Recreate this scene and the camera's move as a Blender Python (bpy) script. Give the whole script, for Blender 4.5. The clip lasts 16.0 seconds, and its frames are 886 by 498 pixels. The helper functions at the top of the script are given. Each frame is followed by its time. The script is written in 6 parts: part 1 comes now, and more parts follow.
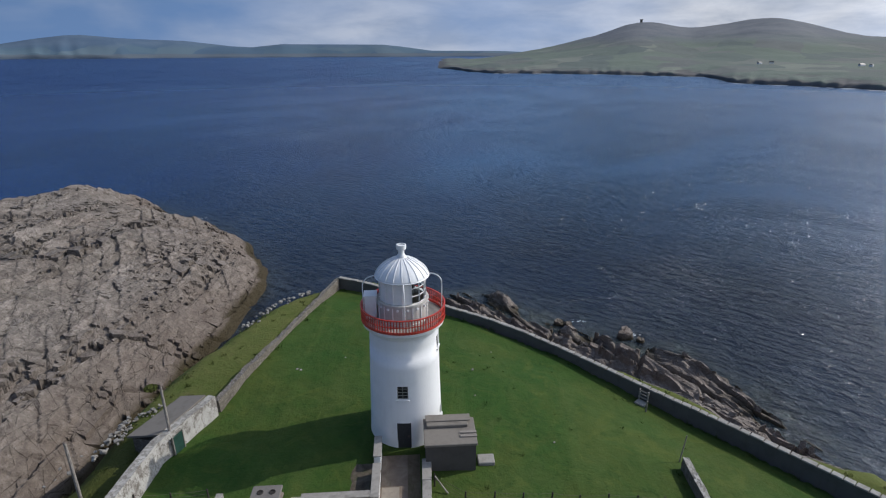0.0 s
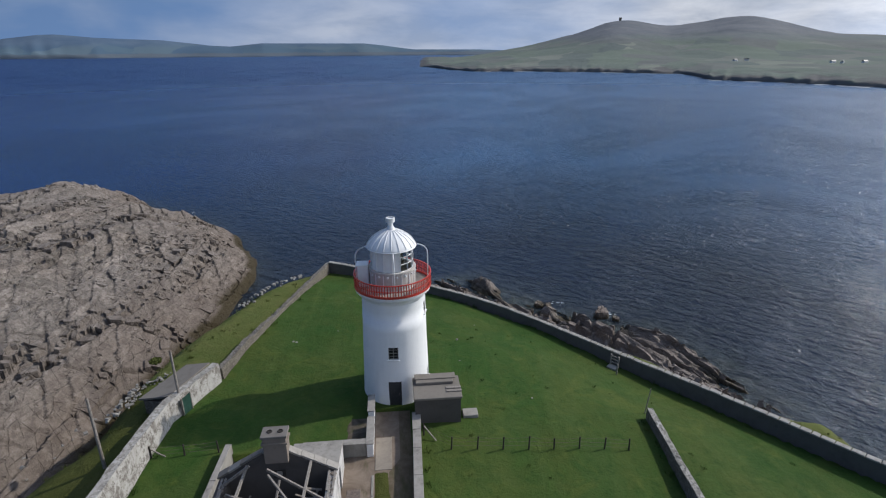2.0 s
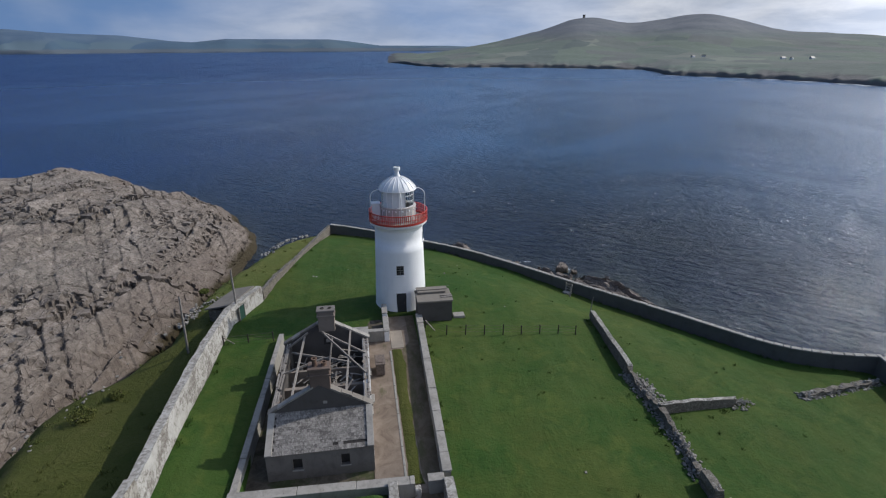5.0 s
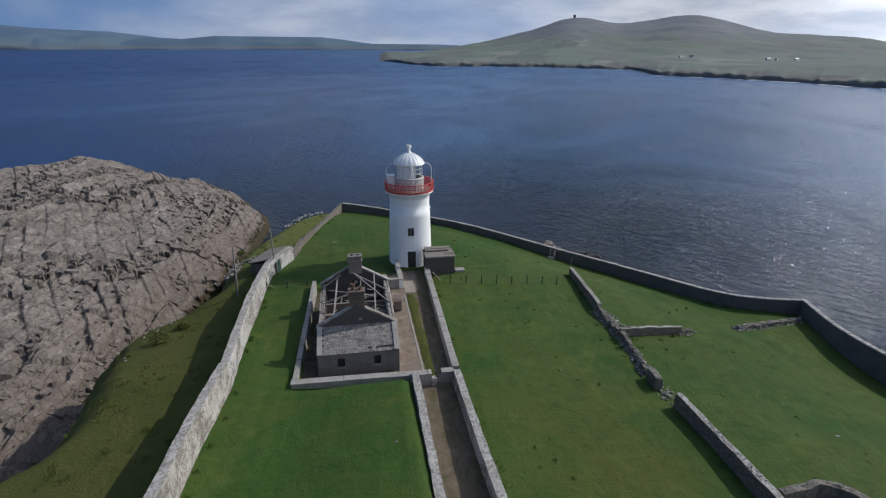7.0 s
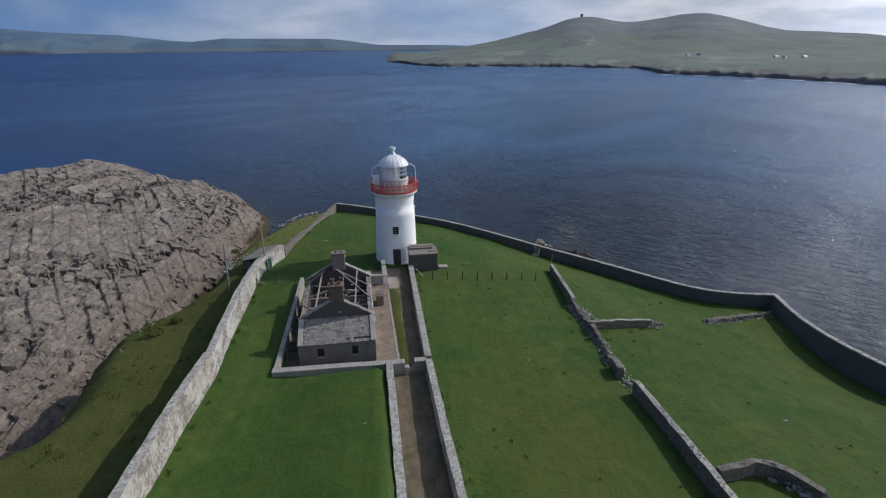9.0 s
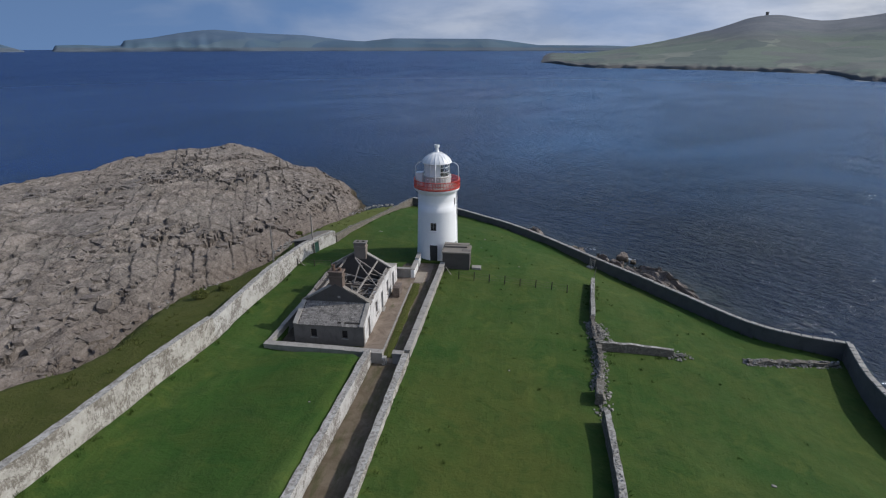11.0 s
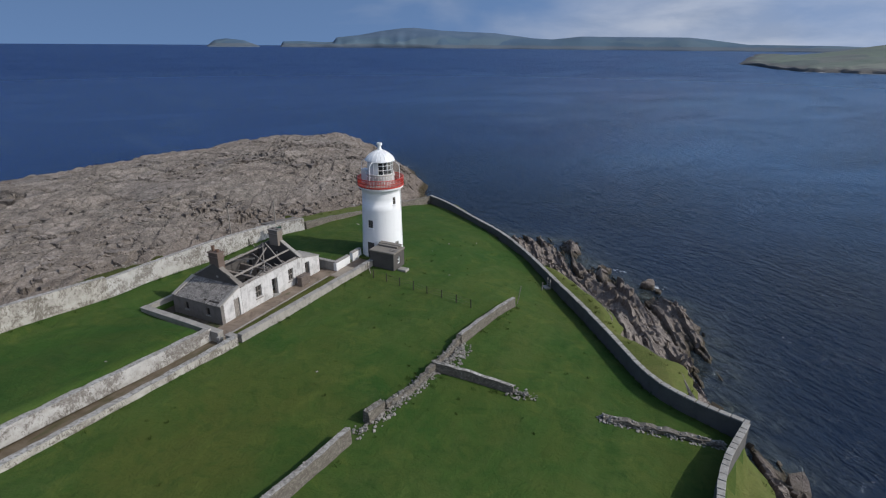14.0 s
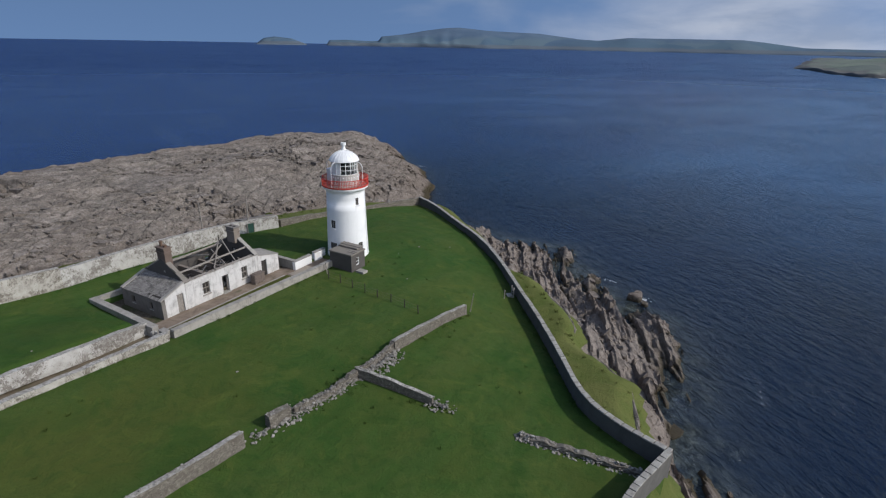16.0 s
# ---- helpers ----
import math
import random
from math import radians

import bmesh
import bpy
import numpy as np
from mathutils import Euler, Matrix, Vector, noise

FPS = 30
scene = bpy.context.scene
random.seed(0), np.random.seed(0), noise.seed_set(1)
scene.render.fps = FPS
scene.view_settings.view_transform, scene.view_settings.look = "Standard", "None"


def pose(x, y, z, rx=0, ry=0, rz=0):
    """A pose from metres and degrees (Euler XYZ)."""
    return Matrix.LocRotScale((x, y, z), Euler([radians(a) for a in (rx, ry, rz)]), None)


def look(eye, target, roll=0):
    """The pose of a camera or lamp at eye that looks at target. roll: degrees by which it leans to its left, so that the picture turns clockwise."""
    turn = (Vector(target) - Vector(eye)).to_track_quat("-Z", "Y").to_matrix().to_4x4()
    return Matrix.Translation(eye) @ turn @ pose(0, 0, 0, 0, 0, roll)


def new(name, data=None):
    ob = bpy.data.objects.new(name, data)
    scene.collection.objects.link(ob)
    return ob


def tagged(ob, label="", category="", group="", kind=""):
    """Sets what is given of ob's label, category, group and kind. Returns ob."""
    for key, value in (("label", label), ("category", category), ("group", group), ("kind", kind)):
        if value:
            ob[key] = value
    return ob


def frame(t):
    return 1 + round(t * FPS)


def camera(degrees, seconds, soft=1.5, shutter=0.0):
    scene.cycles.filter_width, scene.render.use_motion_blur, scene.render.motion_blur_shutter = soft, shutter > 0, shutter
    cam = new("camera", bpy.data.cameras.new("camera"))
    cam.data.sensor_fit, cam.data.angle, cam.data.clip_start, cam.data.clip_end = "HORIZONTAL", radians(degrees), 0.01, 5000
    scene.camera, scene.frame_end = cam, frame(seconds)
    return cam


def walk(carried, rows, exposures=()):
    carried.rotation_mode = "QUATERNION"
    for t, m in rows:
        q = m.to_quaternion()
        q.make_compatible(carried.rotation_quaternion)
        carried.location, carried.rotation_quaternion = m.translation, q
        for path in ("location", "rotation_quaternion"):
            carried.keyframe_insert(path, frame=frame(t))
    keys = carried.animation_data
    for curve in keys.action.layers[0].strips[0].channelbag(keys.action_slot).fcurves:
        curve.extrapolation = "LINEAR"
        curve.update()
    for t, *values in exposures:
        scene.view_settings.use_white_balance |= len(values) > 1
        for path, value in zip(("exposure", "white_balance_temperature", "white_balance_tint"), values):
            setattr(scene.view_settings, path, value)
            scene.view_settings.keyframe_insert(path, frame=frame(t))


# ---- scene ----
cam = camera(78.7, 16.0, soft=1.2)
PATH = [
    (0, (0.757, -34.006, 26.586), (0.878, -32.131, 25.900), -0.2),
    (0.5, (0.722, -34.484, 26.482), (0.862, -32.611, 25.794), -0.3),
    (1, (0.685, -35.299, 26.295), (0.836, -33.428, 25.605), -0.3),
    (1.5, (0.565, -36.544, 26.113), (0.729, -34.674, 25.423), -0.4),
    (2, (0.372, -38.129, 26.008), (0.551, -36.261, 25.318), -0.4),
    (2.5, (0.006, -40.000, 25.932), (0.202, -38.134, 25.239), -0.4),
    (3, (-0.461, -42.029, 25.827), (-0.247, -40.165, 25.134), -0.4),
    (3.5, (-1.066, -44.226, 25.701), (-0.831, -42.365, 25.008), -0.4),
    (4, (-1.752, -46.517, 25.659), (-1.495, -44.659, 24.964), -0.2),
    (4.2, (-2.066, -47.562, 25.649), (-1.800, -45.707, 24.951), -0.3),
    (6.3, (-5.643, -59.997, 25.271), (-5.333, -58.150, 24.567), 0.1),
    (6.5, (-5.975, -61.071, 25.281), (-5.661, -59.226, 24.576), 0.1),
    (7, (-6.686, -63.283, 25.466), (-6.366, -61.438, 24.760), 0.2),
    (7.5, (-7.045, -64.468, 25.775), (-6.718, -62.625, 25.070), 0.2),
    (8, (-6.950, -65.300, 25.965), (-6.623, -63.458, 25.259), 0.2),
    (8.5, (-6.125, -65.944, 26.081), (-5.801, -64.100, 25.377), 0.2),
    (8.7, (-5.406, -66.127, 26.092), (-5.090, -64.282, 25.388), 0.0),
    (10.8, (7.427, -66.888, 25.969), (7.275, -65.022, 25.267), -0.2),
    (11, (8.930, -66.762, 25.968), (8.707, -64.902, 25.265), -0.0),
    (11.5, (13.225, -66.061, 25.932), (12.833, -64.231, 25.226), 0.1),
    (12, (17.826, -64.955, 25.943), (17.276, -63.168, 25.238), 0.2),
    (12.5, (22.610, -63.469, 25.901), (21.928, -61.726, 25.197), 0.2),
    (13, (27.422, -61.595, 25.881), (26.656, -59.887, 25.175), 0.3),
    (13.5, (32.126, -59.497, 25.957), (31.326, -57.806, 25.249), 0.3),
    (14, (36.441, -57.463, 26.119), (35.638, -55.775, 25.408), 0.5),
    (14.5, (39.899, -55.658, 26.277), (39.101, -53.966, 25.567), 0.7),
    (15, (42.178, -54.136, 26.343), (41.329, -52.470, 25.633), 0.8),
    (15.5, (43.463, -52.893, 26.308), (42.524, -51.277, 25.597), 1.0),
    (16, (44.247, -51.821, 26.238), (43.321, -50.198, 25.525), 1.1),
]
walk(cam, [(t, look(eye, target, roll)) for t, eye, target, roll in PATH],
     exposures=[(0.0, -0.06), (8.0, -0.08), (12.5, -0.12), (16.0, -0.12)])

# ---- light and sky ----
SUN_AZ, SUN_EL = 74.0, 37.0      # degrees clockwise from +y, and above the horizon
SEA = -13.0
sun_data = bpy.data.lights.new("sun", "SUN")
sun_data.energy, sun_data.angle, sun_data.color = 3.0, radians(0.53), (1.0, 0.95, 0.885)
sun = new("sun", sun_data)
sun_dir = Vector((math.sin(radians(SUN_AZ)) * math.cos(radians(SUN_EL)), math.cos(radians(SUN_AZ)) * math.cos(radians(SUN_EL)), math.sin(radians(SUN_EL))))
sun.matrix_world = look((0, 0, 120), Vector((0, 0, 120)) - sun_dir)


class Nodes:
    """A small hand for wiring node trees."""

    def __init__(self, tree):
        self.tree = tree
        tree.nodes.clear()

    def add(self, kind, **values):
        node = self.tree.nodes.new(kind)
        for key, value in values.items():
            if key in node.inputs:
                node.inputs[key].default_value = value
        return node

    def link(self, a, b):
        self.tree.links.new(a, b)
        return b

    def noise(self, vec, scale, detail=4.0, rough=0.55, distort=0.0):
        n = self.add("ShaderNodeTexNoise", Scale=scale, Detail=detail, Roughness=rough, Distortion=distort)
        self.link(vec, n.inputs["Vector"])
        return n.outputs["Fac"]

    def add_noise_vector(self, vec, scale):
        n = self.add("ShaderNodeTexNoise", Scale=scale, Detail=3.0)
        self.link(vec, n.inputs["Vector"])
        return n.outputs["Color"]

    def ramp(self, fac, stops, mode="LINEAR"):
        n = self.tree.nodes.new("ShaderNodeValToRGB")
        n.color_ramp.interpolation = mode
        e = n.color_ramp.elements
        while len(e) < len(stops):
            e.new(0.5)
        for el, (pos, col) in zip(e, stops):
            el.position = pos
            el.color = (col, col, col, 1) if isinstance(col, (int, float)) else (*col, 1)
        self.link(fac, n.inputs["Fac"])
        return n.outputs["Color"]

    def mix(self, fac, a, b, mode="MIX"):
        n = self.tree.nodes.new("ShaderNodeMix")
        n.data_type, n.blend_type = "RGBA", mode
        for sock, v in ((n.inputs["Factor"], fac), (n.inputs["A"], a), (n.inputs["B"], b)):
            if isinstance(v, (int, float)):
                sock.default_value = v if sock.type == "VALUE" else (v, v, v, 1)
            elif isinstance(v, tuple):
                sock.default_value = (*v, 1)
            else:
                self.link(v, sock)
        return n.outputs["Result"]

    def math(self, op, a, b=0.0, clamp=False):
        n = self.tree.nodes.new("ShaderNodeMath")
        n.operation, n.use_clamp = op, clamp
        for sock, v in zip(n.inputs, (a, b)):
            if isinstance(v, (int, float)):
                sock.default_value = v
            else:
                self.link(v, sock)
        return n.outputs[0]

    def mapped(self, vec, scale=(1, 1, 1), rot=(0, 0, 0)):
        # turned first, then stretched
        for key, value in (("Rotation", rot), ("Scale", scale)):
            if value not in ((0, 0, 0), (1, 1, 1)):
                n = self.tree.nodes.new("ShaderNodeMapping")
                n.inputs[key].default_value = value
                self.link(vec, n.inputs["Vector"])
                vec = n.outputs["Vector"]
        return vec

    def bump(self, height, strength, distance, normal=None):
        n = self.add("ShaderNodeBump", Strength=strength, Distance=distance)
        self.link(height, n.inputs["Height"])
        if normal:
            self.link(normal, n.inputs["Normal"])
        return n.outputs["Normal"]


world = bpy.data.worlds.new("sky")
scene.world = world
world.use_nodes = True
N = Nodes(world.node_tree)
sky = N.tree.nodes.new("ShaderNodeTexSky")
sky.sky_type, sky.sun_disc = "NISHITA", False
sky.sun_elevation, sky.sun_rotation = radians(SUN_EL), radians(SUN_AZ)
sky.altitude, sky.air_density, sky.dust_density, sky.ozone_density = 30, 1.0, 0.2, 3.0
way = N.tree.nodes.new("ShaderNodeTexCoord").outputs["Generated"]
sep = N.tree.nodes.new("ShaderNodeSeparateXYZ")
N.link(way, sep.inputs[0])
up = N.math("MAXIMUM", sep.outputs["Z"], 0.0)
high = N.math("MULTIPLY_ADD", up, 0.85)
high.node.inputs[2].default_value = 0.55
com = N.tree.nodes.new("ShaderNodeCombineXYZ")
for k, s in (("X", sep.outputs["X"]), ("Y", sep.outputs["Y"]), ("Z", high)):
    N.link(s, com.inputs[k])
N.link(com.outputs[0], sky.inputs["Vector"])
# broken cloud, thicker towards the sunny side, thinning out overhead
puff = N.noise(N.mapped(com.outputs[0], (1, 1, 3.4)), 3.0, 5, 0.48, 0.25)
lean = N.math("ADD", puff, N.math("MULTIPLY", sep.outputs["X"], 0.55))
cover = N.ramp(lean, [(0.24, 0.0), (0.86, 0.95)])
thin = N.math("MAXIMUM", N.ramp(up, [(0.06, 1.0), (0.24, 0.15), (0.55, 0.45)]), N.ramp(sep.outputs["X"], [(0.42, 0.0), (0.72, 0.9)]))
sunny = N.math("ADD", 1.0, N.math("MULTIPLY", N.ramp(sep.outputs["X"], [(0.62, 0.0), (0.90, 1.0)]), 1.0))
grey = N.ramp(N.noise(N.mapped(com.outputs[0], (1, 1, 4.5)), 6.5, 6, 0.58, 0.3), [(0.36, (2.5, 2.75, 3.25)), (0.62, (3.95, 4.1, 4.45))])
bright = N.mix(1.0, N.mix(1.0, grey, N.math("ADD", 1.0, N.math("MULTIPLY", up, 0.5)), "MULTIPLY"), sunny, "MULTIPLY")
shade = N.mix(N.math("MULTIPLY", cover, thin), sky.outputs[0], bright)
# haze brightens round the sun
toward = N.tree.nodes.new("ShaderNodeVectorMath")
toward.operation = "DOT_PRODUCT"
N.link(way, toward.inputs[0])
toward.inputs[1].default_value = sun_dir
glow = N.math("POWER", N.math("MAXIMUM", toward.outputs["Value"], 0.0), 5.0)
shade = N.mix(1.0, shade, N.math("ADD", 1.0, N.math("MULTIPLY", glow, 1.2)), "MULTIPLY")
bg = N.add("ShaderNodeBackground", Strength=0.16)
N.link(shade, bg.inputs["Color"])
N.link(bg.outputs[0], N.tree.nodes.new("ShaderNodeOutputWorld").inputs["Surface"])


# ---- materials ----
def material(name, build, rough=0.8, spec=0.3, metal=0.0):
    m = bpy.data.materials.new(name)
    m.use_nodes = True
    n = Nodes(m.node_tree)
    out = n.tree.nodes.new("ShaderNodeOutputMaterial")
    bsdf = n.add("ShaderNodeBsdfPrincipled", Roughness=rough, Metallic=metal)
    bsdf.inputs["Specular IOR Level"].default_value = spec
    n.link(bsdf.outputs[0], out.inputs["Surface"])
    where = n.tree.nodes.new("ShaderNodeNewGeometry").outputs["Position"]
    col, normal, r = build(n, where)
    if isinstance(col, tuple):
        bsdf.inputs["Base Color"].default_value = (*col, 1)
    else:
        n.link(col, bsdf.inputs["Base Color"])
    if normal:
        n.link(normal, bsdf.inputs["Normal"])
    if r:
        n.link(r, bsdf.inputs["Roughness"])
    return m


def own_random(n):
    return n.tree.nodes.new("ShaderNodeObjectInfo").outputs["Random"]


def island_random(n):
    return n.tree.nodes.new("ShaderNodeNewGeometry").outputs["Random Per Island"]


def height_of(n, where):
    s = n.tree.nodes.new("ShaderNodeSeparateXYZ")
    n.link(where, s.inputs[0])
    return s.outputs["Z"]


def grass_build(n, w):
    broad = n.noise(w, 0.06, 4, 0.6, 0.4)
    mid = n.noise(w, 0.45, 5, 0.65, 0.6)
    fine = n.noise(w, 5.0, 4, 0.75)
    c = n.mix(n.ramp(broad, [(0.42, 0), (0.60, 1)]), (0.024, 0.064, 0.010), (0.051, 0.077, 0.015))
    c = n.mix(n.ramp(mid, [(0.42, 0), (0.72, 0.75)]), c, (0.040, 0.086, 0.015))
    c = n.mix(n.ramp(n.noise(w, 0.23, 6, 0.7, 1.2), [(0.54, 0), (0.70, 0.7)]), c, (0.054, 0.078, 0.020))
    c = n.mix(n.ramp(fine, [(0.30, 0.7), (0.48, 0.0)]), c, (0.029, 0.054, 0.011))
    ridge = n.noise(n.mapped(w, (1.0, 0.16, 1), (0, 0, 0.10)), 0.40, 4, 0.55, 0.5)
    c = n.mix(n.ramp(ridge, [(0.48, 0.0), (0.68, 0.5)]), c, (0.063, 0.094, 0.023))
    c = n.mix(n.ramp(n.noise(w, 1.3, 5, 0.8, 0.8), [(0.56, 0.0), (0.68, 0.65)]), c, (0.020, 0.048, 0.009))
    # worn olive ground in the middle field
    sp = n.tree.nodes.new("ShaderNodeSeparateXYZ")
    n.link(w, sp.inputs[0])
    ex, ey = n.math("MULTIPLY", n.math("ADD", sp.outputs["X"], -9.0), 0.12), n.math("MULTIPLY", n.math("ADD", sp.outputs["Y"], 36.0), 0.055)
    worn = n.math("ADD", n.math("ADD", n.math("MULTIPLY", ex, ex), n.math("MULTIPLY", ey, ey)), n.math("MULTIPLY", n.noise(w, 0.16, 5, 0.65, 0.6), 2.2))
    c = n.mix(n.ramp(n.math("MULTIPLY", worn, 0.5), [(0.50, 0.7), (0.95, 0.0)]), c, (0.064, 0.072, 0.014))
    c = n.mix(n.ramp(n.noise(w, 0.10, 7, 0.72, 1.6), [(0.46, 0.0), (0.62, 0.4)]), c, (0.065, 0.081, 0.016))
    c = n.mix(n.ramp(n.noise(w, 0.17, 7, 0.75, 1.0), [(0.55, 0.0), (0.66, 0.5)]), c, (0.022, 0.058, 0.008))
    c = n.mix(n.ramp(n.noise(w, 0.62, 6, 0.7, 1.2), [(0.50, 0.0), (0.64, 0.45)]), c, (0.018, 0.050, 0.008))
    c = n.mix(n.ramp(n.noise(w, 0.34, 6, 0.72, 1.0), [(0.54, 0.0), (0.66, 0.5)]), c, (0.080, 0.102, 0.020))
    b = n.bump(fine, 0.6, 0.12, n.bump(mid, 0.40, 0.35, n.bump(ridge, 0.35, 0.4)))
    return c, b, None


def wild_grass_build(tint_a, tint_b):
    def build(n, w):
        mid = n.noise(w, 0.35, 5, 0.65, 0.5)
        fine = n.noise(w, 4.0, 5, 0.75)
        c = n.mix(n.ramp(mid, [(0.35, 0), (0.65, 1)]), tint_a, tint_b)
        c = n.mix(n.ramp(n.noise(w, 0.9, 5, 0.7, 1.0), [(0.58, 0), (0.72, 0.6)]), c, (0.120, 0.106, 0.050))
        c = n.mix(n.ramp(fine, [(0.28, 0.6), (0.46, 0.0)]), c, (0.035, 0.045, 0.015))
        return c, n.bump(fine, 0.8, 0.15, n.bump(mid, 0.6, 0.4)), None
    return build


def rock_build(tone, weed_top):
    def build(n, w):
        broad = n.noise(w, 0.06, 4, 0.6, 0.5)
        mid = n.noise(n.mapped(w, (1.0, 0.55, 1.0), (0, 0, -0.15)), 0.55, 7, 0.7, 0.8)
        fine = n.noise(w, 3.5, 6, 0.75)
        c = n.mix(n.ramp(broad, [(0.35, 0), (0.65, 1)]), (0.236, 0.196, 0.168), (0.300, 0.266, 0.240))
        c = n.mix(n.ramp(mid, [(0.44, 0.0), (0.64, 0.8)]), c, (0.385, 0.338, 0.300))
        c = n.mix(n.ramp(n.noise(w, 0.8, 6, 0.75, 1.2), [(0.56, 0), (0.68, 0.6)]), c, (0.165, 0.128, 0.104))
        c = n.mix(n.ramp(n.noise(w, 0.13, 5, 0.65, 0.8), [(0.56, 0), (0.68, 0.5)]), c, (0.200, 0.186, 0.158))
        c = n.mix(n.ramp(fine, [(0.55, 0), (0.70, 0.6)]), c, (0.50, 0.465, 0.42))
        c = n.mix(n.ramp(fine, [(0.30, 0.7), (0.43, 0.0)]), c, (0.11, 0.088, 0.072))
        c = n.mix(n.ramp(n.noise(w, 1.6, 7, 0.8, 0.4), [(0.55, 0.0), (0.64, 0.55)]), c, (0.140, 0.112, 0.094))
        c = n.mix(n.ramp(n.noise(w, 9.0, 4, 0.7), [(0.56, 0.0), (0.68, 0.5)]), c, (0.50, 0.465, 0.42))
        # small slabs, each its own tone and level
        ledges = None
        for scale, size, turn, low_t, high_t in (((1.0, 0.38, 0.8), 0.75, 0.15, 0.80, 1.14), ((1.0, 0.45, 0.8), 1.9, -0.20, 0.80, 1.16), ((0.5, 1.0, 0.8), 4.2, 0.35, 0.84, 1.12)):
            v = n.tree.nodes.new("ShaderNodeTexVoronoi")
            v.inputs["Scale"].default_value = size
            n.link(n.mapped(n.mix(0.12, w, n.add_noise_vector(w, 0.9), "LINEAR_LIGHT"), scale, (0, 0, turn)), v.inputs["Vector"])
            level = n.ramp(v.outputs["Color"], [(0.0, 0.0), (1.0, 1.0)])
            c = n.mix(1.0, c, n.ramp(v.outputs["Color"], [(0.15, low_t), (0.85, high_t)]), "MULTIPLY")
            h = n.math("MULTIPLY", level, 0.34 / size ** 0.6)
            ledges = h if ledges is None else n.math("ADD", ledges, h)
        # thin straight cracks in three sets, opening and closing
        lines = None
        for scale, size, turn, width in (((1.0, 0.16, 0.5), 0.85, 0.15, 0.030), ((0.22, 1.0, 0.5), 0.60, 0.75, 0.022), ((1.0, 0.30, 0.5), 0.40, -0.45, 0.012)):
            v = n.tree.nodes.new("ShaderNodeTexVoronoi")
            v.feature = "DISTANCE_TO_EDGE"
            v.inputs["Scale"].default_value = size
            n.link(n.mapped(w, scale, (0, 0, turn)), v.inputs["Vector"])
            here = n.ramp(v.outputs["Distance"], [(0.0, 1.0), (width, 0.0)])
            here = n.math("MULTIPLY", here, n.ramp(n.noise(w, 0.55 + 0.3 * turn, 4, 0.6), [(0.46, 0.0), (0.56, 1.0)]))
            lines = here if lines is None else n.math("MAXIMUM", lines, here)
        c = n.mix(n.math("MULTIPLY", lines, 0.26), c, (0.070, 0.056, 0.046))
        if tone != 1.0:
            c = n.mix(1.0, c, (tone, tone * 0.99, tone * 0.965), "MULTIPLY")
        z = height_of(n, w)
        # the lower slabs' own brown, with their shade painted in too
        low = n.math("MULTIPLY", n.math("SUBTRACT", n.math("MULTIPLY", broad, -3.0), n.math("ADD", z, 3.4)), 0.22, clamp=True)
        c = n.mix(n.math("MULTIPLY", low, 0.4), c, (0.140, 0.104, 0.080))
        weed = n.math("SUBTRACT", 1.0, n.math("MULTIPLY", n.math("ADD", n.math("ADD", z, 13.0 - weed_top), n.math("MULTIPLY", mid, -1.6)), 1.2, clamp=True), clamp=True)
        c = n.mix(weed, c, (0.045, 0.034, 0.016))
        b = n.bump(fine, 0.8, 0.14, n.bump(n.math("SUBTRACT", ledges, n.math("MULTIPLY", lines, 0.12)), 0.9, 1.0, n.bump(mid, 0.5, 0.25)))
        return c, b, None
    return build


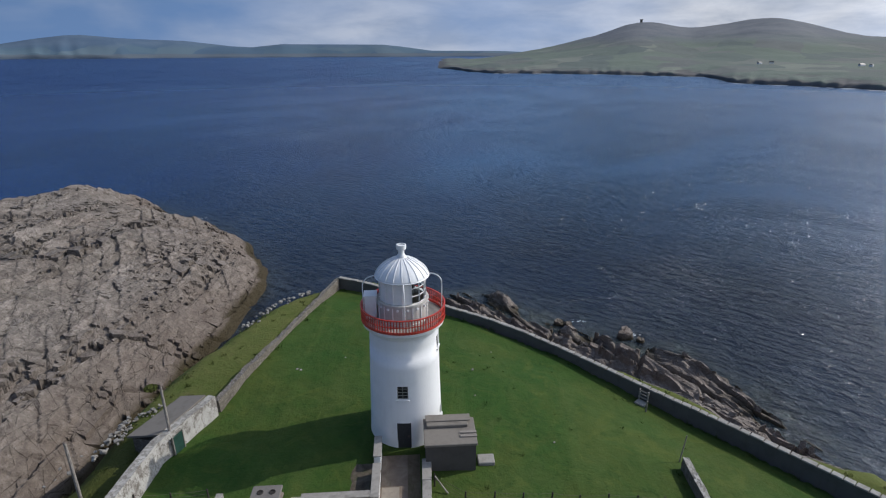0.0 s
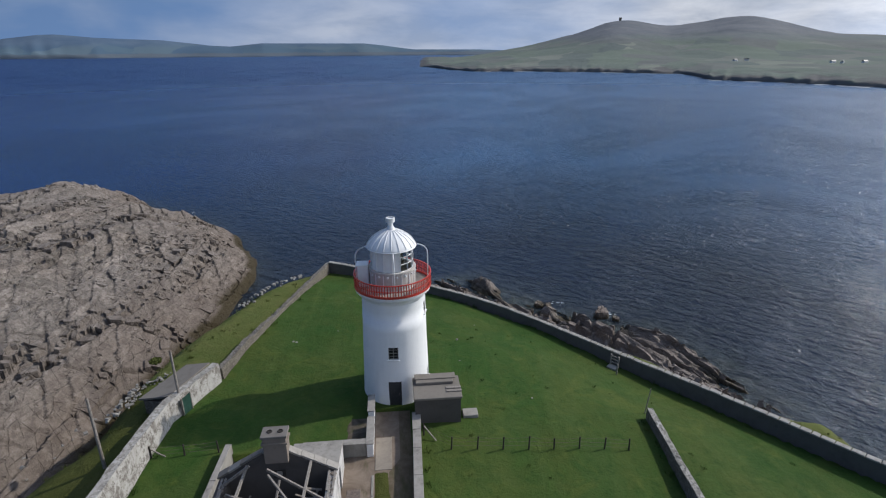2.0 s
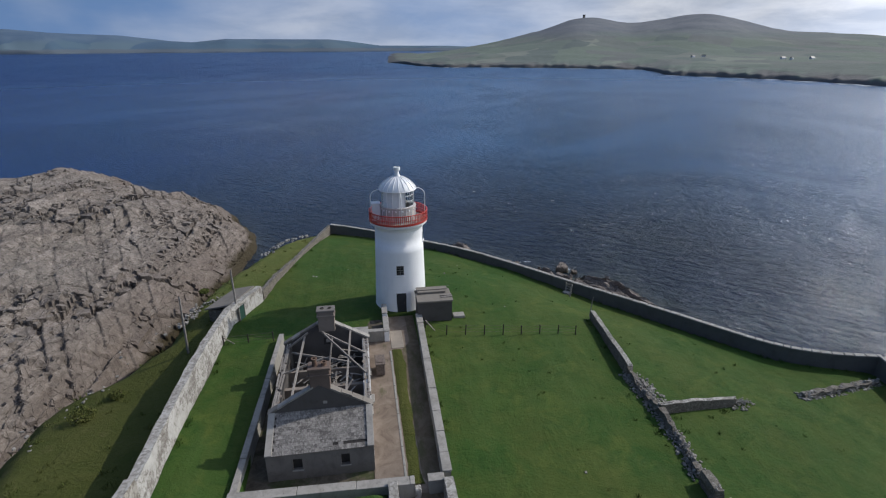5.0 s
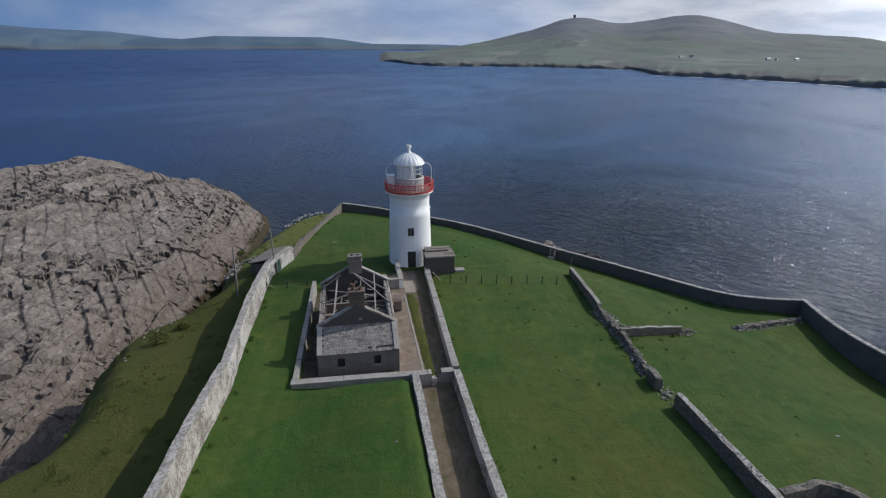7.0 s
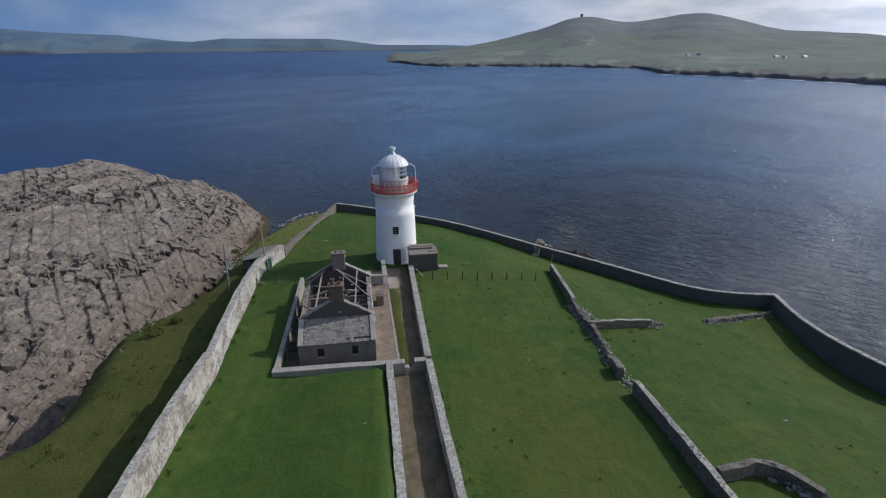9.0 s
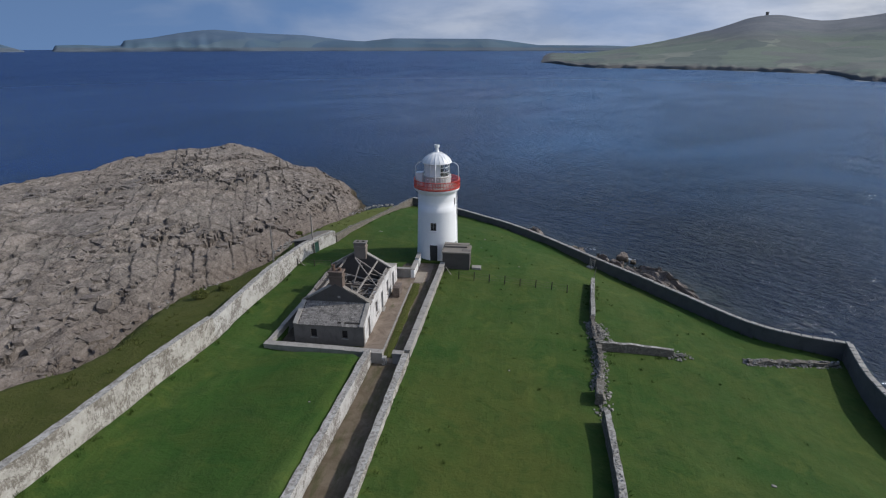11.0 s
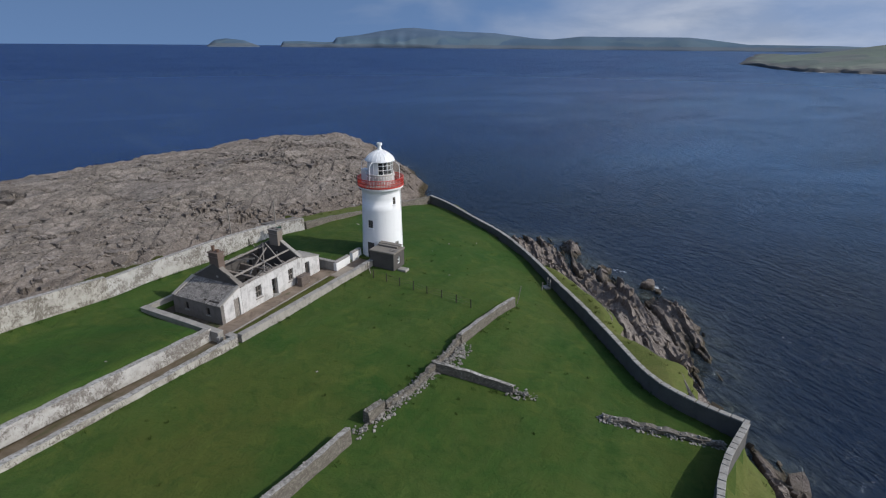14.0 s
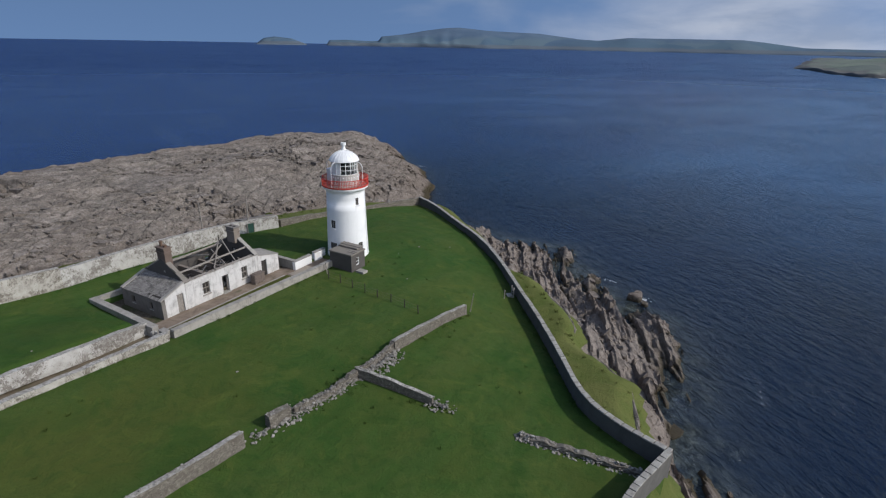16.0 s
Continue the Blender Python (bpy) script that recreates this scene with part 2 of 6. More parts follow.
def stone_wall_build(white, tone=1.0):
    def build(n, w):
        v = n.tree.nodes.new("ShaderNodeTexVoronoi")
        v.feature = "DISTANCE_TO_EDGE"
        v.inputs["Scale"].default_value = 4.4
        bent = n.mapped(n.mix(0.10, w, n.add_noise_vector(w, 3.0), "LINEAR_LIGHT"), (0.75, 0.75, 1.5))
        n.link(bent, v.inputs["Vector"])
        cell = n.tree.nodes.new("ShaderNodeTexVoronoi")
        cell.inputs["Scale"].default_value = 4.4
        n.link(bent, cell.inputs["Vector"])
        mid = n.noise(w, 1.3, 6, 0.7, 0.4)
        fine = n.noise(w, 9.0, 5, 0.7)
        grey = n.ramp(cell.outputs["Color"], [(0.0, (0.150, 0.132, 0.114)), (0.6, (0.190, 0.172, 0.152)), (1.0, (0.240, 0.222, 0.198))])
        joint = n.ramp(v.outputs["Distance"], [(0.0, 1.0), (0.06, 0.0)])
        c = n.mix(n.math("MULTIPLY", joint, 0.18), grey, (0.100, 0.088, 0.076))
        c = n.mix(n.ramp(n.noise(n.mapped(w, (1, 1, 1.2)), 4.2, 8, 0.85, 0.7), [(0.50, 0.0), (0.60, 0.8)]), c, (0.40, 0.385, 0.350))
        c = n.mix(n.ramp(n.noise(w, 3.6, 6, 0.8, 0.6), [(0.54, 0.0), (0.64, 0.7)]), c, (0.110, 0.098, 0.084))
        # sheets of limewash that cling in broad patches and flake at their edges
        broad = n.noise(n.mapped(w, (1, 1, 1.3)), 0.42, 5, 0.65, 0.8)
        ragged = n.noise(n.mapped(w, (1.3, 1.3, 0.7)), 4.0, 8, 0.85, 0.6)
        cling = n.math("ADD", n.math("MULTIPLY", broad, 0.9), n.math("MULTIPLY", ragged, 1.1))
        coat = n.ramp(cling, [(1.09 - 0.36 * white, 0.0), (1.16 - 0.36 * white, 1.0)])
        lime = n.mix(n.ramp(mid, [(0.40, 0.0), (0.70, 1.0)]), (0.46, 0.445, 0.415), (0.31, 0.293, 0.265))
        c = n.mix(coat, c, lime)
        c = n.mix(n.ramp(n.noise(w, 2.2, 6, 0.75), [(0.60, 0.0), (0.74, 0.6)]), c, (0.13, 0.12, 0.10))
        if tone != 1.0:
            c = n.mix(1.0, c, tone, "MULTIPLY")
        return c, n.bump(fine, 0.5, 0.03, n.bump(n.mix(n.math("MULTIPLY", coat, 0.8), joint, 0.0), 0.5, -0.05)), None
    return build


def cap_build(n, w):
    mid = n.noise(w, 1.6, 6, 0.7)
    c = n.mix(n.ramp(mid, [(0.35, 0), (0.65, 1)]), (0.24, 0.225, 0.20), (0.40, 0.385, 0.35))
    c = n.mix(n.math("MULTIPLY", own_random(n), 0.45), c, (0.17, 0.155, 0.135))
    c = n.mix(n.ramp(n.noise(w, 6.0, 4, 0.7), [(0.55, 0), (0.72, 0.55)]), c, (0.50, 0.49, 0.44))
    return c, n.bump(n.noise(w, 12.0, 4, 0.7), 0.5, 0.02), None


def head_build(n, w):
    mid = n.noise(w, 1.1, 6, 0.7, 0.5)
    c = n.mix(n.ramp(mid, [(0.36, 0), (0.66, 1)]), (0.270, 0.254, 0.226), (0.430, 0.414, 0.380))
    v = n.tree.nodes.new("ShaderNodeTexVoronoi")
    v.inputs["Scale"].default_value = 6.5
    n.link(w, v.inputs["Vector"])
    c = n.mix(n.ramp(v.outputs["Color"], [(0.25, 0.7), (0.6, 0.0)]), c, (0.140, 0.125, 0.105))
    c = n.mix(n.ramp(n.noise(w, 6.0, 5, 0.75), [(0.56, 0.0), (0.68, 0.6)]), c, (0.47, 0.455, 0.42))
    return c, n.bump(n.noise(w, 9.0, 5, 0.7), 0.6, 0.04), None


def render_build(base, dirt):
    def build(n, w):
        streak = n.noise(n.mapped(w, (1.4, 1.4, 0.18)), 1.8, 5, 0.65)
        mid = n.noise(w, 0.8, 6, 0.7, 0.6)
        fine = n.noise(w, 14.0, 4, 0.6)
        c = n.mix(n.ramp(mid, [(0.48, 0), (0.72, dirt)]), base, tuple(0.52 * v for v in base))
        c = n.mix(n.ramp(streak, [(0.52, 0), (0.75, dirt * 0.8)]), c, tuple(0.42 * v + g for v, g in zip(base, (0.04, 0.032, 0.022))))
        c = n.mix(n.ramp(n.noise(w, 2.4, 6, 0.75, 0.8), [(0.62 - 0.05 * dirt, 0), (0.70, dirt)]), c, tuple(0.28 * v + g for v, g in zip(base, (0.035, 0.028, 0.022))))
        return c, n.bump(fine, 0.35, 0.02, n.bump(mid, 0.4, 0.03)), None
    return build


def plain_build(base, var=0.25, scale=3.0, bump=0.3):
    def build(n, w):
        mid = n.noise(w, scale, 5, 0.65)
        c = n.mix(n.ramp(mid, [(0.38, 0), (0.68, 1)]), base, tuple(v * (1 - var) for v in base))
        return c, n.bump(n.noise(w, scale * 7, 4, 0.65), bump, 0.01), None
    return build


def timber_build(n, w):
    grain = n.noise(n.mapped(w, (9, 9, 1.5)), 2.0, 5, 0.7)
    c = n.mix(n.ramp(grain, [(0.35, 0), (0.68, 1)]), (0.15, 0.13, 0.11), (0.44, 0.41, 0.37))
    c = n.mix(n.math("MULTIPLY", own_random(n), 0.4), c, (0.12, 0.10, 0.085))
    return c, n.bump(grain, 0.4, 0.01), None


def slate_build(n, w):
    c = n.mix(island_random(n), (0.088, 0.080, 0.073), (0.205, 0.188, 0.170))
    c = n.mix(n.ramp(n.noise(w, 5.5, 6, 0.8, 0.5), [(0.49, 0), (0.60, 0.75)]), c, (0.37, 0.345, 0.31))
    return c, n.bump(n.noise(w, 15.0, 4, 0.6), 0.4, 0.01), None


def path_build(n, w):
    mid = n.noise(w, 0.7, 6, 0.7, 0.7)
    c = n.mix(n.ramp(mid, [(0.38, 0), (0.62, 1)]), (0.150, 0.115, 0.088), (0.240, 0.192, 0.152))
    c = n.mix(n.ramp(n.noise(n.mapped(w, (1, 0.3, 1)), 1.2, 5, 0.7), [(0.58, 0), (0.70, 0.6)]), c, (0.062, 0.076, 0.026))
    return c, n.bump(n.noise(w, 11.0, 5, 0.7), 0.5, 0.03), None


def lane_build(n, w):
    mid = n.noise(w, 0.7, 6, 0.7, 0.7)
    c = n.mix(n.ramp(mid, [(0.38, 0), (0.62, 1)]), (0.110, 0.086, 0.058), (0.160, 0.128, 0.092))
    c = n.mix(n.ramp(n.noise(n.mapped(w, (1, 0.3, 1)), 1.2, 5, 0.7), [(0.48, 0), (0.64, 0.6)]), c, (0.055, 0.062, 0.022))
    return c, n.bump(n.noise(w, 11.0, 5, 0.7), 0.5, 0.03), None


def soil_build(n, w):
    mid = n.noise(w, 1.1, 6, 0.7, 0.7)
    c = n.mix(n.ramp(mid, [(0.35, 0), (0.65, 1)]), (0.060, 0.048, 0.036), (0.140, 0.118, 0.090))
    c = n.mix(n.ramp(n.noise(w, 0.6, 5, 0.7), [(0.52, 0), (0.64, 0.8)]), c, (0.045, 0.058, 0.020))
    return c, n.bump(n.noise(w, 9.0, 5, 0.7), 0.6, 0.04), None


def sea_build(n, w):
    # long swell, wind chop and ripples; slicks where the wind drops
    swell = n.noise(n.mapped(w, (0.6, 1.5, 1), (0, 0, 0.75)), 0.075, 3, 0.55, 0.4)
    chop = n.noise(n.mapped(w, (0.72, 1.55, 1), (0, 0, 0.70)), 0.46, 5, 0.62, 0.5)
    ripple = n.noise(n.mapped(w, (0.8, 1.5, 1), (0, 0, 0.6)), 1.2, 5, 0.65)
    gust = n.ramp(n.noise(n.mapped(w, (1, 0.5, 1), (0, 0, 0.5)), 0.0105, 6, 0.66, 1.4), [(0.40, 0.42), (0.62, 1.0)])
    h = n.math("ADD", n.math("MULTIPLY", swell, 1.3), n.math("ADD", n.math("MULTIPLY", chop, 1.9), n.math("MULTIPLY", ripple, 0.50)))
    b = n.add("ShaderNodeBump", Distance=1.5)
    n.link(h, b.inputs["Height"])
    n.link(gust, b.inputs["Strength"])
    out = n.tree.nodes.new("ShaderNodeVectorMath")
    out.operation = "LENGTH"
    n.link(w, out.inputs[0])
    off = out.outputs["Value"]
    # colour takes in the sky's reflection: dark near shore, blue west, greyer bay
    depth = n.math("MULTIPLY", n.math("SUBTRACT", off, 78.0), 0.010, clamp=True)
    sp = n.tree.nodes.new("ShaderNodeSeparateXYZ")
    n.link(w, sp.inputs[0])
    west = n.math("DIVIDE", n.math("SUBTRACT", n.math("MULTIPLY", sp.outputs["Y"], 0.30), sp.outputs["X"]), n.math("ADD", off, 40.0))
    patch = n.math("MULTIPLY", n.math("SUBTRACT", n.noise(n.mapped(w, (1, 0.6, 1)), 0.0045, 6, 0.66, 1.2), 0.5), 1.5)
    open_ = n.ramp(n.math("ADD", west, patch), [(0.0, (0.013, 0.072, 0.170)), (0.38, (0.003, 0.032, 0.112)), (0.8, (0.001, 0.017, 0.092))])
    c = n.mix(depth, (0.0008, 0.0085, 0.0270), open_)
    streak = n.ramp(n.noise(n.mapped(w, (0.35, 1.5, 1), (0, 0, 0.5)), 0.011, 7, 0.72, 1.3), [(0.56, 0.0), (0.72, 0.32)])
    c = n.mix(n.math("MULTIPLY", streak, depth), c, (0.095, 0.140, 0.185))
    # weed and pale stones showing through the shallows
    bed = n.tree.nodes.new("ShaderNodeAttribute")
    bed.attribute_name = "shoal"
    bottom = n.ramp(n.noise(w, 0.5, 6, 0.75, 0.8), [(0.40, (0.020, 0.022, 0.014)), (0.62, (0.085, 0.098, 0.088))])
    seen = n.math("MULTIPLY", bed.outputs["Fac"], n.ramp(n.noise(w, 0.22, 4, 0.65), [(0.34, 0.25), (0.62, 1.0)]))
    c = n.mix(seen, c, bottom)
    rough = n.math("ADD", n.math("MULTIPLY", n.math("MULTIPLY", off, 0.0011, clamp=True), 0.22), 0.11)
    return c, b.outputs["Normal"], rough


# hill colours greyed and blued: distance haze put into the base colour
def hazed_moor_build(near):
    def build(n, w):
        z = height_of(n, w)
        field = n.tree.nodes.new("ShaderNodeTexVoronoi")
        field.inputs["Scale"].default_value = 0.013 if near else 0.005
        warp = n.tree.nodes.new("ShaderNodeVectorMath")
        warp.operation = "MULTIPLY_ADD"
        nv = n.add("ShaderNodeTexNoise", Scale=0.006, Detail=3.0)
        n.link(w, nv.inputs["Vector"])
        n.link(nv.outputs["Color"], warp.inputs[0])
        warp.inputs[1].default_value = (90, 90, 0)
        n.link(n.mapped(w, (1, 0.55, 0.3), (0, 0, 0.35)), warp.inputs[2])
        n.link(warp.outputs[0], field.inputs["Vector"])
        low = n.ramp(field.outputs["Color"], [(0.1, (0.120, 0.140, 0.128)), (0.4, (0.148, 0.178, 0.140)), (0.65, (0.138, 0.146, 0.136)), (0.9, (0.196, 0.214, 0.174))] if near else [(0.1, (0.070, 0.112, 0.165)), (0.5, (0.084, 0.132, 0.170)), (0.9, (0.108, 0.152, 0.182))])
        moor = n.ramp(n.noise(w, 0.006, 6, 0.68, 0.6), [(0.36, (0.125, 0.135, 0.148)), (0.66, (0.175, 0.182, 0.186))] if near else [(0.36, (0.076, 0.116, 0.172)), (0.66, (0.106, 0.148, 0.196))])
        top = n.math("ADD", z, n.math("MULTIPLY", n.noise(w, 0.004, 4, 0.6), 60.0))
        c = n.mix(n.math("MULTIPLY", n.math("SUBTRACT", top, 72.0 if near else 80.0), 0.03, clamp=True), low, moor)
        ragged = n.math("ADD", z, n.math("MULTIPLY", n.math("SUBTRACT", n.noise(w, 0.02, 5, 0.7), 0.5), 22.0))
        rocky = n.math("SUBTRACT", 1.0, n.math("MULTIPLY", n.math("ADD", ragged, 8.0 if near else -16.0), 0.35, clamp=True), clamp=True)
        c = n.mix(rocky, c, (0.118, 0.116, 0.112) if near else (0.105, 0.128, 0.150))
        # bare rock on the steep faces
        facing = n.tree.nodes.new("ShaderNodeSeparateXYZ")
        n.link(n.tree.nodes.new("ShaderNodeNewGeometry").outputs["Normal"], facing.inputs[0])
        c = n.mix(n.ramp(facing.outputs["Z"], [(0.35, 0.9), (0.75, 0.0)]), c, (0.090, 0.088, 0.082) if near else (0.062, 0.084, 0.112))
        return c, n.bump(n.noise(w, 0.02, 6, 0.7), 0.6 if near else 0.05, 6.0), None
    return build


M_GRASS = material("grass", grass_build, 0.9, 0.15)
M_WILD = material("rough_grass", wild_grass_build((0.080, 0.104, 0.026), (0.118, 0.126, 0.040)), 0.95, 0.1)
# darker, more olive version of the rough grass
M_OLIVE = material("olive_rough_grass", wild_grass_build((0.056, 0.068, 0.016), (0.080, 0.085, 0.024)), 0.95, 0.1)
M_ROCK = material("rock", rock_build(0.63, 0.2), 0.85, 0.25)
M_SHORE = material("dark_shore_rock", rock_build(0.72, -0.7), 0.75, 0.35)
M_WALL = material("rubble_stone_wall", stone_wall_build(0.02, (0.69, 0.67, 0.63)), 0.9, 0.2)
M_SEAWALL = material("grey_pointed_wall", render_build((0.118, 0.113, 0.106), 0.5), 0.9, 0.2)
M_HUTROOF = material("brown_cement_roof", render_build((0.20, 0.18, 0.155), 0.5), 0.9, 0.2)
M_WHITEWALL = material("limewashed_stone", stone_wall_build(0.315), 0.9, 0.2)
M_LICHENWALL = material("lichened_stone", stone_wall_build(0.27, (0.90, 0.88, 0.84)), 0.9, 0.2)
M_LIME = material("fresh_limewash", stone_wall_build(0.40), 0.9, 0.2)
M_CAP = material("coping_stone", cap_build, 0.85, 0.25)
M_TOWER = material("white_tower_paint", render_build((0.80, 0.80, 0.79), 0.12), 0.85, 0.2)
M_WHITE = material("white_gloss_paint", plain_build((0.80, 0.80, 0.79), 0.08, 2.0, 0.1), 0.4, 0.5)
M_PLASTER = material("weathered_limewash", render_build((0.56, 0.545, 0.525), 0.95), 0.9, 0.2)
# render colour dropped to carry the shade of the south and west faces
M_GABLE = material("bare_render_shaded", render_build((0.092, 0.084, 0.078), 0.5), 0.9, 0.2)
M_CONCRETE = material("old_concrete", render_build((0.30, 0.285, 0.255), 0.6), 0.9, 0.2)
M_HEAD = material("mortar_and_lit_top", head_build, 0.9, 0.2)
M_YARDCAP = material("pale_concrete_cap", render_build((0.31, 0.29, 0.26), 0.8), 0.9, 0.2)
M_SLAB = material("buff_concrete", render_build((0.29, 0.25, 0.205), 0.5), 0.9, 0.2)
M_DRUM = material("buff_drum_paint", render_build((0.52, 0.49, 0.45), 0.35), 0.6, 0.4)
M_RED = material("red_gloss_paint", plain_build((0.55, 0.055, 0.036), 0.3, 2.5, 0.1), 0.4, 0.5)
M_DARK = material("dark_paint", plain_build((0.035, 0.038, 0.042), 0.3), 0.5, 0.4)
# paints shade into windows, doorway and flue; also the roof deck and leaf
M_DARKIN = material("dark_interior", plain_build((0.055, 0.050, 0.046), 0.4), 0.95, 0.1)
M_SLATE = material("roof_slate", slate_build, 0.7, 0.35)
M_TIMBER = material("grey_timber", timber_build, 0.85, 0.2)
M_BRICK = material("chimney_brick", render_build((0.22, 0.185, 0.155), 0.5), 0.9, 0.2)
M_STACK = material("sooty_brick", render_build((0.15, 0.112, 0.092), 0.5), 0.9, 0.2)
M_POT = material("clay_pot", plain_build((0.16, 0.10, 0.07), 0.4), 0.8, 0.3)
M_PATH = material("gravel_path", path_build, 0.95, 0.1)
M_LANE = material("grassy_lane_shade_strip", lane_build, 0.95, 0.1)
M_HUT = material("dark_hut_render", render_build((0.175, 0.16, 0.145), 0.6), 0.9, 0.2)
M_SOIL = material("yard_soil", soil_build, 0.95, 0.1)
M_POST = material("dark_post_timber", plain_build((0.060, 0.052, 0.045), 0.4, 5.0), 0.85, 0.2)
M_IRON = material("rusty_iron", plain_build((0.17, 0.135, 0.115), 0.5, 6.0), 0.8, 0.3, 0.0)


def loose_build(n, w):
    c = n.mix(own_random(n), (0.190, 0.178, 0.158), (0.350, 0.332, 0.300))
    c = n.mix(n.ramp(n.noise(w, 2.5, 5, 0.7), [(0.45, 0), (0.70, 0.8)]), c, (0.165, 0.150, 0.130))
    c = n.mix(n.ramp(n.noise(w, 7.0, 4, 0.7), [(0.60, 0), (0.72, 0.6)]), c, (0.40, 0.385, 0.345))
    return c, n.bump(n.noise(w, 12.0, 4, 0.7), 0.5, 0.02), None


M_STONE = material("loose_stone", loose_build, 0.9, 0.2)
M_SEA = material("sea_water", sea_build, 0.04, 0.34)
M_SEA.node_tree.nodes["Principled BSDF"].inputs["Specular Tint"].default_value = (0.72, 0.90, 1.0, 1)
M_GLINT = material("glint_water", lambda n, w: ((0.002, 0.014, 0.040), None, None), 0.19, 0.40)
M_HILL = material("hazed_moor_near", hazed_moor_build(True), 0.95, 0.1)
M_FAR = material("hazed_moor_far", hazed_moor_build(False), 0.95, 0.1)
M_FOAM = material("sea_foam", plain_build((0.50, 0.54, 0.57), 0.3, 1.0), 0.8, 0.3)
M_SAND = material("pale_sand", plain_build((0.42, 0.39, 0.33), 0.2, 0.02), 0.9, 0.2)


def glass_material():
    m = bpy.data.materials.new("lantern_glass")
    m.use_nodes = True
    b = m.node_tree.nodes["Principled BSDF"]
    b.inputs["Base Color"].default_value = (0.9, 0.95, 0.95, 1)
    b.inputs["Roughness"].default_value = 0.03
    b.inputs["Transmission Weight"].default_value = 1.0
    b.inputs["IOR"].default_value = 1.1
    return m


M_GLASS = glass_material()


# ---- mesh helpers ----
def from_bm(name, bm, mat, parent=None, label="", smooth=False):
    me = bpy.data.meshes.new(name)
    bmesh.ops.recalc_face_normals(bm, faces=bm.faces)
    bm.to_mesh(me)
    bm.free()
    if smooth:
        me.shade_smooth()
    me.materials.append(mat)
    ob = new(name, me)
    if parent:
        ob.parent = parent
    if label:
        ob["label"] = label
    return ob


def part(name, bm, mat, parent, label="", smooth=False):
    return from_bm(name, bm, mat, parent, label, smooth)


def from_arrays(name, verts, faces, mat, parent=None, smooth=False):
    me = bpy.data.meshes.new(name)
    me.from_pydata([tuple(v) for v in verts], [], [tuple(f) for f in faces])
    me.update()
    if smooth:
        me.shade_smooth()
    me.materials.append(mat)
    ob = new(name, me)
    if parent:
        ob.parent = parent
    return ob


def thing(name, label, category, group="", kind="", at=(0, 0, 0), turn=0.0):
    ob = new(name)
    ob.matrix_world = pose(*at, 0, 0, turn)
    ob.empty_display_size = 0.2
    return tagged(ob, label, category, group, kind)


def add_box(bm, x0, x1, y0, y1, z0, z1, bevel=0.0, m=None):
    vs = [bm.verts.new((x, y, z)) for z in (z0, z1) for x, y in ((x0, y0), (x1, y0), (x1, y1), (x0, y1))]
    fs = [(3, 2, 1, 0), (4, 5, 6, 7), (0, 1, 5, 4), (1, 2, 6, 5), (2, 3, 7, 6), (3, 0, 4, 7)]
    fs = [bm.faces.new([vs[i] for i in f]) for f in fs]
    if bevel:
        r = bmesh.ops.bevel(bm, geom=list({e for f in fs for e in f.edges}), offset=bevel, segments=1, affect="EDGES", profile=0.5)
        vs = list({v for f in r["faces"] for v in f.verts} | {v for v in vs if v.is_valid})
    if m is not None:
        bmesh.ops.transform(bm, matrix=m, verts=vs)
    return vs


def box(*dims, m=None):
    bm = bmesh.new()
    add_box(bm, *dims, m=m)
    return bm


def add_lathe(bm, profile, seg=48, x=0.0, y=0.0):
    """Turn a profile of (radius, z) about the upright axis at x, y."""
    rings = []
    for r, z in profile:
        if r < 1e-4:
            rings.append([bm.verts.new((x, y, z))])
        else:
            rings.append([bm.verts.new((x + r * math.cos(2 * math.pi * i / seg), y + r * math.sin(2 * math.pi * i / seg), z)) for i in range(seg)])
    for a, b in zip(rings, rings[1:]):
        for i in range(seg):
            j = (i + 1) % seg
            quad = [a[i % len(a)], a[j % len(a)], b[j % len(b)], b[i % len(b)]]
            quad = [v for k, v in enumerate(quad) if v not in quad[:k]]
            if len(quad) > 2:
                bm.faces.new(quad)
    return bm


def lathe(profile, seg=48, x=0.0, y=0.0):
    return add_lathe(bmesh.new(), profile, seg, x, y)


def add_rod(bm, a, b, r, seg=8, r2=None):
    a, b = Vector(a), Vector(b)
    q = (b - a).to_track_quat("Z", "Y").to_matrix()
    r2 = r if r2 is None else r2
    rings = [[bm.verts.new(p + q @ Vector((rr * math.cos(2 * math.pi * i / seg), rr * math.sin(2 * math.pi * i / seg), 0))) for i in range(seg)] for p, rr in ((a, r), (b, r2))]
    for i in range(seg):
        j = (i + 1) % seg
        bm.faces.new((rings[0][i], rings[0][j], rings[1][j], rings[1][i]))
    bm.faces.new(rings[0][::-1])
    bm.faces.new(rings[1])


def rod(a, b, r, seg=8, r2=None):
    bm = bmesh.new()
    add_rod(bm, a, b, r, seg, r2)
    return bm


def add_beam(bm, a, b, w, h):
    """A squared timber from a to b, w wide and h deep."""
    a, b = Vector(a), Vector(b)
    d = (b - a).normalized()
    side = d.cross(Vector((0, 0, 1)))
    side = side.normalized() if side.length > 1e-3 else Vector((1, 0, 0))
    up_ = side.cross(d)
    ring = [[bm.verts.new(p + side * (sx * w / 2) + up_ * (sy * h / 2)) for sx, sy in ((-1, -1), (1, -1), (1, 1), (-1, 1))] for p in (a, b)]
    for i in range(4):
        j = (i + 1) % 4
        bm.faces.new((ring[0][i], ring[0][j], ring[1][j], ring[1][i]))
    bm.faces.new(ring[0][::-1])
    bm.faces.new(ring[1])


def beam(a, b, w, h):
    bm = bmesh.new()
    add_beam(bm, a, b, w, h)
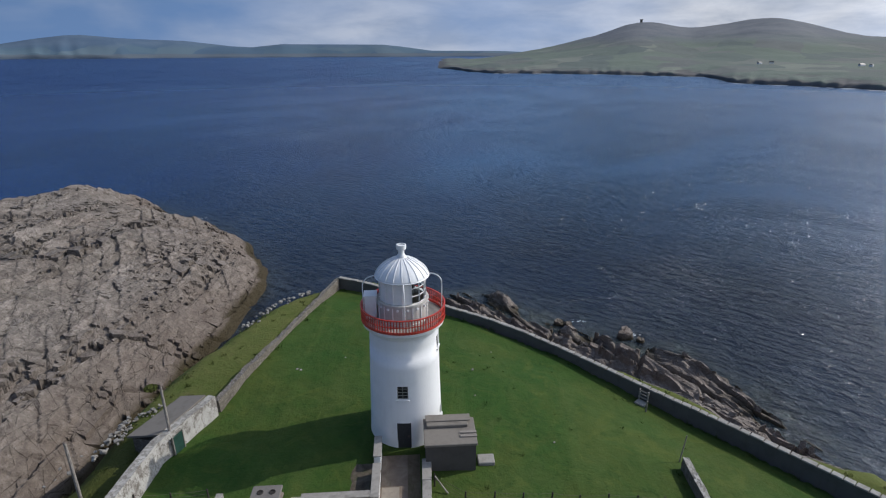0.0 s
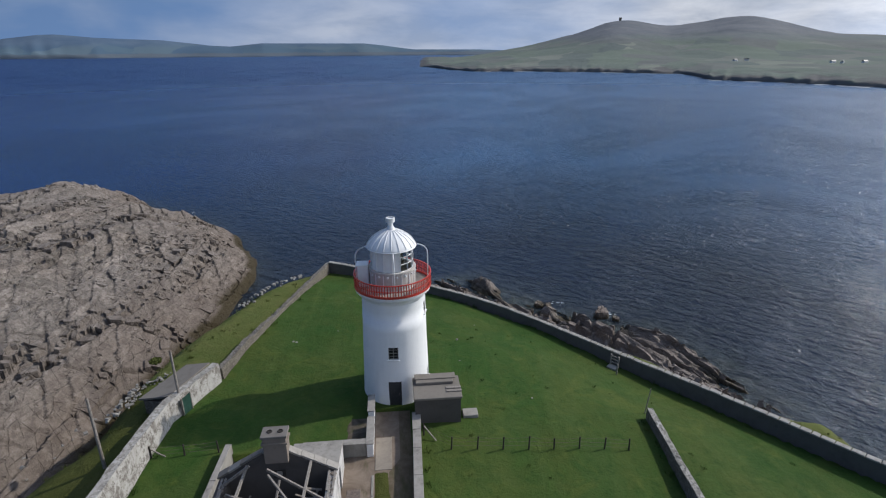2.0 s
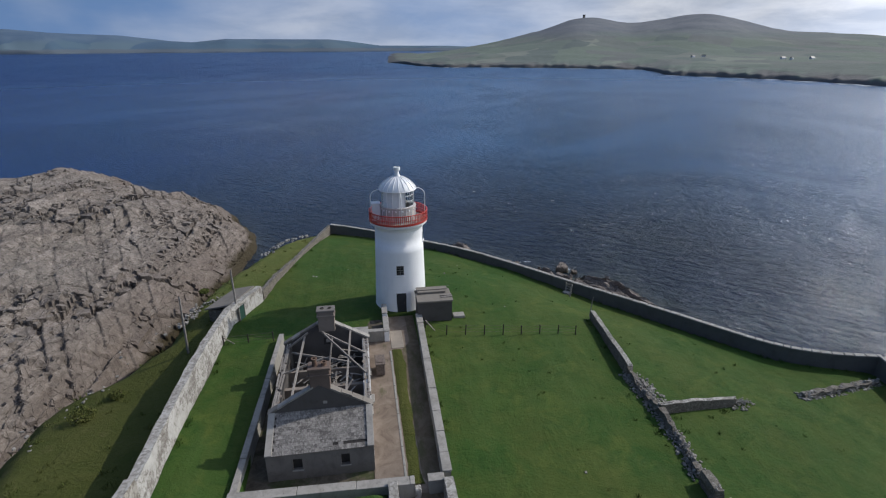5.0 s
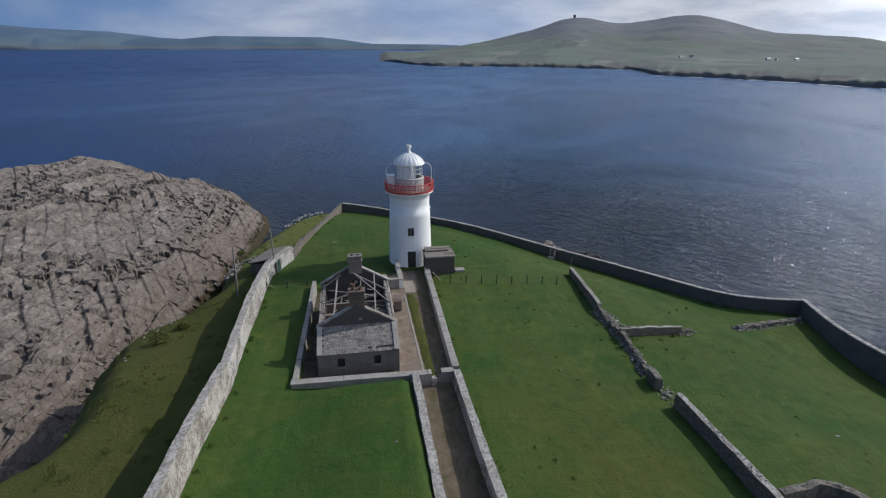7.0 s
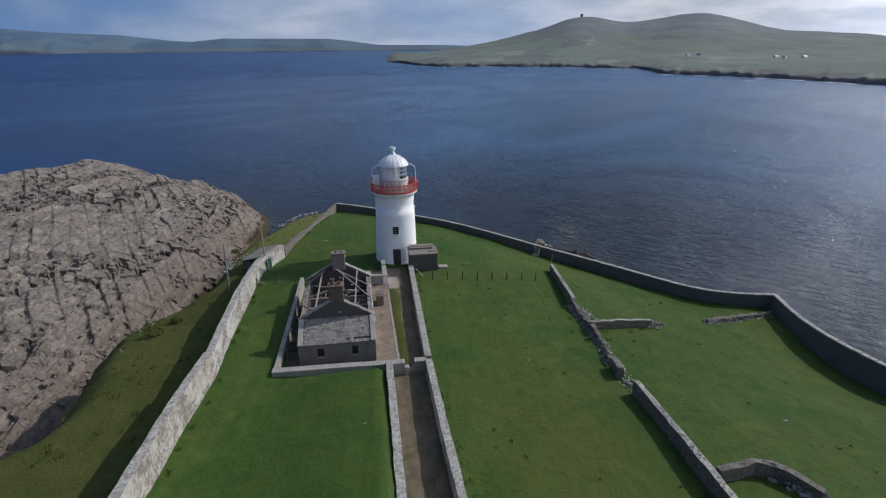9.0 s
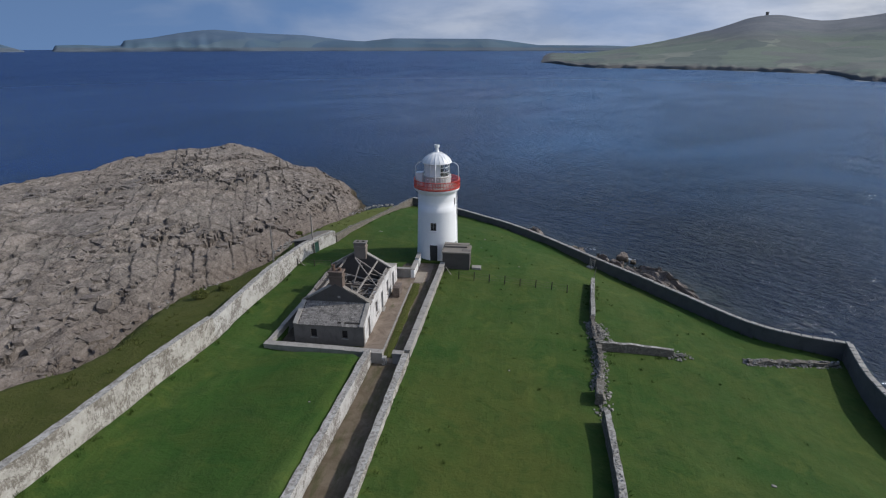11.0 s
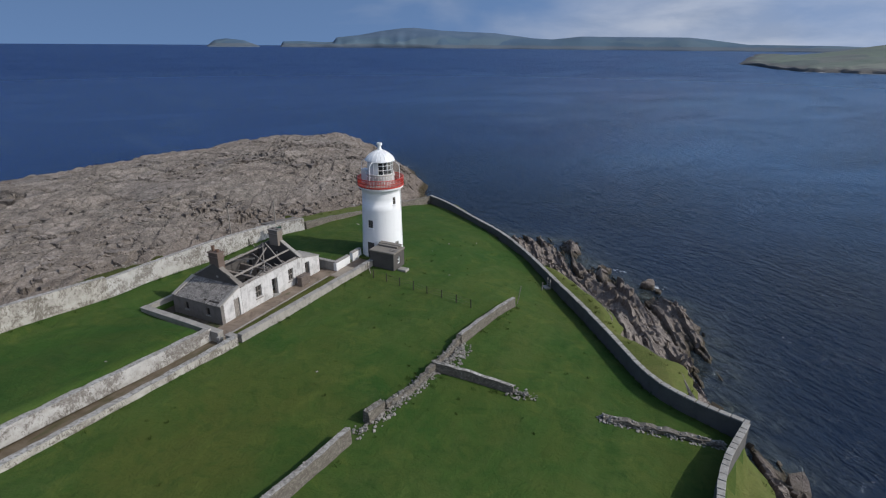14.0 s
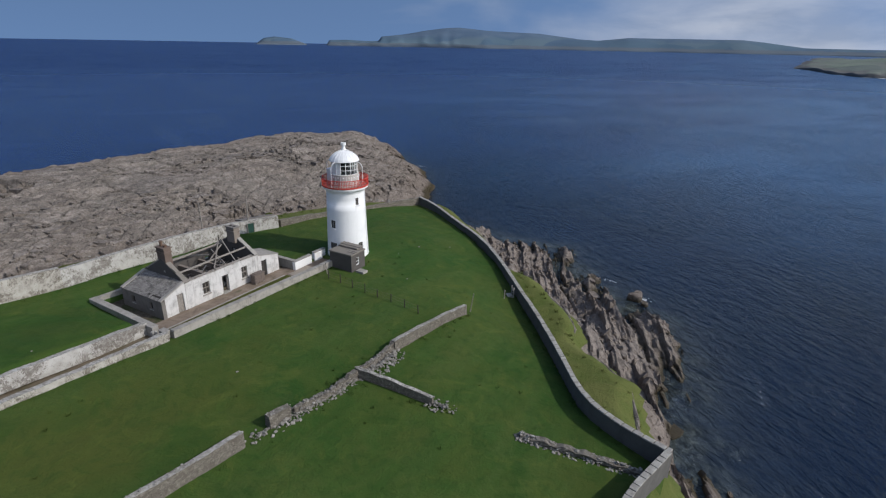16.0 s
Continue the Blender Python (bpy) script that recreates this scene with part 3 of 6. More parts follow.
    return bm


def tube(points, r, seg=8):
    bm = bmesh.new()
    rings = []
    pts = [Vector(p) for p in points]
    for i, p in enumerate(pts):
        d = (pts[min(i + 1, len(pts) - 1)] - pts[max(i - 1, 0)]).normalized()
        q = d.to_track_quat("Z", "Y").to_matrix()
        rings.append([bm.verts.new(p + q @ Vector((r * math.cos(2 * math.pi * k / seg), r * math.sin(2 * math.pi * k / seg), 0))) for k in range(seg)])
    for a, b in zip(rings, rings[1:]):
        for k in range(seg):
            j = (k + 1) % seg
            bm.faces.new((a[k], a[j], b[j], b[k]))
    return bm


# ---- the lie of the land ----
def soft(v, w=3.0):
    return 0.5 * (v + np.sqrt(v * v + w * w)) - 0.0


def ground_z(x, y):
    """Height of the turf."""
    x, y = np.asarray(x, float), np.asarray(y, float)
    z = -0.086 * soft(x - 4.0) - 0.052 * soft(y - 2.0) + 0.062 * soft(-y - 27.0) + 0.20
    z = z + 0.035 * soft(-x - 6.0) - 0.22 * soft(-x - 18.5) + 0.14 * soft(-x - 11.8, 1.2) * np.clip((-12.0 - y) / 10, 0, 1)
    # the turf sinks towards the sea wall
    d2 = np.full(z.shape, 1e9)
    for (ax, ay), (bx, by) in zip(DIP, DIP[1:]):
        ex, ey = bx - ax, by - ay
        t = np.clip(((x - ax) * ex + (y - ay) * ey) / (ex * ex + ey * ey), 0, 1)
        d2 = np.minimum(d2, (x - ax - t * ex) ** 2 + (y - ay - t * ey) ** 2)
    # and drops outside the walls
    out = np.clip((signed_distance(x, y, ENCLOSED) - 0.1) / 0.7, 0, 1)
    dip = (1.2 + 0.75 * np.exp(-((y - 4.0) / 10.0) ** 2)) * (1 - 0.85 * np.exp(-((x - 41.5) ** 2 + (y + 17.0) ** 2) / 80.0))
    # the west field stands nearly level with the head of the lane wall
    z = z + 0.8 * np.clip((-y - 26.8) / 0.5, 0, 1) * np.clip((-2.9 - x) / 0.2, 0, 1) * np.clip((x + 15.5) / 9.0, 0, 1)
    return z - dip * np.exp(-d2 / 60.0) - np.where(x > 0, 1.6, 1.5 - 0.7 * np.exp(-((y + 10) / 9.0) ** 2)) * out * np.clip(np.where(x > 0, (24 - y) / 8, (-4 - y) / 6), 0, 1)


ENCLOSED = [(-8.7, 31.5), (-12.3, 14.5), (-14.5, 2.2), (-16.7, -3.4), (-17.2, -12), (-17.1, -26.6), (-18.4, -42), (-22, -90), (60, -90), (49, -56), (41.2, -28), (43.2, -15.8), (35.5, -11.8), (26.5, 1), (16.5, 13.2), (3.5, 23.8)]
DIP = [(-14, 36), (3.5, 24.5), (17, 13.5), (31.5, -5.5), (37, -13), (44, -16), (42, -30)]


# sunk yard and lane: x0, x1, y0, y1
SUNK = [(-11.6, -1.0, -25.9, -7.3), (-1.8, 1.05, -26.2, -3.0), (-2.9, 0.62, -75.0, -26.0)]


def lane_z(y):
    return -0.2 + 0.045 * float(soft(-y - 33.0))


def gz(x, y):
    return float(ground_z(np.array([x]), np.array([y]))[0])


def signed_distance(px, py, poly):
    """Distance to a closed outline, negative inside."""
    d2 = np.full(px.shape, 1e18)
    inside = np.zeros(px.shape, bool)
    k = len(poly)
    for i in range(k):
        (ax, ay), (bx, by) = poly[i], poly[(i + 1) % k]
        ex, ey = bx - ax, by - ay
        t = np.clip(((px - ax) * ex + (py - ay) * ey) / (ex * ex + ey * ey), 0, 1)
        d2 = np.minimum(d2, (px - ax - t * ex) ** 2 + (py - ay - t * ey) ** 2)
        hit = ((ay > py) != (by > py)) & (px < (bx - ax) * (py - ay) / (by - ay + 1e-12) + ax)
        inside ^= hit
    return np.where(inside, -1, 1) * np.sqrt(d2)


def hash2(ix, iy, seed):
    v = np.sin(ix * 127.1 + iy * 311.7 + seed * 74.7) * 43758.5453
    return v - np.floor(v)


def value_noise(x, y, seed):
    ix, iy = np.floor(x), np.floor(y)
    fx, fy = x - ix, y - iy
    fx, fy = fx * fx * (3 - 2 * fx), fy * fy * (3 - 2 * fy)
    a, b = hash2(ix, iy, seed), hash2(ix + 1, iy, seed)
    c, d = hash2(ix, iy + 1, seed), hash2(ix + 1, iy + 1, seed)
    return (a + (b - a) * fx) * (1 - fy) + (c + (d - c) * fx) * fy - 0.5


def fractal(x, y, scale, seed, octaves=4):
    out, amp = 0, 1.0
    for o in range(octaves):
        out = out + amp * value_noise(x / scale * 2 ** o + 13.7 * o, y / scale * 2 ** o - 7.1 * o, seed + o)
        amp *= 0.5
    return out


def blocks(x, y, size, set_a, set_b, stretch, seed):
    """Jointed rock: straight master joints, staggered cross joints; each block's step, tilt and nearness to an open joint."""
    u = (-math.sin(set_a) * x + math.cos(set_a) * y) / size
    v = (-math.sin(set_b) * x + math.cos(set_b) * y) / (size * stretch)
    u = u + 0.75 * value_noise(u * 0.9, 0 * u, seed)
    iu = np.floor(u)
    v = v + 0.6 * hash2(iu, 0 * iu, seed + 3) + 0.7 * value_noise(v * 0.9, iu * 3.7, seed + 1)
    iv = np.floor(v)
    fu, fv = u - iu, v - iv
    step = hash2(iu, iv, seed + 9) - 0.5
    # slabs dip one way, so that their broken ends all face the other
    tilt = (0.30 + 0.9 * hash2(iu, iv, seed + 17)) * (fu - 0.5) + 0.7 * (hash2(iu, iv, seed + 23) - 0.5) * (fv - 0.5)
    edge = np.full(u.shape, 9.0)
    for f, ja, jb, k in ((fu, iu, iv, 0), (1 - fu, iu + 1, iv, 0), (fv * stretch, iu, iv, 5), (stretch * (1 - fv), iu, iv + 1, 5)):
        edge = np.minimum(edge, np.where(hash2(ja, np.floor(jb / 2), seed + 31 + k) < 0.45, f, 9.0))
    return step, tilt, edge * size


# joint sets: spacing, length, two turns, step, dip, gap and its width, seed
ROCK_SETS = ((9.5, 1.5, 0.0, -0.95, 1.1, 1.8, 1.0, 0.40, 2), (4.2, 2.2, 0.12, -0.85, 0.80, 1.25, 0.6, 0.30, 41), (2.7, 2.6, 0.60, -0.6, 0.32, 0.55, 0.35, 0.24, 57),
             (1.5, 3.0, 0.05, -1.1, 0.28, 0.45, 0.20, 0.21, 83), (0.8, 2.6, -0.15, -0.8, 0.16, 0.24, 0.08, 0.18, 131))


def crags(x, y, turn, rough, fine=1.0):
    """Height of bare jointed rock above its mean: blocks stepped and tipped along their joints."""
    wx = x + 1.9 * value_noise(x / 23, y / 23, 3) + 0.9 * value_noise(x / 7, y / 7, 15) + 0.30 * value_noise(x / 2.2, y / 2.2, 13)
    wy = y + 1.9 * value_noise(x / 23, y / 23, 31) + 0.9 * value_noise(x / 7, y / 7, 35) + 0.30 * value_noise(x / 2.2, y / 2.2, 37)
    z = 0
    for size, stretch, off_a, off_b, step_h, tilt_h, gap, wide, seed in ROCK_SETS:
        size, wide, step_h, tilt_h, gap = size * fine, wide * max(fine, 0.75), step_h * fine, tilt_h * fine, gap * fine
        s, t, e = blocks(wx, wy, size, turn + off_a, turn + off_b, stretch, seed)
        busy = np.clip(0.75 + 2.0 * value_noise(x / 13 + seed, y / 13, 7 + seed), 0.15, 1.5)
        z = z + busy * (step_h * s + tilt_h * t) - gap * busy * np.clip(1 - e / wide, 0, 1)
    return rough * z + 0.05 * fractal(x, y, 1.1, 61, 2)


def sheet(x0, x1, y0, y1, step, height, keep, jitter=0.3, cuts_x=(), cuts_y=(), turn=0.0):
    """A grid over the plan: height(x, y), faces kept where keep(x, y)."""
    xs, ys = np.arange(x0, x1 + step / 2, step), np.arange(y0, y1 + step / 2, step)
    xs = np.unique(np.concatenate([xs] + [[c - 0.02, c + 0.02] for c in cuts_x]))
    ys = np.unique(np.concatenate([ys] + [[c - 0.02, c + 0.02] for c in cuts_y]))
    gx, gy = np.meshgrid(xs, ys)
    if turn:
        # lay the grid along the joints of the rock
        cx, cy, r = (x0 + x1) / 2, (y0 + y1) / 2, math.hypot(x1 - x0, y1 - y0) / 2
        gu, gv = np.meshgrid(np.arange(-r, r, step), np.arange(-r, r, step))
        gx, gy = cx + gu * math.cos(turn) - gv * math.sin(turn), cy + gu * math.sin(turn) + gv * math.cos(turn)
    jx = gx + jitter * step * (hash2(gx * 3.1, gy * 1.7, 4) - 0.5)
    jy = gy + jitter * step * (hash2(gx * 2.3, gy * 4.1, 8) - 0.5)
    z = height(jx, jy)
    if turn:
        # weathered arrises
        z[1:-1, 1:-1] = 0.64 * z[1:-1, 1:-1] + 0.09 * (z[2:, 1:-1] + z[:-2, 1:-1] + z[1:-1, 2:] + z[1:-1, :-2])
    ok = keep(jx, jy) & (jx > x0) & (jx < x1) & (jy > y0) & (jy < y1) if turn else keep(jx, jy)
    k = ok[:-1, :-1] & ok[1:, :-1] & ok[:-1, 1:] & ok[1:, 1:]
    idx = np.arange(gx.size).reshape(gx.shape)
    f = np.stack([idx[:-1, :-1][k], idx[:-1, 1:][k], idx[1:, 1:][k], idx[1:, :-1][k]], 1)
    used = np.unique(f)
    back = np.full(gx.size, -1)
    back[used] = np.arange(len(used))
    verts = np.stack([jx.ravel(), jy.ravel(), z.ravel()], 1)[used]
    return verts, back[f]


# edge of the turf, the wet edge of the land, and the wet edge of the big rock
TURF = [(-6, 36), (-11.6, 30.6), (-14.6, 26.0), (-16.0, 22.6), (-17.6, 18.6), (-19.0, 14), (-20.2, 9.3), (-21.6, 3), (-22.0, -4), (-24.8, -7), (-28.2, -9.3), (-30.2, -12),
        (-29.8, -16), (-28.9, -20.3), (-27.6, -24.6), (-28.1, -27.5), (-29.0, -30.2), (-31.2, -32.6), (-36.5, -39), (-50, -58), (-70, -115), (80, -115), (66, -70), (54, -40), (47, -22), (44.6, -15.6), (40.6, -9.8), (39.6, -5.8),
        (38.0, -1.8), (34.3, 1.4), (30.4, 2.8), (29.6, 6.9), (27.6, 10.0), (24.8, 12.6), (20.8, 15.8), (16.2, 17.8), (12.8, 19.8), (9.6, 22.6), (3, 28)]
WET = [(-9, 54), (-16, 44), (-22, 38), (-29, 34), (-40, 20), (-45, 0), (-60, -40), (-90, -60), (-95, -130), (110, -130), (80, -70), (64, -38), (56, -20), (50, -4), (46, -1),
       (45.4, 6.6), (43.2, 18.6), (39.2, 28), (31, 35), (24.5, 38), (15.8, 52), (6.5, 51)]
ROCK = [(-80, 117), (-67, 113), (-44.5, 93), (-34.8, 77.5), (-27.6, 64), (-25.2, 54), (-26.2, 45), (-26.6, 37), (-26.5, 31), (-28.0, 24), (-29.6, 15), (-30.6, 7), (-31.4, 0), (-31.6, -8), (-32.2, -16), (-33.4, -26),
        (-39, -38), (-62, -62), (-76, -110), (-150, -110), (-140, -40), (-138, 0), (-140, 45), (-118, 90), (-97, 108)]


def turf_height(x, y):
    d = signed_distance(x, y, TURF)
    edge = d + 1.3 * fractal(x, y, 5, 12)
    z = ground_z(x, y) + 0.22 * fractal(x, y, 7, 5, 4) - 0.55 * np.clip(edge + 1.5, 0, 9) ** 1.3
    for a, b, c, e in SUNK:
        z = np.where((x > a) & (x < b) & (y > c) & (y < e), -1.3, z)
    return z


def turf_keep(x, y):
    return signed_distance(x, y, TURF) < 1.6 + 0.8 * fractal(x, y, 4, 9)


ground = from_arrays("ground", *sheet(-75, 85, -112, 40, 0.6, turf_height, turf_keep, 0.0, sorted({v for s in SUNK for v in s[:2]}), sorted({v for s in SUNK for v in s[2:]})), M_GRASS, smooth=True)
ground.data.materials.append(M_WILD)
ground.data.materials.append(M_OLIVE)
mid_pts = np.array([np.mean([ground.data.vertices[v].co[:2] for v in p.vertices], axis=0) for p in ground.data.polygons])
ground.data.polygons.foreach_set("material_index", (signed_distance(mid_pts[:, 0], mid_pts[:, 1], ENCLOSED) > 0).astype(np.int32) * np.where((mid_pts[:, 0] < -8) & (mid_pts[:, 1] < 1), 2, 1).astype(np.int32))
tagged(ground, "mown green turf of the walled lighthouse enclosure, patchy with worn yellow grass", "grass", kind="structure")


def slabs(x, y, period, high, seed):
    """Upturned slabs: long gentle backs down to the east, broken edges to the west."""
    q = (0.92 * x + 0.40 * y + 1.6 * value_noise(x / 9, y / 9, seed) + 0.5 * value_noise(x / 2.6, y / 2.6, seed + 1)) / period
    along_ = 0.40 * x - 0.92 * y
    row = np.floor(q)
    tall = np.clip(0.55 + 1.3 * value_noise(along_ / (2.2 * period) + 7.3 * row, row * 0.37, seed + 2), 0, 1.4)
    return high * tall * (1 - (q - row)) ** 1.2


def shore_height(x, y):
    dg, dw = signed_distance(x, y, TURF), signed_distance(x, y, WET)
    s = np.clip(dg / (dg - dw + 1e-6), 0, 1)
    s = np.where(dw > 0, 1 + dw / 9.0, s)
    top = ground_z(x, y) - 0.9 - 0.7 * np.clip(-dg, 0, 1)
    base = top + (SEA - top) * np.where(s < 1, s ** 0.58, 1) - np.where(s > 1, (s - 1) * 7, 0)
    # stacks that stand up near the water: place, reach across and along the strike, height
    for cx, cy, ra, rb, h in ((16.0, 47.0, 1.7, 3.2, 1.9), (23.8, 35.8, 1.3, 2.0, 2.0), (36.0, 25.5, 1.4, 5.0, 1.3)):
        qa, qb = 0.92 * (x - cx) + 0.40 * (y - cy), 0.40 * (x - cx) - 0.92 * (y - cy)
        base = base + h * np.exp(-(qa / ra) ** 2 - (qb / rb) ** 2)
    return base + (crags(x, y, -1.16, 0.95, 0.95) + slabs(x, y, 2.7, 1.4, 51) + slabs(x, y, 1.15, 0.55, 57)) * np.clip((dg - 0.2) / 3.2, 0.05, 1) - 1.35 * np.clip(dg / 5, 0, 1)


def shore_keep(x, y):
    dg, dw = signed_distance(x, y, TURF), signed_distance(x, y, WET)
    return (dg > -2.0) & (dw < 6) & (y > -70) & ~((x < -28) & (y < 31))


shore_parts = (sheet(-50, 70, -50, 66, 0.22, shore_height, shore_keep, 0.06, turn=-1.16))


def split_blocks(tiers, x0, x1, y0, y1, height, keep, turn, seed):
    """Angular blocks parted along the joints and bedded in the rock; a tier is count, least and most length, stand, tip."""
    rng = np.random.default_rng(seed)
    all_v, all_f, base = [], [], 0
    for count, lo, hi, stand, tip in tiers:
        cx, cy = rng.uniform(x0, x1, count), rng.uniform(y0, y1, count)
        ok = keep(cx, cy)
        cx, cy = cx[ok], cy[ok]
        k = len(cx)
        ln = rng.uniform(lo, hi, k)
        wd = ln * rng.uniform(0.35, 0.8, k)
        z = height(cx, cy)
        sx = (height(cx + 0.35 * ln, cy) - height(cx - 0.35 * ln, cy)) / (0.7 * ln)
        sy = (height(cx, cy + 0.35 * ln) - height(cx, cy - 0.35 * ln)) / (0.7 * ln)
        sx = np.clip(0.85 * sx, -0.6, 0.6) + rng.uniform(-tip, tip, k)
        sy = np.clip(0.85 * sy, -0.6, 0.6) + rng.uniform(-tip, tip, k)
        yaw = turn + rng.choice([0.0, 0.0, -0.9, 0.35], k) + rng.normal(0, 0.13, k)
        shear = rng.uniform(-0.5, 0.3, k) * wd
        top = z + stand * wd * rng.uniform(-0.15, 1.0, k)
        deep = 0.9 * wd + 0.8
        rows = []
        for level in (1, 0):
            grow = 1.0 if level else rng.uniform(1.0, 1.25, k)
            for u, v in ((-0.5, -0.5), (0.1, -0.56), (0.5, -0.4), (0.5, 0.5), (-0.15, 0.55), (-0.5, 0.42)):
                a = ln * (u + rng.uniform(-0.09, 0.09, k)) * grow + shear * v
                b = wd * (v + rng.uniform(-0.09, 0.09, k)) * grow
                dx, dy = a * np.cos(yaw) - b * np.sin(yaw), a * np.sin(yaw) + b * np.cos(yaw)
                rows.append(np.stack([cx + dx, cy + dy, top + sx * dx + sy * dy - (0 if level else deep)], 1))
        v = np.stack(rows, 1).reshape(-1, 3)
        start = base + 12 * np.arange(k)
        for q in range(6):
            p = (q + 1) % 6
            all_f += np.stack([start + q, start + 6 + q, start + 6 + p, start + p], 1).tolist()
        all_f += np.stack([start + q for q in range(6)], 1).tolist()
        all_v.append(v)
        base += len(v)
    return np.concatenate(all_v), all_f


def rocky_mesh(name, sheet_parts, blocks_parts, mat):
    (v, f), (bv, bf) = sheet_parts, blocks_parts
    return from_arrays(name, np.concatenate([v, bv]), f.tolist() + [[i + len(v) for i in q] for q in bf], mat)


def shore_in(x, y):
    dg, dw = signed_distance(x, y, TURF), signed_distance(x, y, WET)
    return (dg > 0.4) & (dw < 1.0) & (y > -40) & ~((x < -24) & (y < 31))


shore = rocky_mesh("shore_rocks", shore_parts, split_blocks(((60, 1.4, 2.4, 0.25, 0.30), (500, 0.7, 1.4, 0.40, 0.40), (3500, 0.3, 0.7, 0.5, 0.5)), -30, 62, -35, 58, shore_height, shore_in, -1.16, 8), M_SHORE)
tagged(shore, "broken dark grey rocks falling from the turf to the sea", "rocks", kind="stuff")


def rock_height(x, y, bare=False):
    d = -signed_distance(x, y, ROCK)
    wob = d + 2.5 * fractal(x, y, 16, 77)
    base = SEA + np.where(wob > 0, 10.6 * (1 - np.exp(-np.maximum(wob, 0) / 11.0)), wob * 0.6)
    base = base - 0.115 * np.maximum(0, -84 - x) + 1.3 * fractal(x, y, 15, 19, 3)
    # a knoll near the outer end, a low terrace east of it
    base = base + 1.3 * np.exp(-((x + 73) ** 2 + (y - 90) ** 2) / 50.0) - 2.3 * np.exp(-((x + 60) ** 2 + (y - 96) ** 2) / 120.0) + 0.9 * np.exp(-((x + 40) ** 2 + (y - 78) ** 2) / 60.0)
    return base if bare else base + crags(x, y, 1.42, 0.95) * np.clip((d + 4) / 9, 0.3, 1)


def rock_in(x, y):
    return signed_distance(x, y, ROCK) < -1.0


def rock_keep(x, y):
    return signed_distance(x, y, ROCK) < 5


big_rock = rocky_mesh("rock_outcrop", sheet(-142, -18, -60, 122, 0.215, rock_height, rock_keep, 0.05, turn=1.42 - math.pi / 2), split_blocks(((200, 2.0, 4.2, 0.10, 0.10), (1400, 1.0, 2.2, 0.26, 0.16), (7000, 0.35, 1.1, 0.6, 0.32)), -120, -24, -45, 118, lambda x, y: rock_height(x, y, True), rock_in, 1.42, 5), M_ROCK)
tagged(big_rock, "broad bare hump of jointed grey-brown rock beside the sea", "rock", kind="structure")

# the sea reaches the horizon
bm = bmesh.new()
rings = list(np.arange(0, 201, 2.5)) + [400, 1200, 2500, 3800, 4560, 4975]
lift = [0] * 83 + [2.0, 6.0, 9.5, 14.0]
SPOKES = 240
loops = [[bm.verts.new((r * math.cos(a), r * math.sin(a), SEA + l)) for a in np.linspace(0, 2 * math.pi, SPOKES + 1)[:-1]] if r else [bm.verts.new((0, 0, SEA))] for r, l in zip(rings, lift)]
for a, b in zip(loops, loops[1:]):
    for i in range(SPOKES):
        j = (i + 1) % SPOKES
        bm.faces.new([a[0], b[i], b[j]] if len(a) == 1 else [a[i], b[i], b[j], a[j]])
sea = from_bm("water", bm, M_SEA, smooth=True)
tagged(sea, "dark blue open sea ruffled by the wind", "sea", kind="structure")
# how far the bottom lies from the shore, for the colour of the shoals
spots = np.array([v.co[:2] for v in sea.data.vertices])
shoal = sea.data.attributes.new("shoal", "FLOAT", "POINT")
near_land = np.minimum(signed_distance(spots[:, 0], spots[:, 1], WET), signed_distance(spots[:, 0], spots[:, 1], ROCK))
shoal.data.foreach_set("value", np.exp(-np.clip(near_land + 1.0, 0, 90) / 3.2).astype(np.float32))


# ---- land across the water ----
def bell(a, centre, width):
    return np.exp(-((a - centre) / width) ** 2)


def polar_land(name, az0, az1, naz, nr, shore_r, depth, rise, mat, label):
    """Land seen from afar: bearing by bearing from its shore back over its hills."""
    az = np.linspace(az0, az1, naz)
    verts, faces = [], []
    for i, a in enumerate(az):
        r0 = shore_r(a)
        for j in range(nr):
            r = r0 + depth * (j / (nr - 1)) ** 1.4
            x, y = r * math.sin(radians(a)), r * math.cos(radians(a))
            verts.append((x, y, SEA - 2.0 if j == 0 else rise(a, r, r - r0, x, y)))
    for i in range(naz - 1):
        for j in range(nr - 1):
            k = i * nr + j
            faces.append((k, k + nr, k + nr + 1, k + 1))
    ob = from_arrays(name, verts, faces, mat, smooth=True)
    return tagged(ob, label, "hills", kind="structure")


def near_shore(a):
    bay = 1060 - 5 * max(a - 12, 0) + 330 * math.exp(-((a - 3.2) / 3.2) ** 2) - 170 / (1 + math.exp(-(a - 30.8) / 0.5)) - 2 * max(a - 36, 0)
    return bay + 22 * float(fractal(a * 1.0, 0.3, 1.3, 6, 2))


def near_rise(a, r, back, x, y):
    tip = min(1.0, max(0.0, (a - 3.0) / 1.2)) * min(1.0, max(0.0, (66 - a) / 6))
    h = SEA + (5.0 + 6 * math.exp(-back / 50) * float(value_noise(np.array(a * 2.3), np.array(0.5), 9))) * min(1, back / 6) + 11 * min(1, back / 200) * min(1.0, max(0.1, (a - 4) / 8))
    slope = max(0.0, min(1.0, (r - 1150) / 1250))
    slope = slope * slope * (3 - 2 * slope)
    hills = 118 * bell(a, 22.8, 5.0) + 130 * bell(a, 33.2, 6.3) + 55 * bell(a, 45, 7) + 25 * bell(a, 15, 5) + 13 * bell(a, 16.8, 2.4) + 4 * bell(a, 29, 1.6)
    h += slope * hills + 9 * float(fractal(x, y, 420, 21, 5)) * min(1, back / 150)
    h += 3.0 * float(fractal(x, y, 60, 33, 3)) * min(1, back / 40)
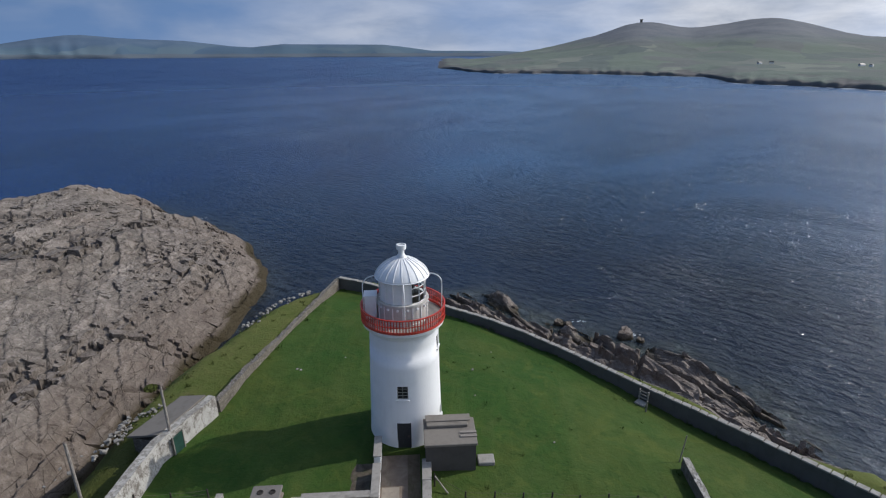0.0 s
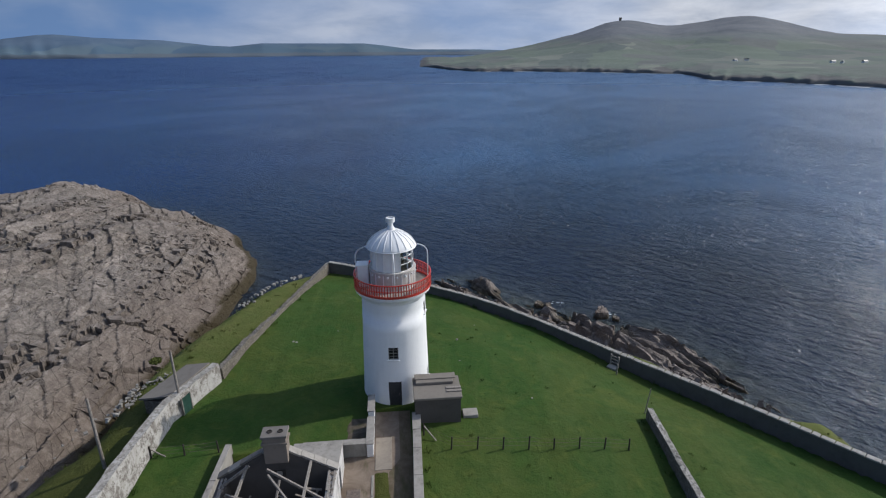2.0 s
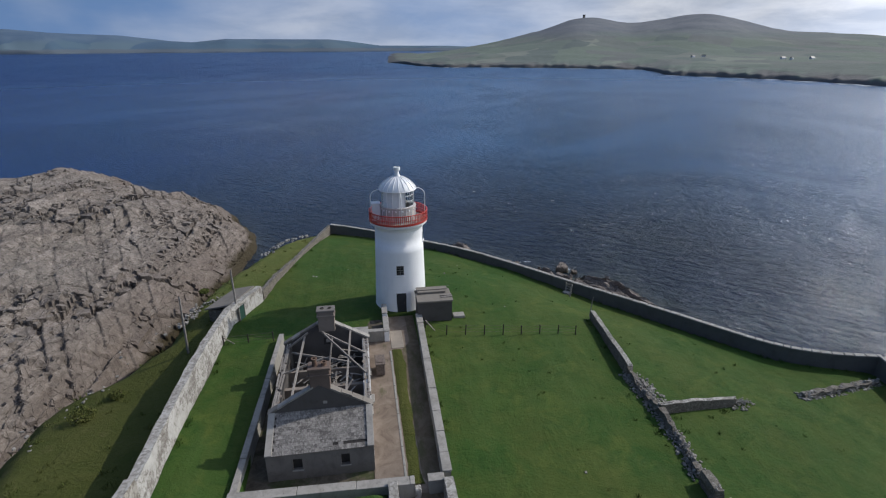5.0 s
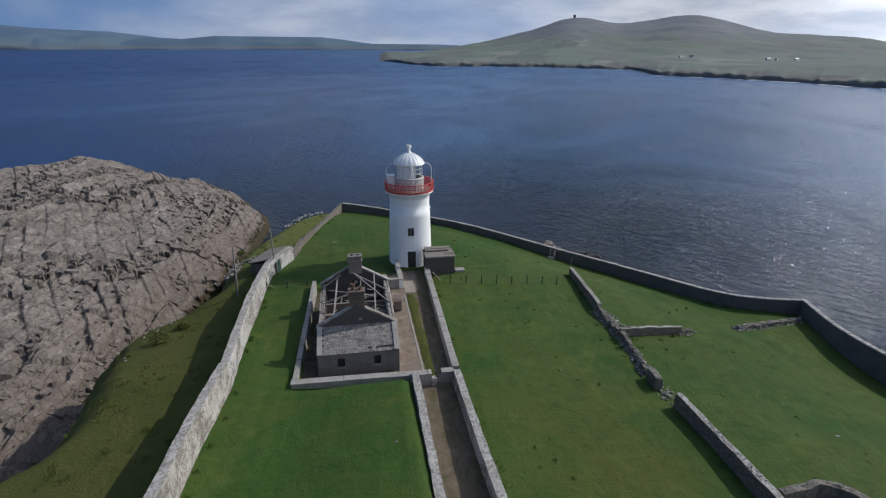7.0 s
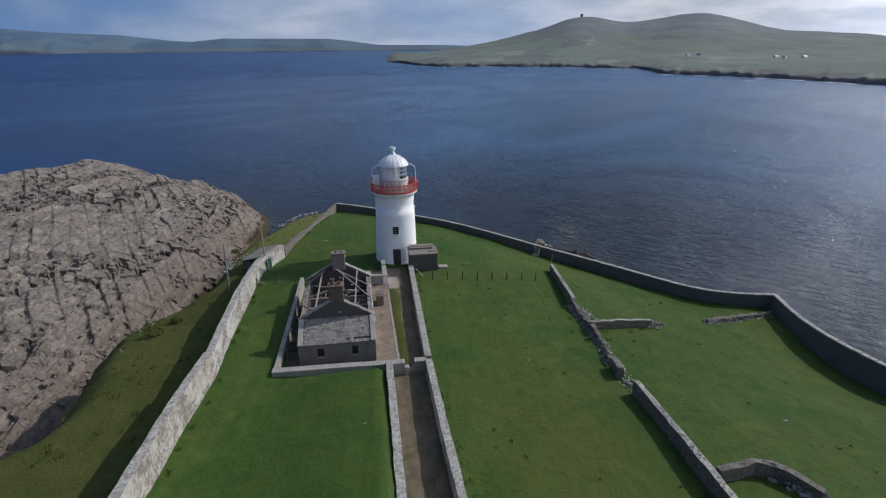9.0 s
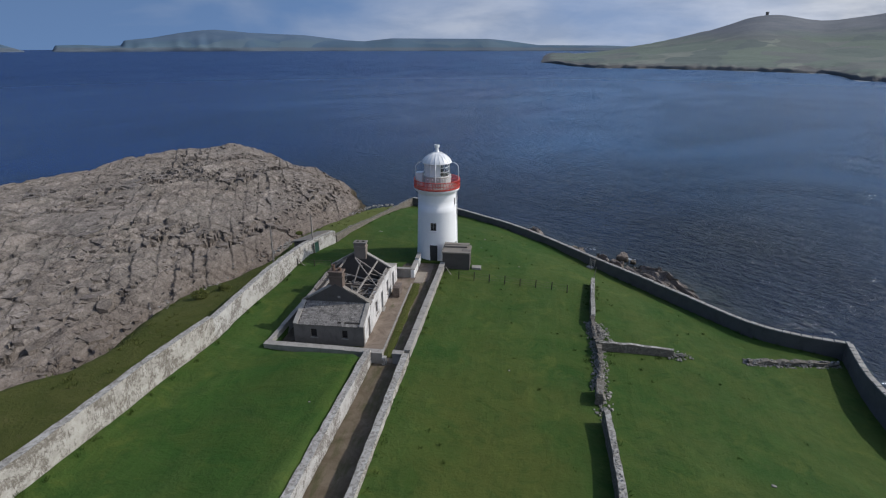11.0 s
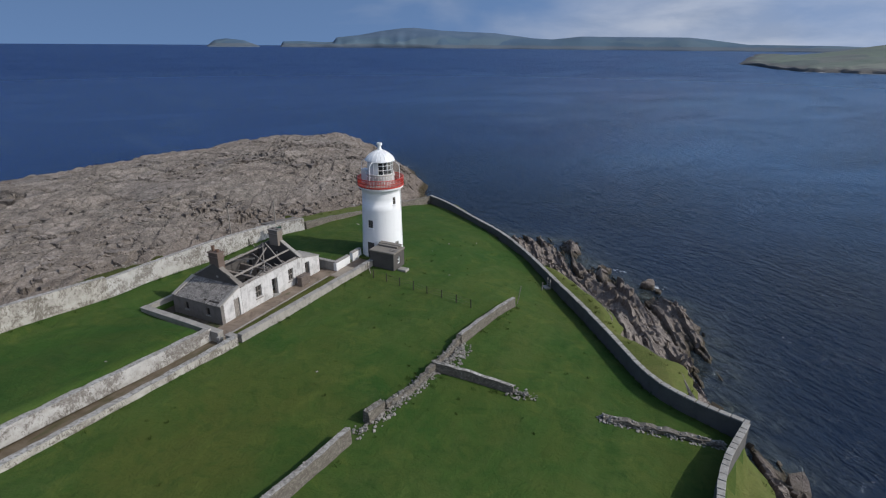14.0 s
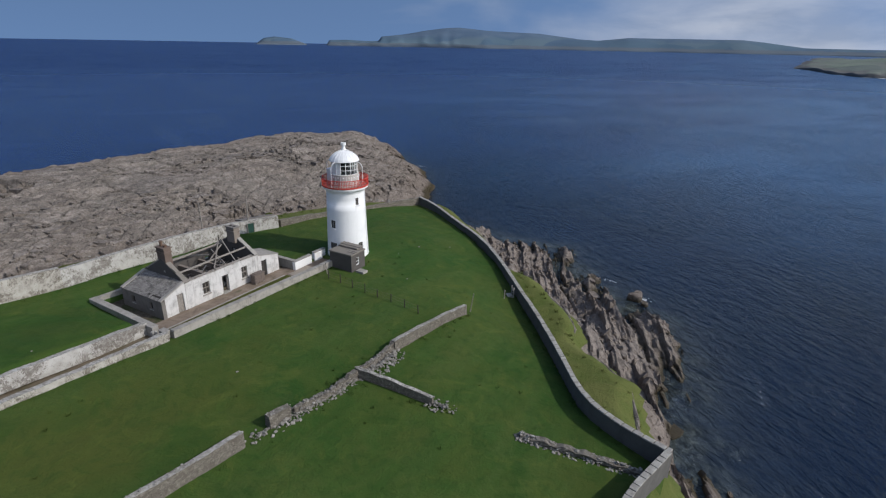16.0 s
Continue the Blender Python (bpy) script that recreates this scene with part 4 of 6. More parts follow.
    return SEA - 2 + (h - SEA + 2) * tip


polar_land("headland", 2.6, 68, 300, 60, near_shore, 1500, near_rise, M_HILL, "green headland with low cliffs and two moorland hills greyed by painted haze")


# skyline of the far shore: bearing and height
FAR_LINE = ((-49, 0), (-48.2, 6), (-47.4, 52), (-46.4, 64), (-44.8, 52), (-43.4, 12), (-43.2, 0), (-41.6, 0), (-41.2, 46), (-39.5, 50), (-37.5, 44), (-36.4, 46), (-36.1, 78), (-33.9, 97), (-31.7, 128), (-29.6, 150), (-28.4, 154),
            (-27.2, 146), (-25.6, 134), (-23.4, 128), (-20.4, 120), (-17.8, 97), (-16.5, 84), (-14.7, 77), (-13.3, 88), (-11.9, 99), (-8.4, 98), (-2.2, 95), (-0.5, 82), (1.0, 67), (2.7, 50), (9.4, 46), (12.8, 36), (18, 20), (22, 0))


def far_shore(a):
    return 4050 + 26 * math.sin(a * 0.55) + 12 * math.sin(a * 1.31 + 1.0)


def far_rise(a, r, back, x, y):
    top = float(np.interp(a, [p[0] for p in FAR_LINE], [p[1] for p in FAR_LINE]))
    slope = min(1.0, back / 420)
    cliff = min(top * 0.8, (14 + (26 + 34 * float(value_noise(np.array(a * 1.6), np.array(0.4), 19))) * bell(a, -33, 6)) * min(1, back / 14))
    lift_ = cliff + (top - cliff) * (0.25 * min(1, back / 160) + 0.75 * slope * slope * (3 - 2 * slope))
    rolling = 9 * float(fractal(x, y, 300, 45, 3)) * slope * (1 - slope) * 3 + 1.2 * float(fractal(x, y, 90, 47, 2)) * min(1, back / 14) * (1 - slope)
    return SEA - 2 + max(lift_ + rolling * min(1, top / 40), 0)


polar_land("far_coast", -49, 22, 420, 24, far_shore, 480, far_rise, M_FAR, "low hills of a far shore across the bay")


# thin surf where the headland meets the water, a pale beach on the far shore
def shore_line(name, az0, az1, naz, radius, width, gap, z, mat, label, category):
    rng = random.Random(len(name))
    verts, faces = [], []
    on = False
    for i, a in enumerate(np.linspace(az0, az1, naz)):
        f = value_noise(np.array(a * 1.7), np.array(2.2), 5)
        w = width * max(0.0, float(f) + gap)
        r = radius(a) - 1.0
        for rr in (r - w, r + 3):
            verts.append((rr * math.sin(radians(a)), rr * math.cos(radians(a)), SEA + z))
        if i and w > 0:
            k = 2 * i
            faces.append((k - 2, k, k + 1, k - 1))
    return tagged(from_arrays(name, verts, faces, mat), label, category, kind="structure")


shore_line("surf", 3.2, 60, 500, near_shore, 26, 0.12, 0.25, M_FOAM, "thin white surf along the headland", "foam")
shore_line("beach", -24, 12, 300, far_shore, 40, 0.45, 2.2, M_SAND, "pale sand along the far shore", "beach")
signal = thing("signal_tower", "small square stone tower on the hilltop", "tower", at=(2470 * math.sin(radians(22.8)), 2470 * math.cos(radians(22.8)), 0))
part("shaft", box(-4, 4, -4, 4, 100, 145, 0.3), M_WALL, signal)
part("parapet", box(-4.6, 4.6, -4.6, 4.6, 145.1, 147, 0.3), M_WALL, signal)


# white farmhouses scattered over the headland
def far_house(bearing, r, turn, ln):
    x, y = r * math.sin(radians(bearing)), r * math.cos(radians(bearing))
    z = near_rise(bearing, r, r - near_shore(bearing), x, y)
    h = thing("farmhouse", "small white farmhouse with a dark roof on the distant headland", "house", "far houses", at=(x, y, z), turn=turn)
    part("wall", box(-ln / 2, ln / 2, -2.2, 2.2, -2, 2.6), M_WHITE, h)
    bm = bmesh.new()
    ends = [[bm.verts.new((sx * (ln / 2 + 0.3), yy, zz)) for yy, zz in ((-2.5, 2.6), (2.5, 2.6), (0, 4.4))] for sx in (-1, 1)]
    for k in range(3):
        j = (k + 1) % 3
        bm.faces.new((ends[0][k], ends[0][j], ends[1][j], ends[1][k]))
    bm.faces.new(ends[0])
    bm.faces.new(ends[1][::-1])
    part("roof", bm, M_DARK, h, "dark slate roof")


for bearing, r, turn, ln in ((33.7, 1150, 20, 8), (34.6, 1170, -30, 7), (41.2, 1090, 10, 9), (41.9, 1060, 40, 7), (43.4, 1080, 15, 9)):
    far_house(bearing, r, turn, ln)


# ---- boundary walls ----
def along(points, step):
    """Even stations on a polyline of (x, y, top): place, top and direction."""
    out = []
    for (ax, ay, az), (bx, by, bz) in zip(points, points[1:]):
        n = max(1, round(math.hypot(bx - ax, by - ay) / step))
        for i in range(n):
            t = i / n
            out.append((ax + (bx - ax) * t, ay + (by - ay) * t, az + (bz - az) * t))
    out.append(points[-1])
    return out


def rounded(points, k=2):
    """Ease the bends of a polyline."""
    for _ in range(k):
        new_pts = [points[0]]
        for a, b in zip(points, points[1:]):
            new_pts += [tuple(a[i] * 0.75 + b[i] * 0.25 for i in range(3)), tuple(a[i] * 0.25 + b[i] * 0.75 for i in range(3))]
        points = new_pts + [points[-1]]
    return points


def wall_mesh(points, thick, floor=gz, step=0.8, rough=0.035, sink=0.6, batter=0.06, seed=1, top_rough=0.03):
    rng = random.Random(seed)
    st = along(points, step)
    bm = bmesh.new()
    rows = []
    for i, (x, y, top) in enumerate(st):
        ax, ay, _ = st[max(i - 1, 0)]
        bx, by, _ = st[min(i + 1, len(st) - 1)]
        d = Vector((bx - ax, by - ay)).normalized()
        nx, ny = -d.y, d.x
        base = min(floor(x + nx, y + ny), floor(x - nx, y - ny)) - sink
        top += rng.uniform(-top_rough, top_rough)
        ring = []
        for side in (-1, 1):
            col = []
            for k in range(5):
                t = k / 4
                w = side * (thick / 2 + batter * (1 - t)) + rng.uniform(-rough, rough)
                col.append(bm.verts.new((x + nx * w, y + ny * w, base + (top - base) * t)))
            ring += col if side < 0 else col[::-1]
        rows.append(ring)
    for a, b in zip(rows, rows[1:]):
        for k in range(len(a) - 1):
            bm.faces.new((a[k], a[k + 1], b[k + 1], b[k]))
    bm.faces.new(rows[0][::-1])
    bm.faces.new(rows[-1])
    return bm


def coping(parent, points, thick, length, height, mat, seed, name="coping_stone", gap=0.03, over=0.05, lift=0.0):
    """Separate slabs laid along a wall's head."""
    rng = random.Random(seed)
    st = along(points, 0.25)
    pos, i = 0.0, 0
    dist = [0.0]
    for a, b in zip(st, st[1:]):
        dist.append(dist[-1] + math.hypot(b[0] - a[0], b[1] - a[1]))

    def where(s):
        k = max(j for j in range(len(dist)) if dist[j] <= s + 1e-6)
        k = min(k, len(st) - 2)
        t = (s - dist[k]) / max(dist[k + 1] - dist[k], 1e-6)
        return [st[k][c] + (st[k + 1][c] - st[k][c]) * t for c in range(3)]

    while pos < dist[-1] - 0.2:
        ln = min(length * rng.uniform(0.75, 1.3), dist[-1] - pos)
        a, b = Vector(where(pos + gap / 2)), Vector(where(pos + ln - gap / 2))
        up_ = Vector((0, 0, height / 2 + lift + rng.uniform(-0.02, 0.02)))
        bm = beam(a + up_, b + up_ + Vector((0, 0, rng.uniform(-0.015, 0.015))), thick + 2 * over + rng.uniform(-0.03, 0.03), height)
        bmesh.ops.bevel(bm, geom=bm.edges[:], offset=0.02, segments=1, affect="EDGES")
        part(name, bm, mat, parent)
        pos += ln


def wall_thing(name, label, points, thick, mat, group="boundary walls", head=None, **kw):
    w = thing(name, label, "wall", group)
    body = part("wall_body", wall_mesh(points, thick, **kw), mat, w)
    if head:
        # pale top faces: mortar on limed walls, light painted onto dry stone tops
        body.data.materials.append(head)
        for p in body.data.polygons:
            p.material_index = int(p.normal.z > 0.7)
    return w


SEAWALL = [(-8.6, 31.6, -1.05), (-4.1, 29.6, -1.2), (3.5, 23.8, -1.4), (10.5, 19.2, -1.7), (16.5, 13.2, -2.05), (22, 6.4, -2.2), (26.5, 1.0, -2.2), (31.5, -5.8, -2.1), (35.3, -11.6, -1.9), (38.6, -14.0, -1.75), (43.3, -15.7, -1.55)]
SEAWALL_S = [(43.1, -15.9, -1.5), (41.0, -23, -1.35), (41.5, -31, -1.2), (44, -40, -1.0), (49, -56, -0.6), (56, -80, 0)]
smooth_pts = rounded(SEAWALL, 2)
sea_wall = wall_thing("sea_wall", "tall grey rubble wall with pale coping slabs above the sea", smooth_pts, 0.38, M_SEAWALL, seed=3)
coping(sea_wall, smooth_pts, 0.38, 0.8, 0.13, M_CAP, 5, gap=0.08)
smooth_s = rounded(SEAWALL_S, 2)
sea_wall_s = wall_thing("sea_wall", "tall grey rubble wall turning inland from the seaward corner", smooth_s, 0.42, M_SEAWALL, seed=4)
coping(sea_wall_s, smooth_s, 0.42, 0.8, 0.14, M_CAP, 6, gap=0.07)

WEST_LOW = [(-8.8, 31.4, -1.05), (-12.3, 14.5, 0.15), (-13.7, 7.6, 0.95), (-14.5, 2.2, 1.35)]
west_low = wall_thing("field_wall", "low grey stone wall with lichen running out to the point", WEST_LOW, 0.45, M_WALL, seed=7, top_rough=0.07)
WEST_MID = [(-14.6, 1.9, 2.05), (-16.7, -3.4, 2.15)]
wall_thing("hut_wall", "rough stone wall with a doorway into a lean-to hut", WEST_MID, 0.6, M_LIME, seed=9, head=M_HEAD)
WEST_N = rounded([(-16.65, -3.5, 2.2), (-16.9, -9.0, 2.6), (-17.0, -15, 2.9), (-16.85, -26.6, 3.15)], 1)
wall_thing("west_wall", "high stone wall with flaking white limewash", WEST_N, 0.6, M_LIME, seed=10, head=M_HEAD)
WEST_S = [(-16.86, -26.56, 3.4), (-17.35, -34, 3.9), (-17.7, -42, 4.2), (-18.9, -58, 5.0), (-21, -85, 6.0)]
wall_thing("west_wall", "high stone wall with worn white limewash showing its rubble", WEST_S, 0.6, M_LICHENWALL, seed=11, head=M_HEAD)

# lane walls
LANE_E = [(1.5, -4.6, 0.75), (1.15, -16, 0.8), (0.85, -26.1, 0.85)]
lane_e = wall_thing("lane_wall", "low pale wall with a flat cement top beside the path", LANE_E, 0.5, M_YARDCAP, seed=12, rough=0.015, top_rough=0.01)
coping(lane_e, LANE_E, 0.5, 2.2, 0.09, M_YARDCAP, 13)
LANE_E2 = [(0.85, -26.6, 1.0), (0.75, -34, 1.2), (0.7, -42, 1.6), (0.5, -60, 2.5), (0.2, -80, 3.4)]
wall_thing("lane_wall", "grey lichened stone wall beside the sunken lane", LANE_E2, 0.55, M_LICHENWALL, seed=14, head=M_HEAD, top_rough=0.04)
LANE_W = [(-2.55, -26.5, 1.0), (-2.65, -34, 1.4), (-2.8, -42, 1.85), (-3.0, -60, 2.7), (-3.3, -80, 3.6)]
wall_thing("lane_wall", "stone lane wall with patchy white limewash", LANE_W, 0.55, M_WHITEWALL, seed=15, head=M_HEAD, top_rough=0.04)

# yard wall round the cottage, with gate stubs
YARD = [(-11.35, -7.0, 0.95), (-11.95, -25.9, 0.8), (-1.25, -26.35, 0.8)]
yard_w = wall_thing("yard_wall", "low cement-capped wall round the sunken cottage yard", YARD[:2], 0.36, M_CONCRETE, seed=16, rough=0.015, top_rough=0.01)
coping(yard_w, YARD[:2], 0.36, 3.2, 0.08, M_YARDCAP, 17, over=0.03)
yard_s = wall_thing("yard_wall", "low cement-capped wall closing the cottage yard", [(-12.2, -26.1, 0.8), (-1.25, -26.4, 0.8)], 0.6, M_CONCRETE, seed=18, rough=0.015, top_rough=0.01)
coping(yard_s, [(-12.25, -26.1, 0.8), (-1.2, -26.4, 0.8)], 0.6, 3.6, 0.08, M_YARDCAP, 19)
stub = thing("gate_stub", "short cement-capped wall stub at the lane gate", "wall", "boundary walls")
part("wall_body", box(-0.35, 0.62, -26.65, -26.1, -0.6, 0.8, 0.02), M_CONCRETE, stub)
part("cap", box(-0.4, 0.62, -26.7, -26.05, 0.804, 0.884, 0.015), M_YARDCAP, stub)
gate_pier = thing("gate_pier", "pale rough gate pier standing in the lane", "pier", "gate piers")
part("shaft", box(-1.25, -0.85, -26.95, -26.5, -0.4, 0.55, 0.05), M_WHITEWALL, gate_pier)

# white walls by the tower gate
for y0, y1, top, lab in ((-7.85, -4.95, 0.95, "whitewashed low wall beside the path to the tower"), (-4.4, -2.4, 1.05, "whitewashed gate wall close to the tower door")):
    w = thing("white_wall", lab, "wall", "white yard walls")
    part("wall_body", box(-2.05, -1.6, y0, y1, -0.6, top - 0.09, 0.02), M_WHITE, w)
    part("cap", box(-2.1, -1.55, y0 - 0.03, y1 + 0.03, top - 0.086, top, 0.015), M_YARDCAP, w)
cross = thing("yard_cross_wall", "bare grey wall across the yard with a pale cap", "wall", "boundary walls")
part("wall_body", box(-6.3, -2.06, -7.75, -7.3, -0.6, 0.84, 0.02), M_CONCRETE, cross)
part("cap", box(-6.35, -2.11, -7.8, -7.25, 0.844, 0.93, 0.015), M_YARDCAP, cross)

# floors of the yard and lane
bm = box(-11.7, -1.0, -26.0, -7.2, -0.6, -0.22)
yard_floor = tagged(from_bm("yard_floor", bm, M_SOIL), "bare damp soil of the sunken yard", "soil", kind="structure")
bm = bmesh.new()
ys = np.linspace(-3.0, -80, 60)
cols = [[bm.verts.new((x, y, lane_z(y) + 0.03 * float(fractal(x, y, 2, 4)) + (0.02 if y > -26 else 0))) for x in ((-3.6, -2.5, -1.6, -0.6, 1.35) if -26 < y < -9.4 else (-3.6, -2.2, -1.0, 0.2, 1.35) if y > -26 else (-3.05, -1.8, -0.8, 0.2, 0.9))] for y in ys]
for a, b in zip(cols, cols[1:]):
    for k in range(4):
        bm.faces.new((a[k], b[k], b[k + 1], a[k + 1]))
path_mesh = from_bm("pavement", bm, M_PATH, smooth=True)
path_mesh.data.materials.append(M_LANE)
# lane colour also paints the wall's shade on the strip east of the verge
for p in path_mesh.data.polygons:
    p.material_index = int(p.center.y < -26.3 or p.center.x > 0.2)
lane = tagged(path_mesh, "brown earth and gravel path leading to the tower door", "path", kind="structure")
apron = tagged(from_bm("apron", box(-1.5, -0.35, -9.2, -6.0, -0.3, -0.14, 0.02), M_SLAB), "pale concrete slab in the path", "slab", kind="structure")
kerb = thing("kerb", "thin pale concrete kerb along the cottage path", "kerb")
for i in range(9):
    part("kerb_stone", box(-1.72, -1.56, -25.8 + i * 1.8, -24.04 + i * 1.8, -0.35, -0.13, 0.015), M_CONCRETE, kerb)
bm = bmesh.new()
ys = np.linspace(-25.8, -9.5, 60)
cols = [[bm.verts.new((x, y, -0.2 + (0.11 if 0 < k < 3 else 0) + 0.05 * float(fractal(x, y, 1.0, 8)))) for k, x in enumerate((-1.55, -1.3, -0.8, -0.5 + 0.25 * float(fractal(y, 3.0, 2.0, 3))))] for y in ys]
for a, b in zip(cols, cols[1:]):
    for k in range(3):
        bm.faces.new((a[k], a[k + 1], b[k + 1], b[k]))
verge = tagged(from_bm("verge", bm, M_OLIVE, smooth=True), "narrow strip of grass along the path", "grass", kind="structure")
soil_patch = tagged(from_bm("soil_patch", box(-8.6, -2.1, -7.3, -4.0, -0.3, 0.10, 0.03), M_SOIL), "bare brown earth north of the cottage", "soil", kind="structure")


# ---- tumbled walls ----
def chunk_mesh(seed):
    rng = random.Random(seed)
    bm = bmesh.new()
    bmesh.ops.create_cube(bm, size=1.0)
    for v in bm.verts:
        v.co = Vector((v.co.x * rng.uniform(0.6, 1.2), v.co.y * rng.uniform(0.6, 1.2), v.co.z * rng.uniform(0.55, 1.1)))
    bmesh.ops.bevel(bm, geom=bm.edges[:], offset=0.12, segments=1, affect="EDGES")
    me = bpy.data.meshes.new("stone")
    bm.to_mesh(me)
    bm.free()
    me.materials.append(M_STONE)
    return me


CHUNKS = [chunk_mesh(s) for s in range(6)]


def rubble(parent, points, width, height, count, seed, singles, spill=0.0, size=(0.16, 0.38)):
    """A heap of tumbled stones along a line: the larger ones singly, the rest as one heap."""
    rng = random.Random(seed)
    st = along(points, 0.2)
    verts, faces = [], []
    for k in range(count):
        x, y, _ = rng.choice(st)
        i = rng.uniform(-1, 1)
        off = i * width * (1 + spill * abs(i))
        ang = rng.uniform(0, 2 * math.pi)
        px, py = x + off * math.cos(ang), y + off * math.sin(ang)
        sz = rng.uniform(*size) * (1.0 if k < singles else 0.8)
        lift_ = max(0.0, 1 - abs(off) / width) * height * rng.uniform(0.2, 1.0)
        m = pose(px, py, gz(px, py) + lift_ + sz * 0.2, rng.uniform(-30, 30), rng.uniform(-30, 30), rng.uniform(0, 360)) @ Matrix.Diagonal((sz * rng.uniform(0.8, 1.5), sz, sz * rng.uniform(0.5, 0.9), 1))
        me = CHUNKS[k % 6]
        if k < singles:
            ob = new("stone", me)
            ob.parent = parent
            ob.matrix_local = m
        else:
            base = len(verts)
            verts += [m @ v.co for v in me.vertices]
            faces += [[base + j for j in p.vertices] for p in me.polygons]
    ob = from_arrays("rubble", verts, faces, M_STONE, parent)
    ob["kind"] = "stuff"


def topping(parent, points, thick, seed, singles, size=(0.06, 0.13)):
    """Small stones bedded along a wall's head."""
    rng = random.Random(seed)
    st = along(points, 0.17)
    verts, faces = [], []
    for k, (x, y, z) in enumerate(st + st):
        px, py = x + rng.uniform(-0.42, 0.42) * thick, y + rng.uniform(-0.12, 0.12)
        sz = rng.uniform(*size)
        m = pose(px, py, z + rng.uniform(-0.04, 0.03), rng.uniform(-25, 25), rng.uniform(-25, 25), rng.uniform(0, 360)) @ Matrix.Diagonal((sz * rng.uniform(0.9, 1.5), sz, sz * rng.uniform(0.5, 0.8), 1))
        me = CHUNKS[k % 6]
        if k % max(1, 2 * len(st) // singles) == 0:
            ob = new("stone", me)
            ob.parent = parent
            ob.matrix_local = m
        else:
            base = len(verts)
            verts += [m @ v.co for v in me.vertices]
            faces += [[base + j for j in p.vertices] for p in me.polygons]
    from_arrays("top_stones", verts, faces, M_STONE, parent)["kind"] = "stuff"


topping(west_low, WEST_LOW, 0.45, 8, 60)
MID_N = [(20.0, -4.1, -0.70), (19.5, -7.2, -0.38), (18.85, -11.8, -0.10), (18.4, -15.6, 0.05)]
mid_n = wall_thing("field_wall", "dry stone field wall with a level top, its end squared", MID_N, 0.42, M_WALL, "field walls", seed=20, head=M_HEAD)
topping(mid_n, MID_N, 0.42, 21, 40)
ruin = thing("ruined_wall", "collapsed dry stone wall spread into grey rubble", "rubble wall", "field walls")
RUIN = [(18.3, -15.6, 0), (18.2, -18.3, 0), (18.2, -21.0, 0), (17.9, -24.2, 0), (17.3, -27.4, 0)]
part("wall_core", wall_mesh([(x, y, gz(x, y) + h) for (x, y, _), h in zip(RUIN, (0.9, 0.35, 0.80, 0.45, 0.5))], 0.36, rough=0.10, top_rough=0.15, step=0.4, seed=22), M_WALL, ruin)
rubble(ruin, RUIN, 0.46, 0.75, 1050, 23, 150, 0.6, (0.10, 0.24))
rubble(ruin, [(18.8, -15.9, 0), (18.9, -18.2, 0), (18.6, -19.8, 0)], 0.75, 0.4, 300, 36, 40, 0.5, (0.10, 0.24))
MID_M = [(17.2, -27.8, 0.12), (16.95, -29.7, 0.38)]
mid_m = wall_thing("ruined_wall", "short standing length of broken dry stone wall", MID_M, 0.5, M_WALL, "field walls", seed=24, top_rough=0.10, rough=0.08)
topping(mid_m, MID_M, 0.5, 24, 20)
rubble(mid_m, [(17.6, -27.6, 0), (17.2, -30.4, 0), (17.2, -31.4, 0)], 0.5, 0.2, 80, 25, 30, 0.7, (0.10, 0.28))
MID_S = rounded([(17.05, -32.1, 0.62), (16.85, -37, 0.95), (16.45, -42, 1.35), (15.4, -56, 2.2), (14.5, -75, 3.0)], 1)
mid_s = wall_thing("field_wall", "dry stone field wall with its lit top painted pale", MID_S, 0.46, M_WALL, "field walls", seed=26, head=M_HEAD, top_rough=0.05)
topping(mid_s, MID_S, 0.46, 27, 60)
CROSSW = [(18.1, -20.75, 0.0), (21.8, -20.25, -0.5), (25.3, -19.85, -1.0)]
cross_wall = wall_thing("ruined_wall", "low broken cross wall of dry stones ending in rubble", CROSSW, 0.34, M_WALL, "field walls", seed=28, head=M_HEAD, top_rough=0.08, rough=0.012, batter=0.0)
topping(cross_wall, CROSSW, 0.34, 29, 40)
rubble(cross_wall, [(25.3, -19.8, 0), (26.6, -19.6, 0)], 0.6, 0.35, 110, 30, 25, 0.5, (0.08, 0.22))
heap = thing("stone_heap", "low bank of loose grey stones from a fallen wall", "rubble wall", "field walls")
HEAP = [(32.7, -18.7, 0), (36, -18.2, 0), (41.6, -17.3, 0)]
part("wall_core", wall_mesh([(x, y, gz(x, y) + h) for (x, y, _), h in zip(HEAP, (0.35, 0.5, 0.35))], 0.5, rough=0.10, top_rough=0.12, step=0.5, seed=35), M_WALL, heap)
rubble(heap, HEAP, 0.48, 0.5, 800, 31, 140, 0.4, (0.10, 0.26))
CROSS_S = [(17.3, -42.3, 0.95), (20.0, -41.9, 0.82), (21.3, -42.2, 0.72), (22.2, -43.3, 0.55), (22.9, -44.6, 0.35)]
cross_s = wall_thing("ruined_wall", "short curved stub of dry stone wall topped with rubble", CROSS_S, 0.46, M_WALL, "field walls", seed=32, top_rough=0.08, rough=0.06)
topping(cross_s, CROSS_S, 0.46, 34, 20)
rubble(cross_s, CROSS_S[2:], 0.5, 0.5, 70, 33, 25, 0.5)


# ---- lighthouse ----
TX, TY = 0.15, 0.1


def tower_r(z):
    return 2.66 - 0.030 * z


